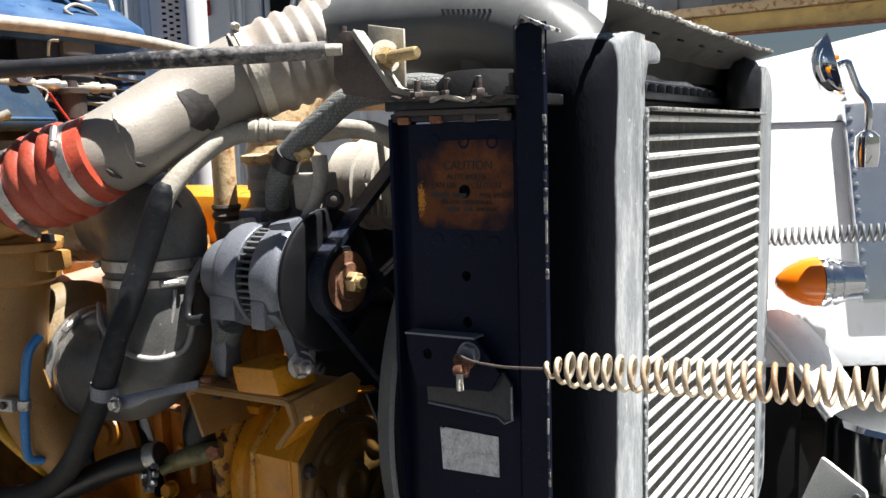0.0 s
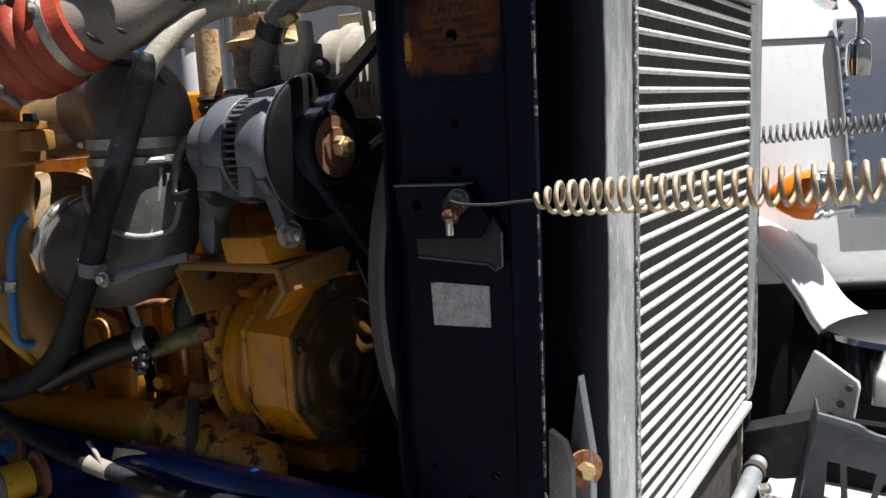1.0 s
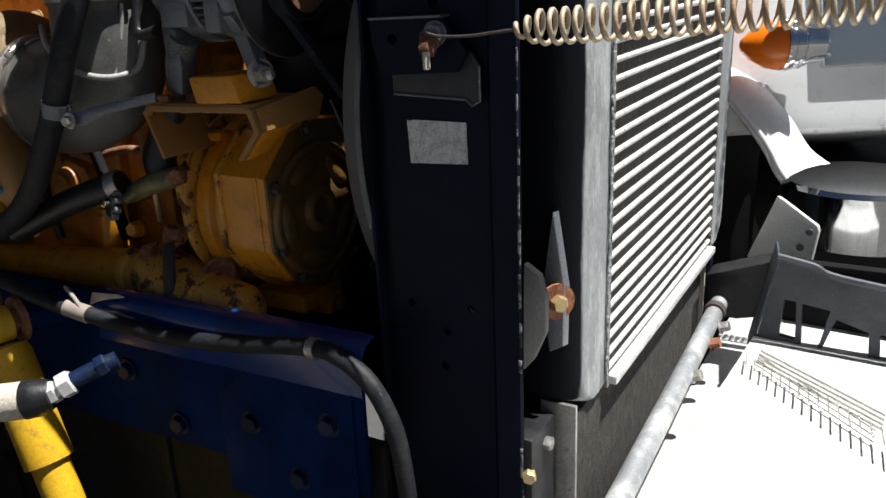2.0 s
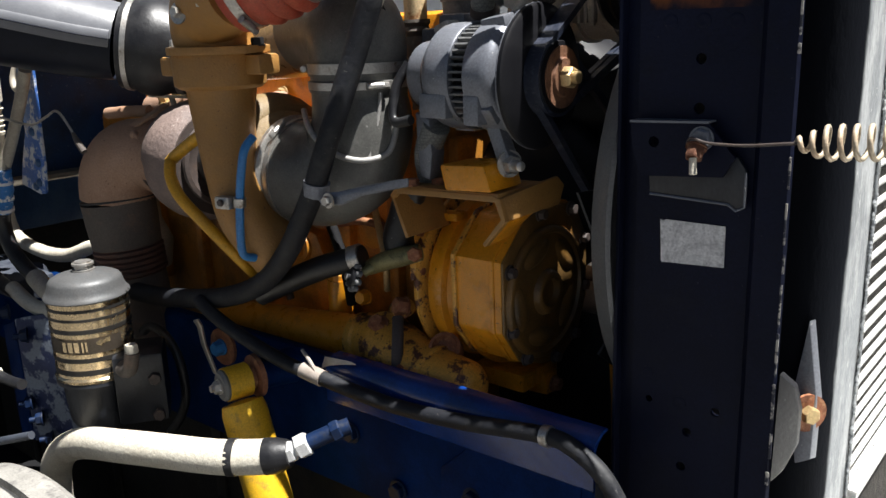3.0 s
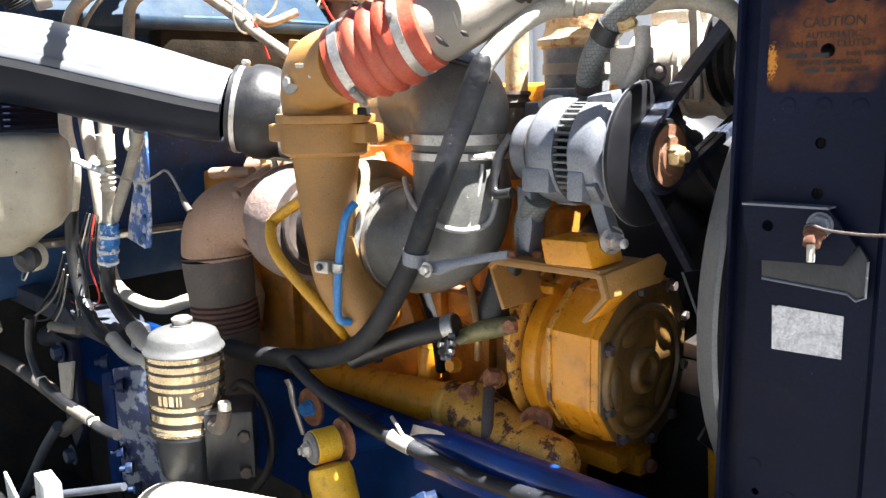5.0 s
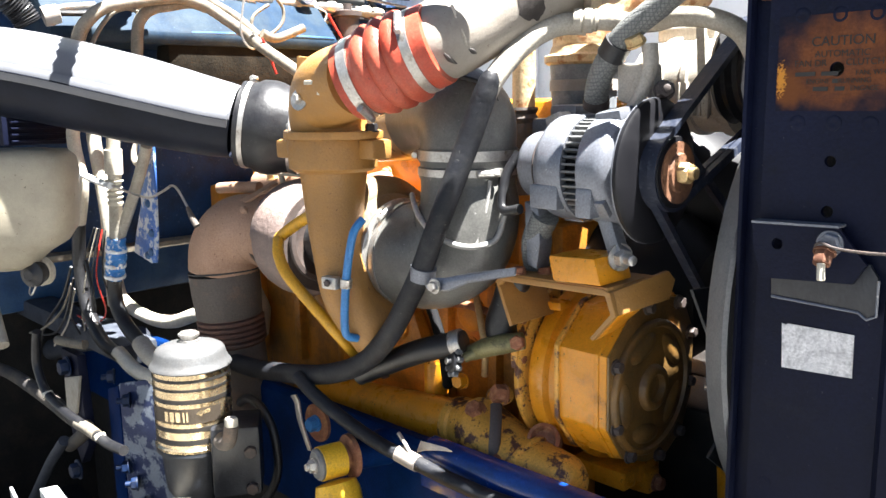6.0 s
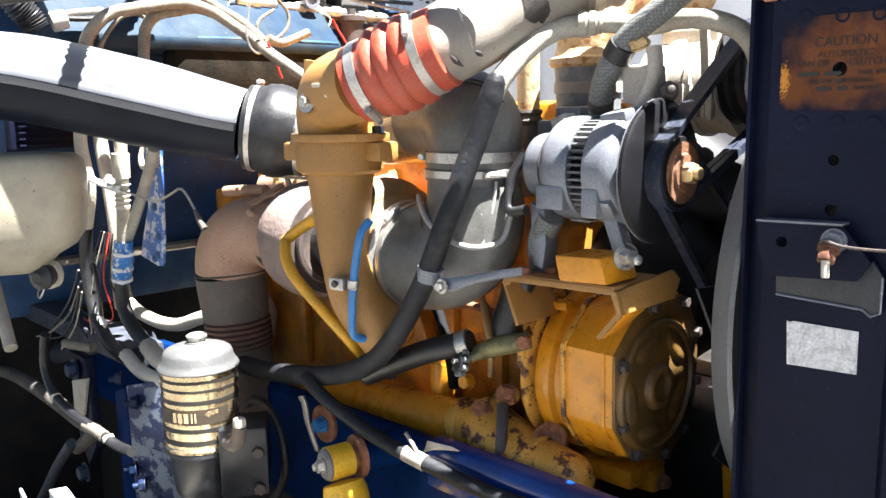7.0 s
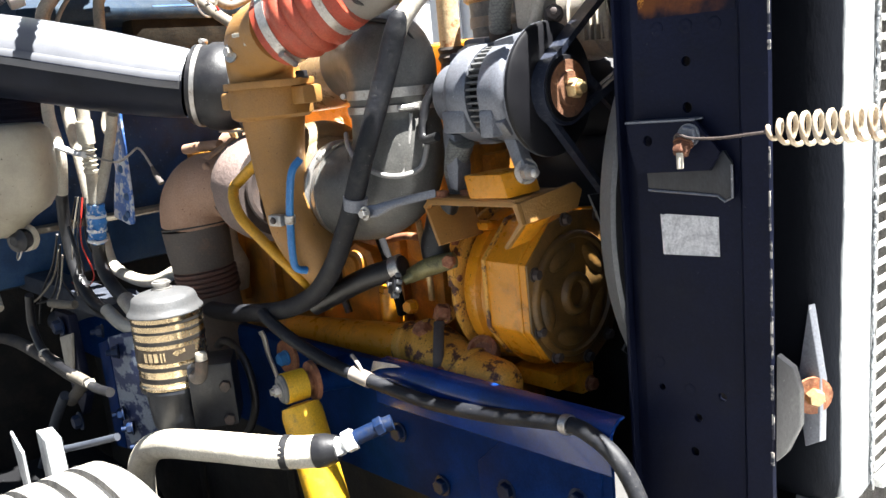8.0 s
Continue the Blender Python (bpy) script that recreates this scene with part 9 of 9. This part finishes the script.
bmesh.ops.translate(bm, verts=[g for g in ext["geom"] if isinstance(g, bmesh.types.BMVert)], vec=(0, 0.014, 0))
PLASTIC = surf("dusty blue-black plastic", (0.030, 0.036, 0.052), 0.55, var=0.3, scale=7, stain=(0.10, 0.11, 0.125), amount=0.40, sscale=8, edge=0.22, bump=0.1, speck=(0.20, 0.20, 0.20), many=0.32)
part("pierced_panel", bm, PLASTIC, hl, "dusty blue-black panel with openings")
part("side_return", prism(B(), [(-0.209, 1.625, 0.951), (-0.247, 1.618, 0.746), (-0.262, 1.70, 0.752), (-0.226, 1.71, 0.955)], (-0.004, 0, 0), 0.001), PLASTIC, hl)
part("upper_rim", tube(B(), [(-0.212, 1.618, 0.955), (-0.150, 1.618, 0.944), (-0.103, 1.617, 0.928), (0.14, 1.616, 0.905)], 0.007, 8, 4), PLASTIC, hl)
part("lower_shell", box(B(), (-0.06, 1.585, 0.745), (0.36, 0.06, 0.02), (0, 10, 0), 0.008), PLASTIC, hl)
# near-black sheet gives the lamp openings their shade
part("backing", box(B(), (-0.04, 1.72, 0.82), (0.36, 0.03, 0.2), bev=0.01), M["dark"], hl)
part("arm", prism(B(), [(-0.355, 1.70, 0.872), (-0.30, 1.70, 0.892), (-0.235, 1.70, 0.915), (-0.230, 1.70, 0.800), (-0.29, 1.70, 0.785), (-0.345, 1.70, 0.783)], (0, 0.07, 0), 0.008), M["black"], hl, "black moulded arm")
bar_ = thing("tube_bar", (-0.30, 1.4, 0.74), "scuffed bright tubular bar across the front", "bar")
part("tube", tube(B(), [(-0.325, 1.70, 0.815), (-0.315, 1.40, 0.81), (-0.305, 1.0, 0.80), (-0.30, 0.8, 0.79)], 0.017, 20, 4), M["alu_tank"], bar_)
part("collar", lathe(B(), (-0.324, 1.66, 0.815), (0.03, -1, 0), [(0, 0.017), (0, 0.021), (0.02, 0.021), (0.02, 0.017)], 20), M["bracket"], bar_)
for y, mat in ((1.60, "steel"), (1.52, "rustbolt"), (1.38, "steel")):
    part("bolt", bolt(B(), (-0.302, y, 0.806), (1, 0, 0.4), 0.018, 0.018, 0.013), M[mat], bar_)
bu = thing("bumper_channel", (-0.10, 1.35, 0.0), "pale aluminium bumper below the hood", "bumper")
part("face", box(B(), (-0.10, 1.35, 0.60), (0.50, 1.5, 0.18), bev=0.02), M["plate"], bu)
part("lower_lip", box(B(), (-0.10, 1.35, 0.48), (0.44, 1.46, 0.05), bev=0.01), M["plate"], bu)
for y in (0.8, 1.9):
    part("mount_leg", box(B(), (-0.25, y, 0.23), (0.12, 0.10, 0.46), bev=0.01), M["oily"], bu)
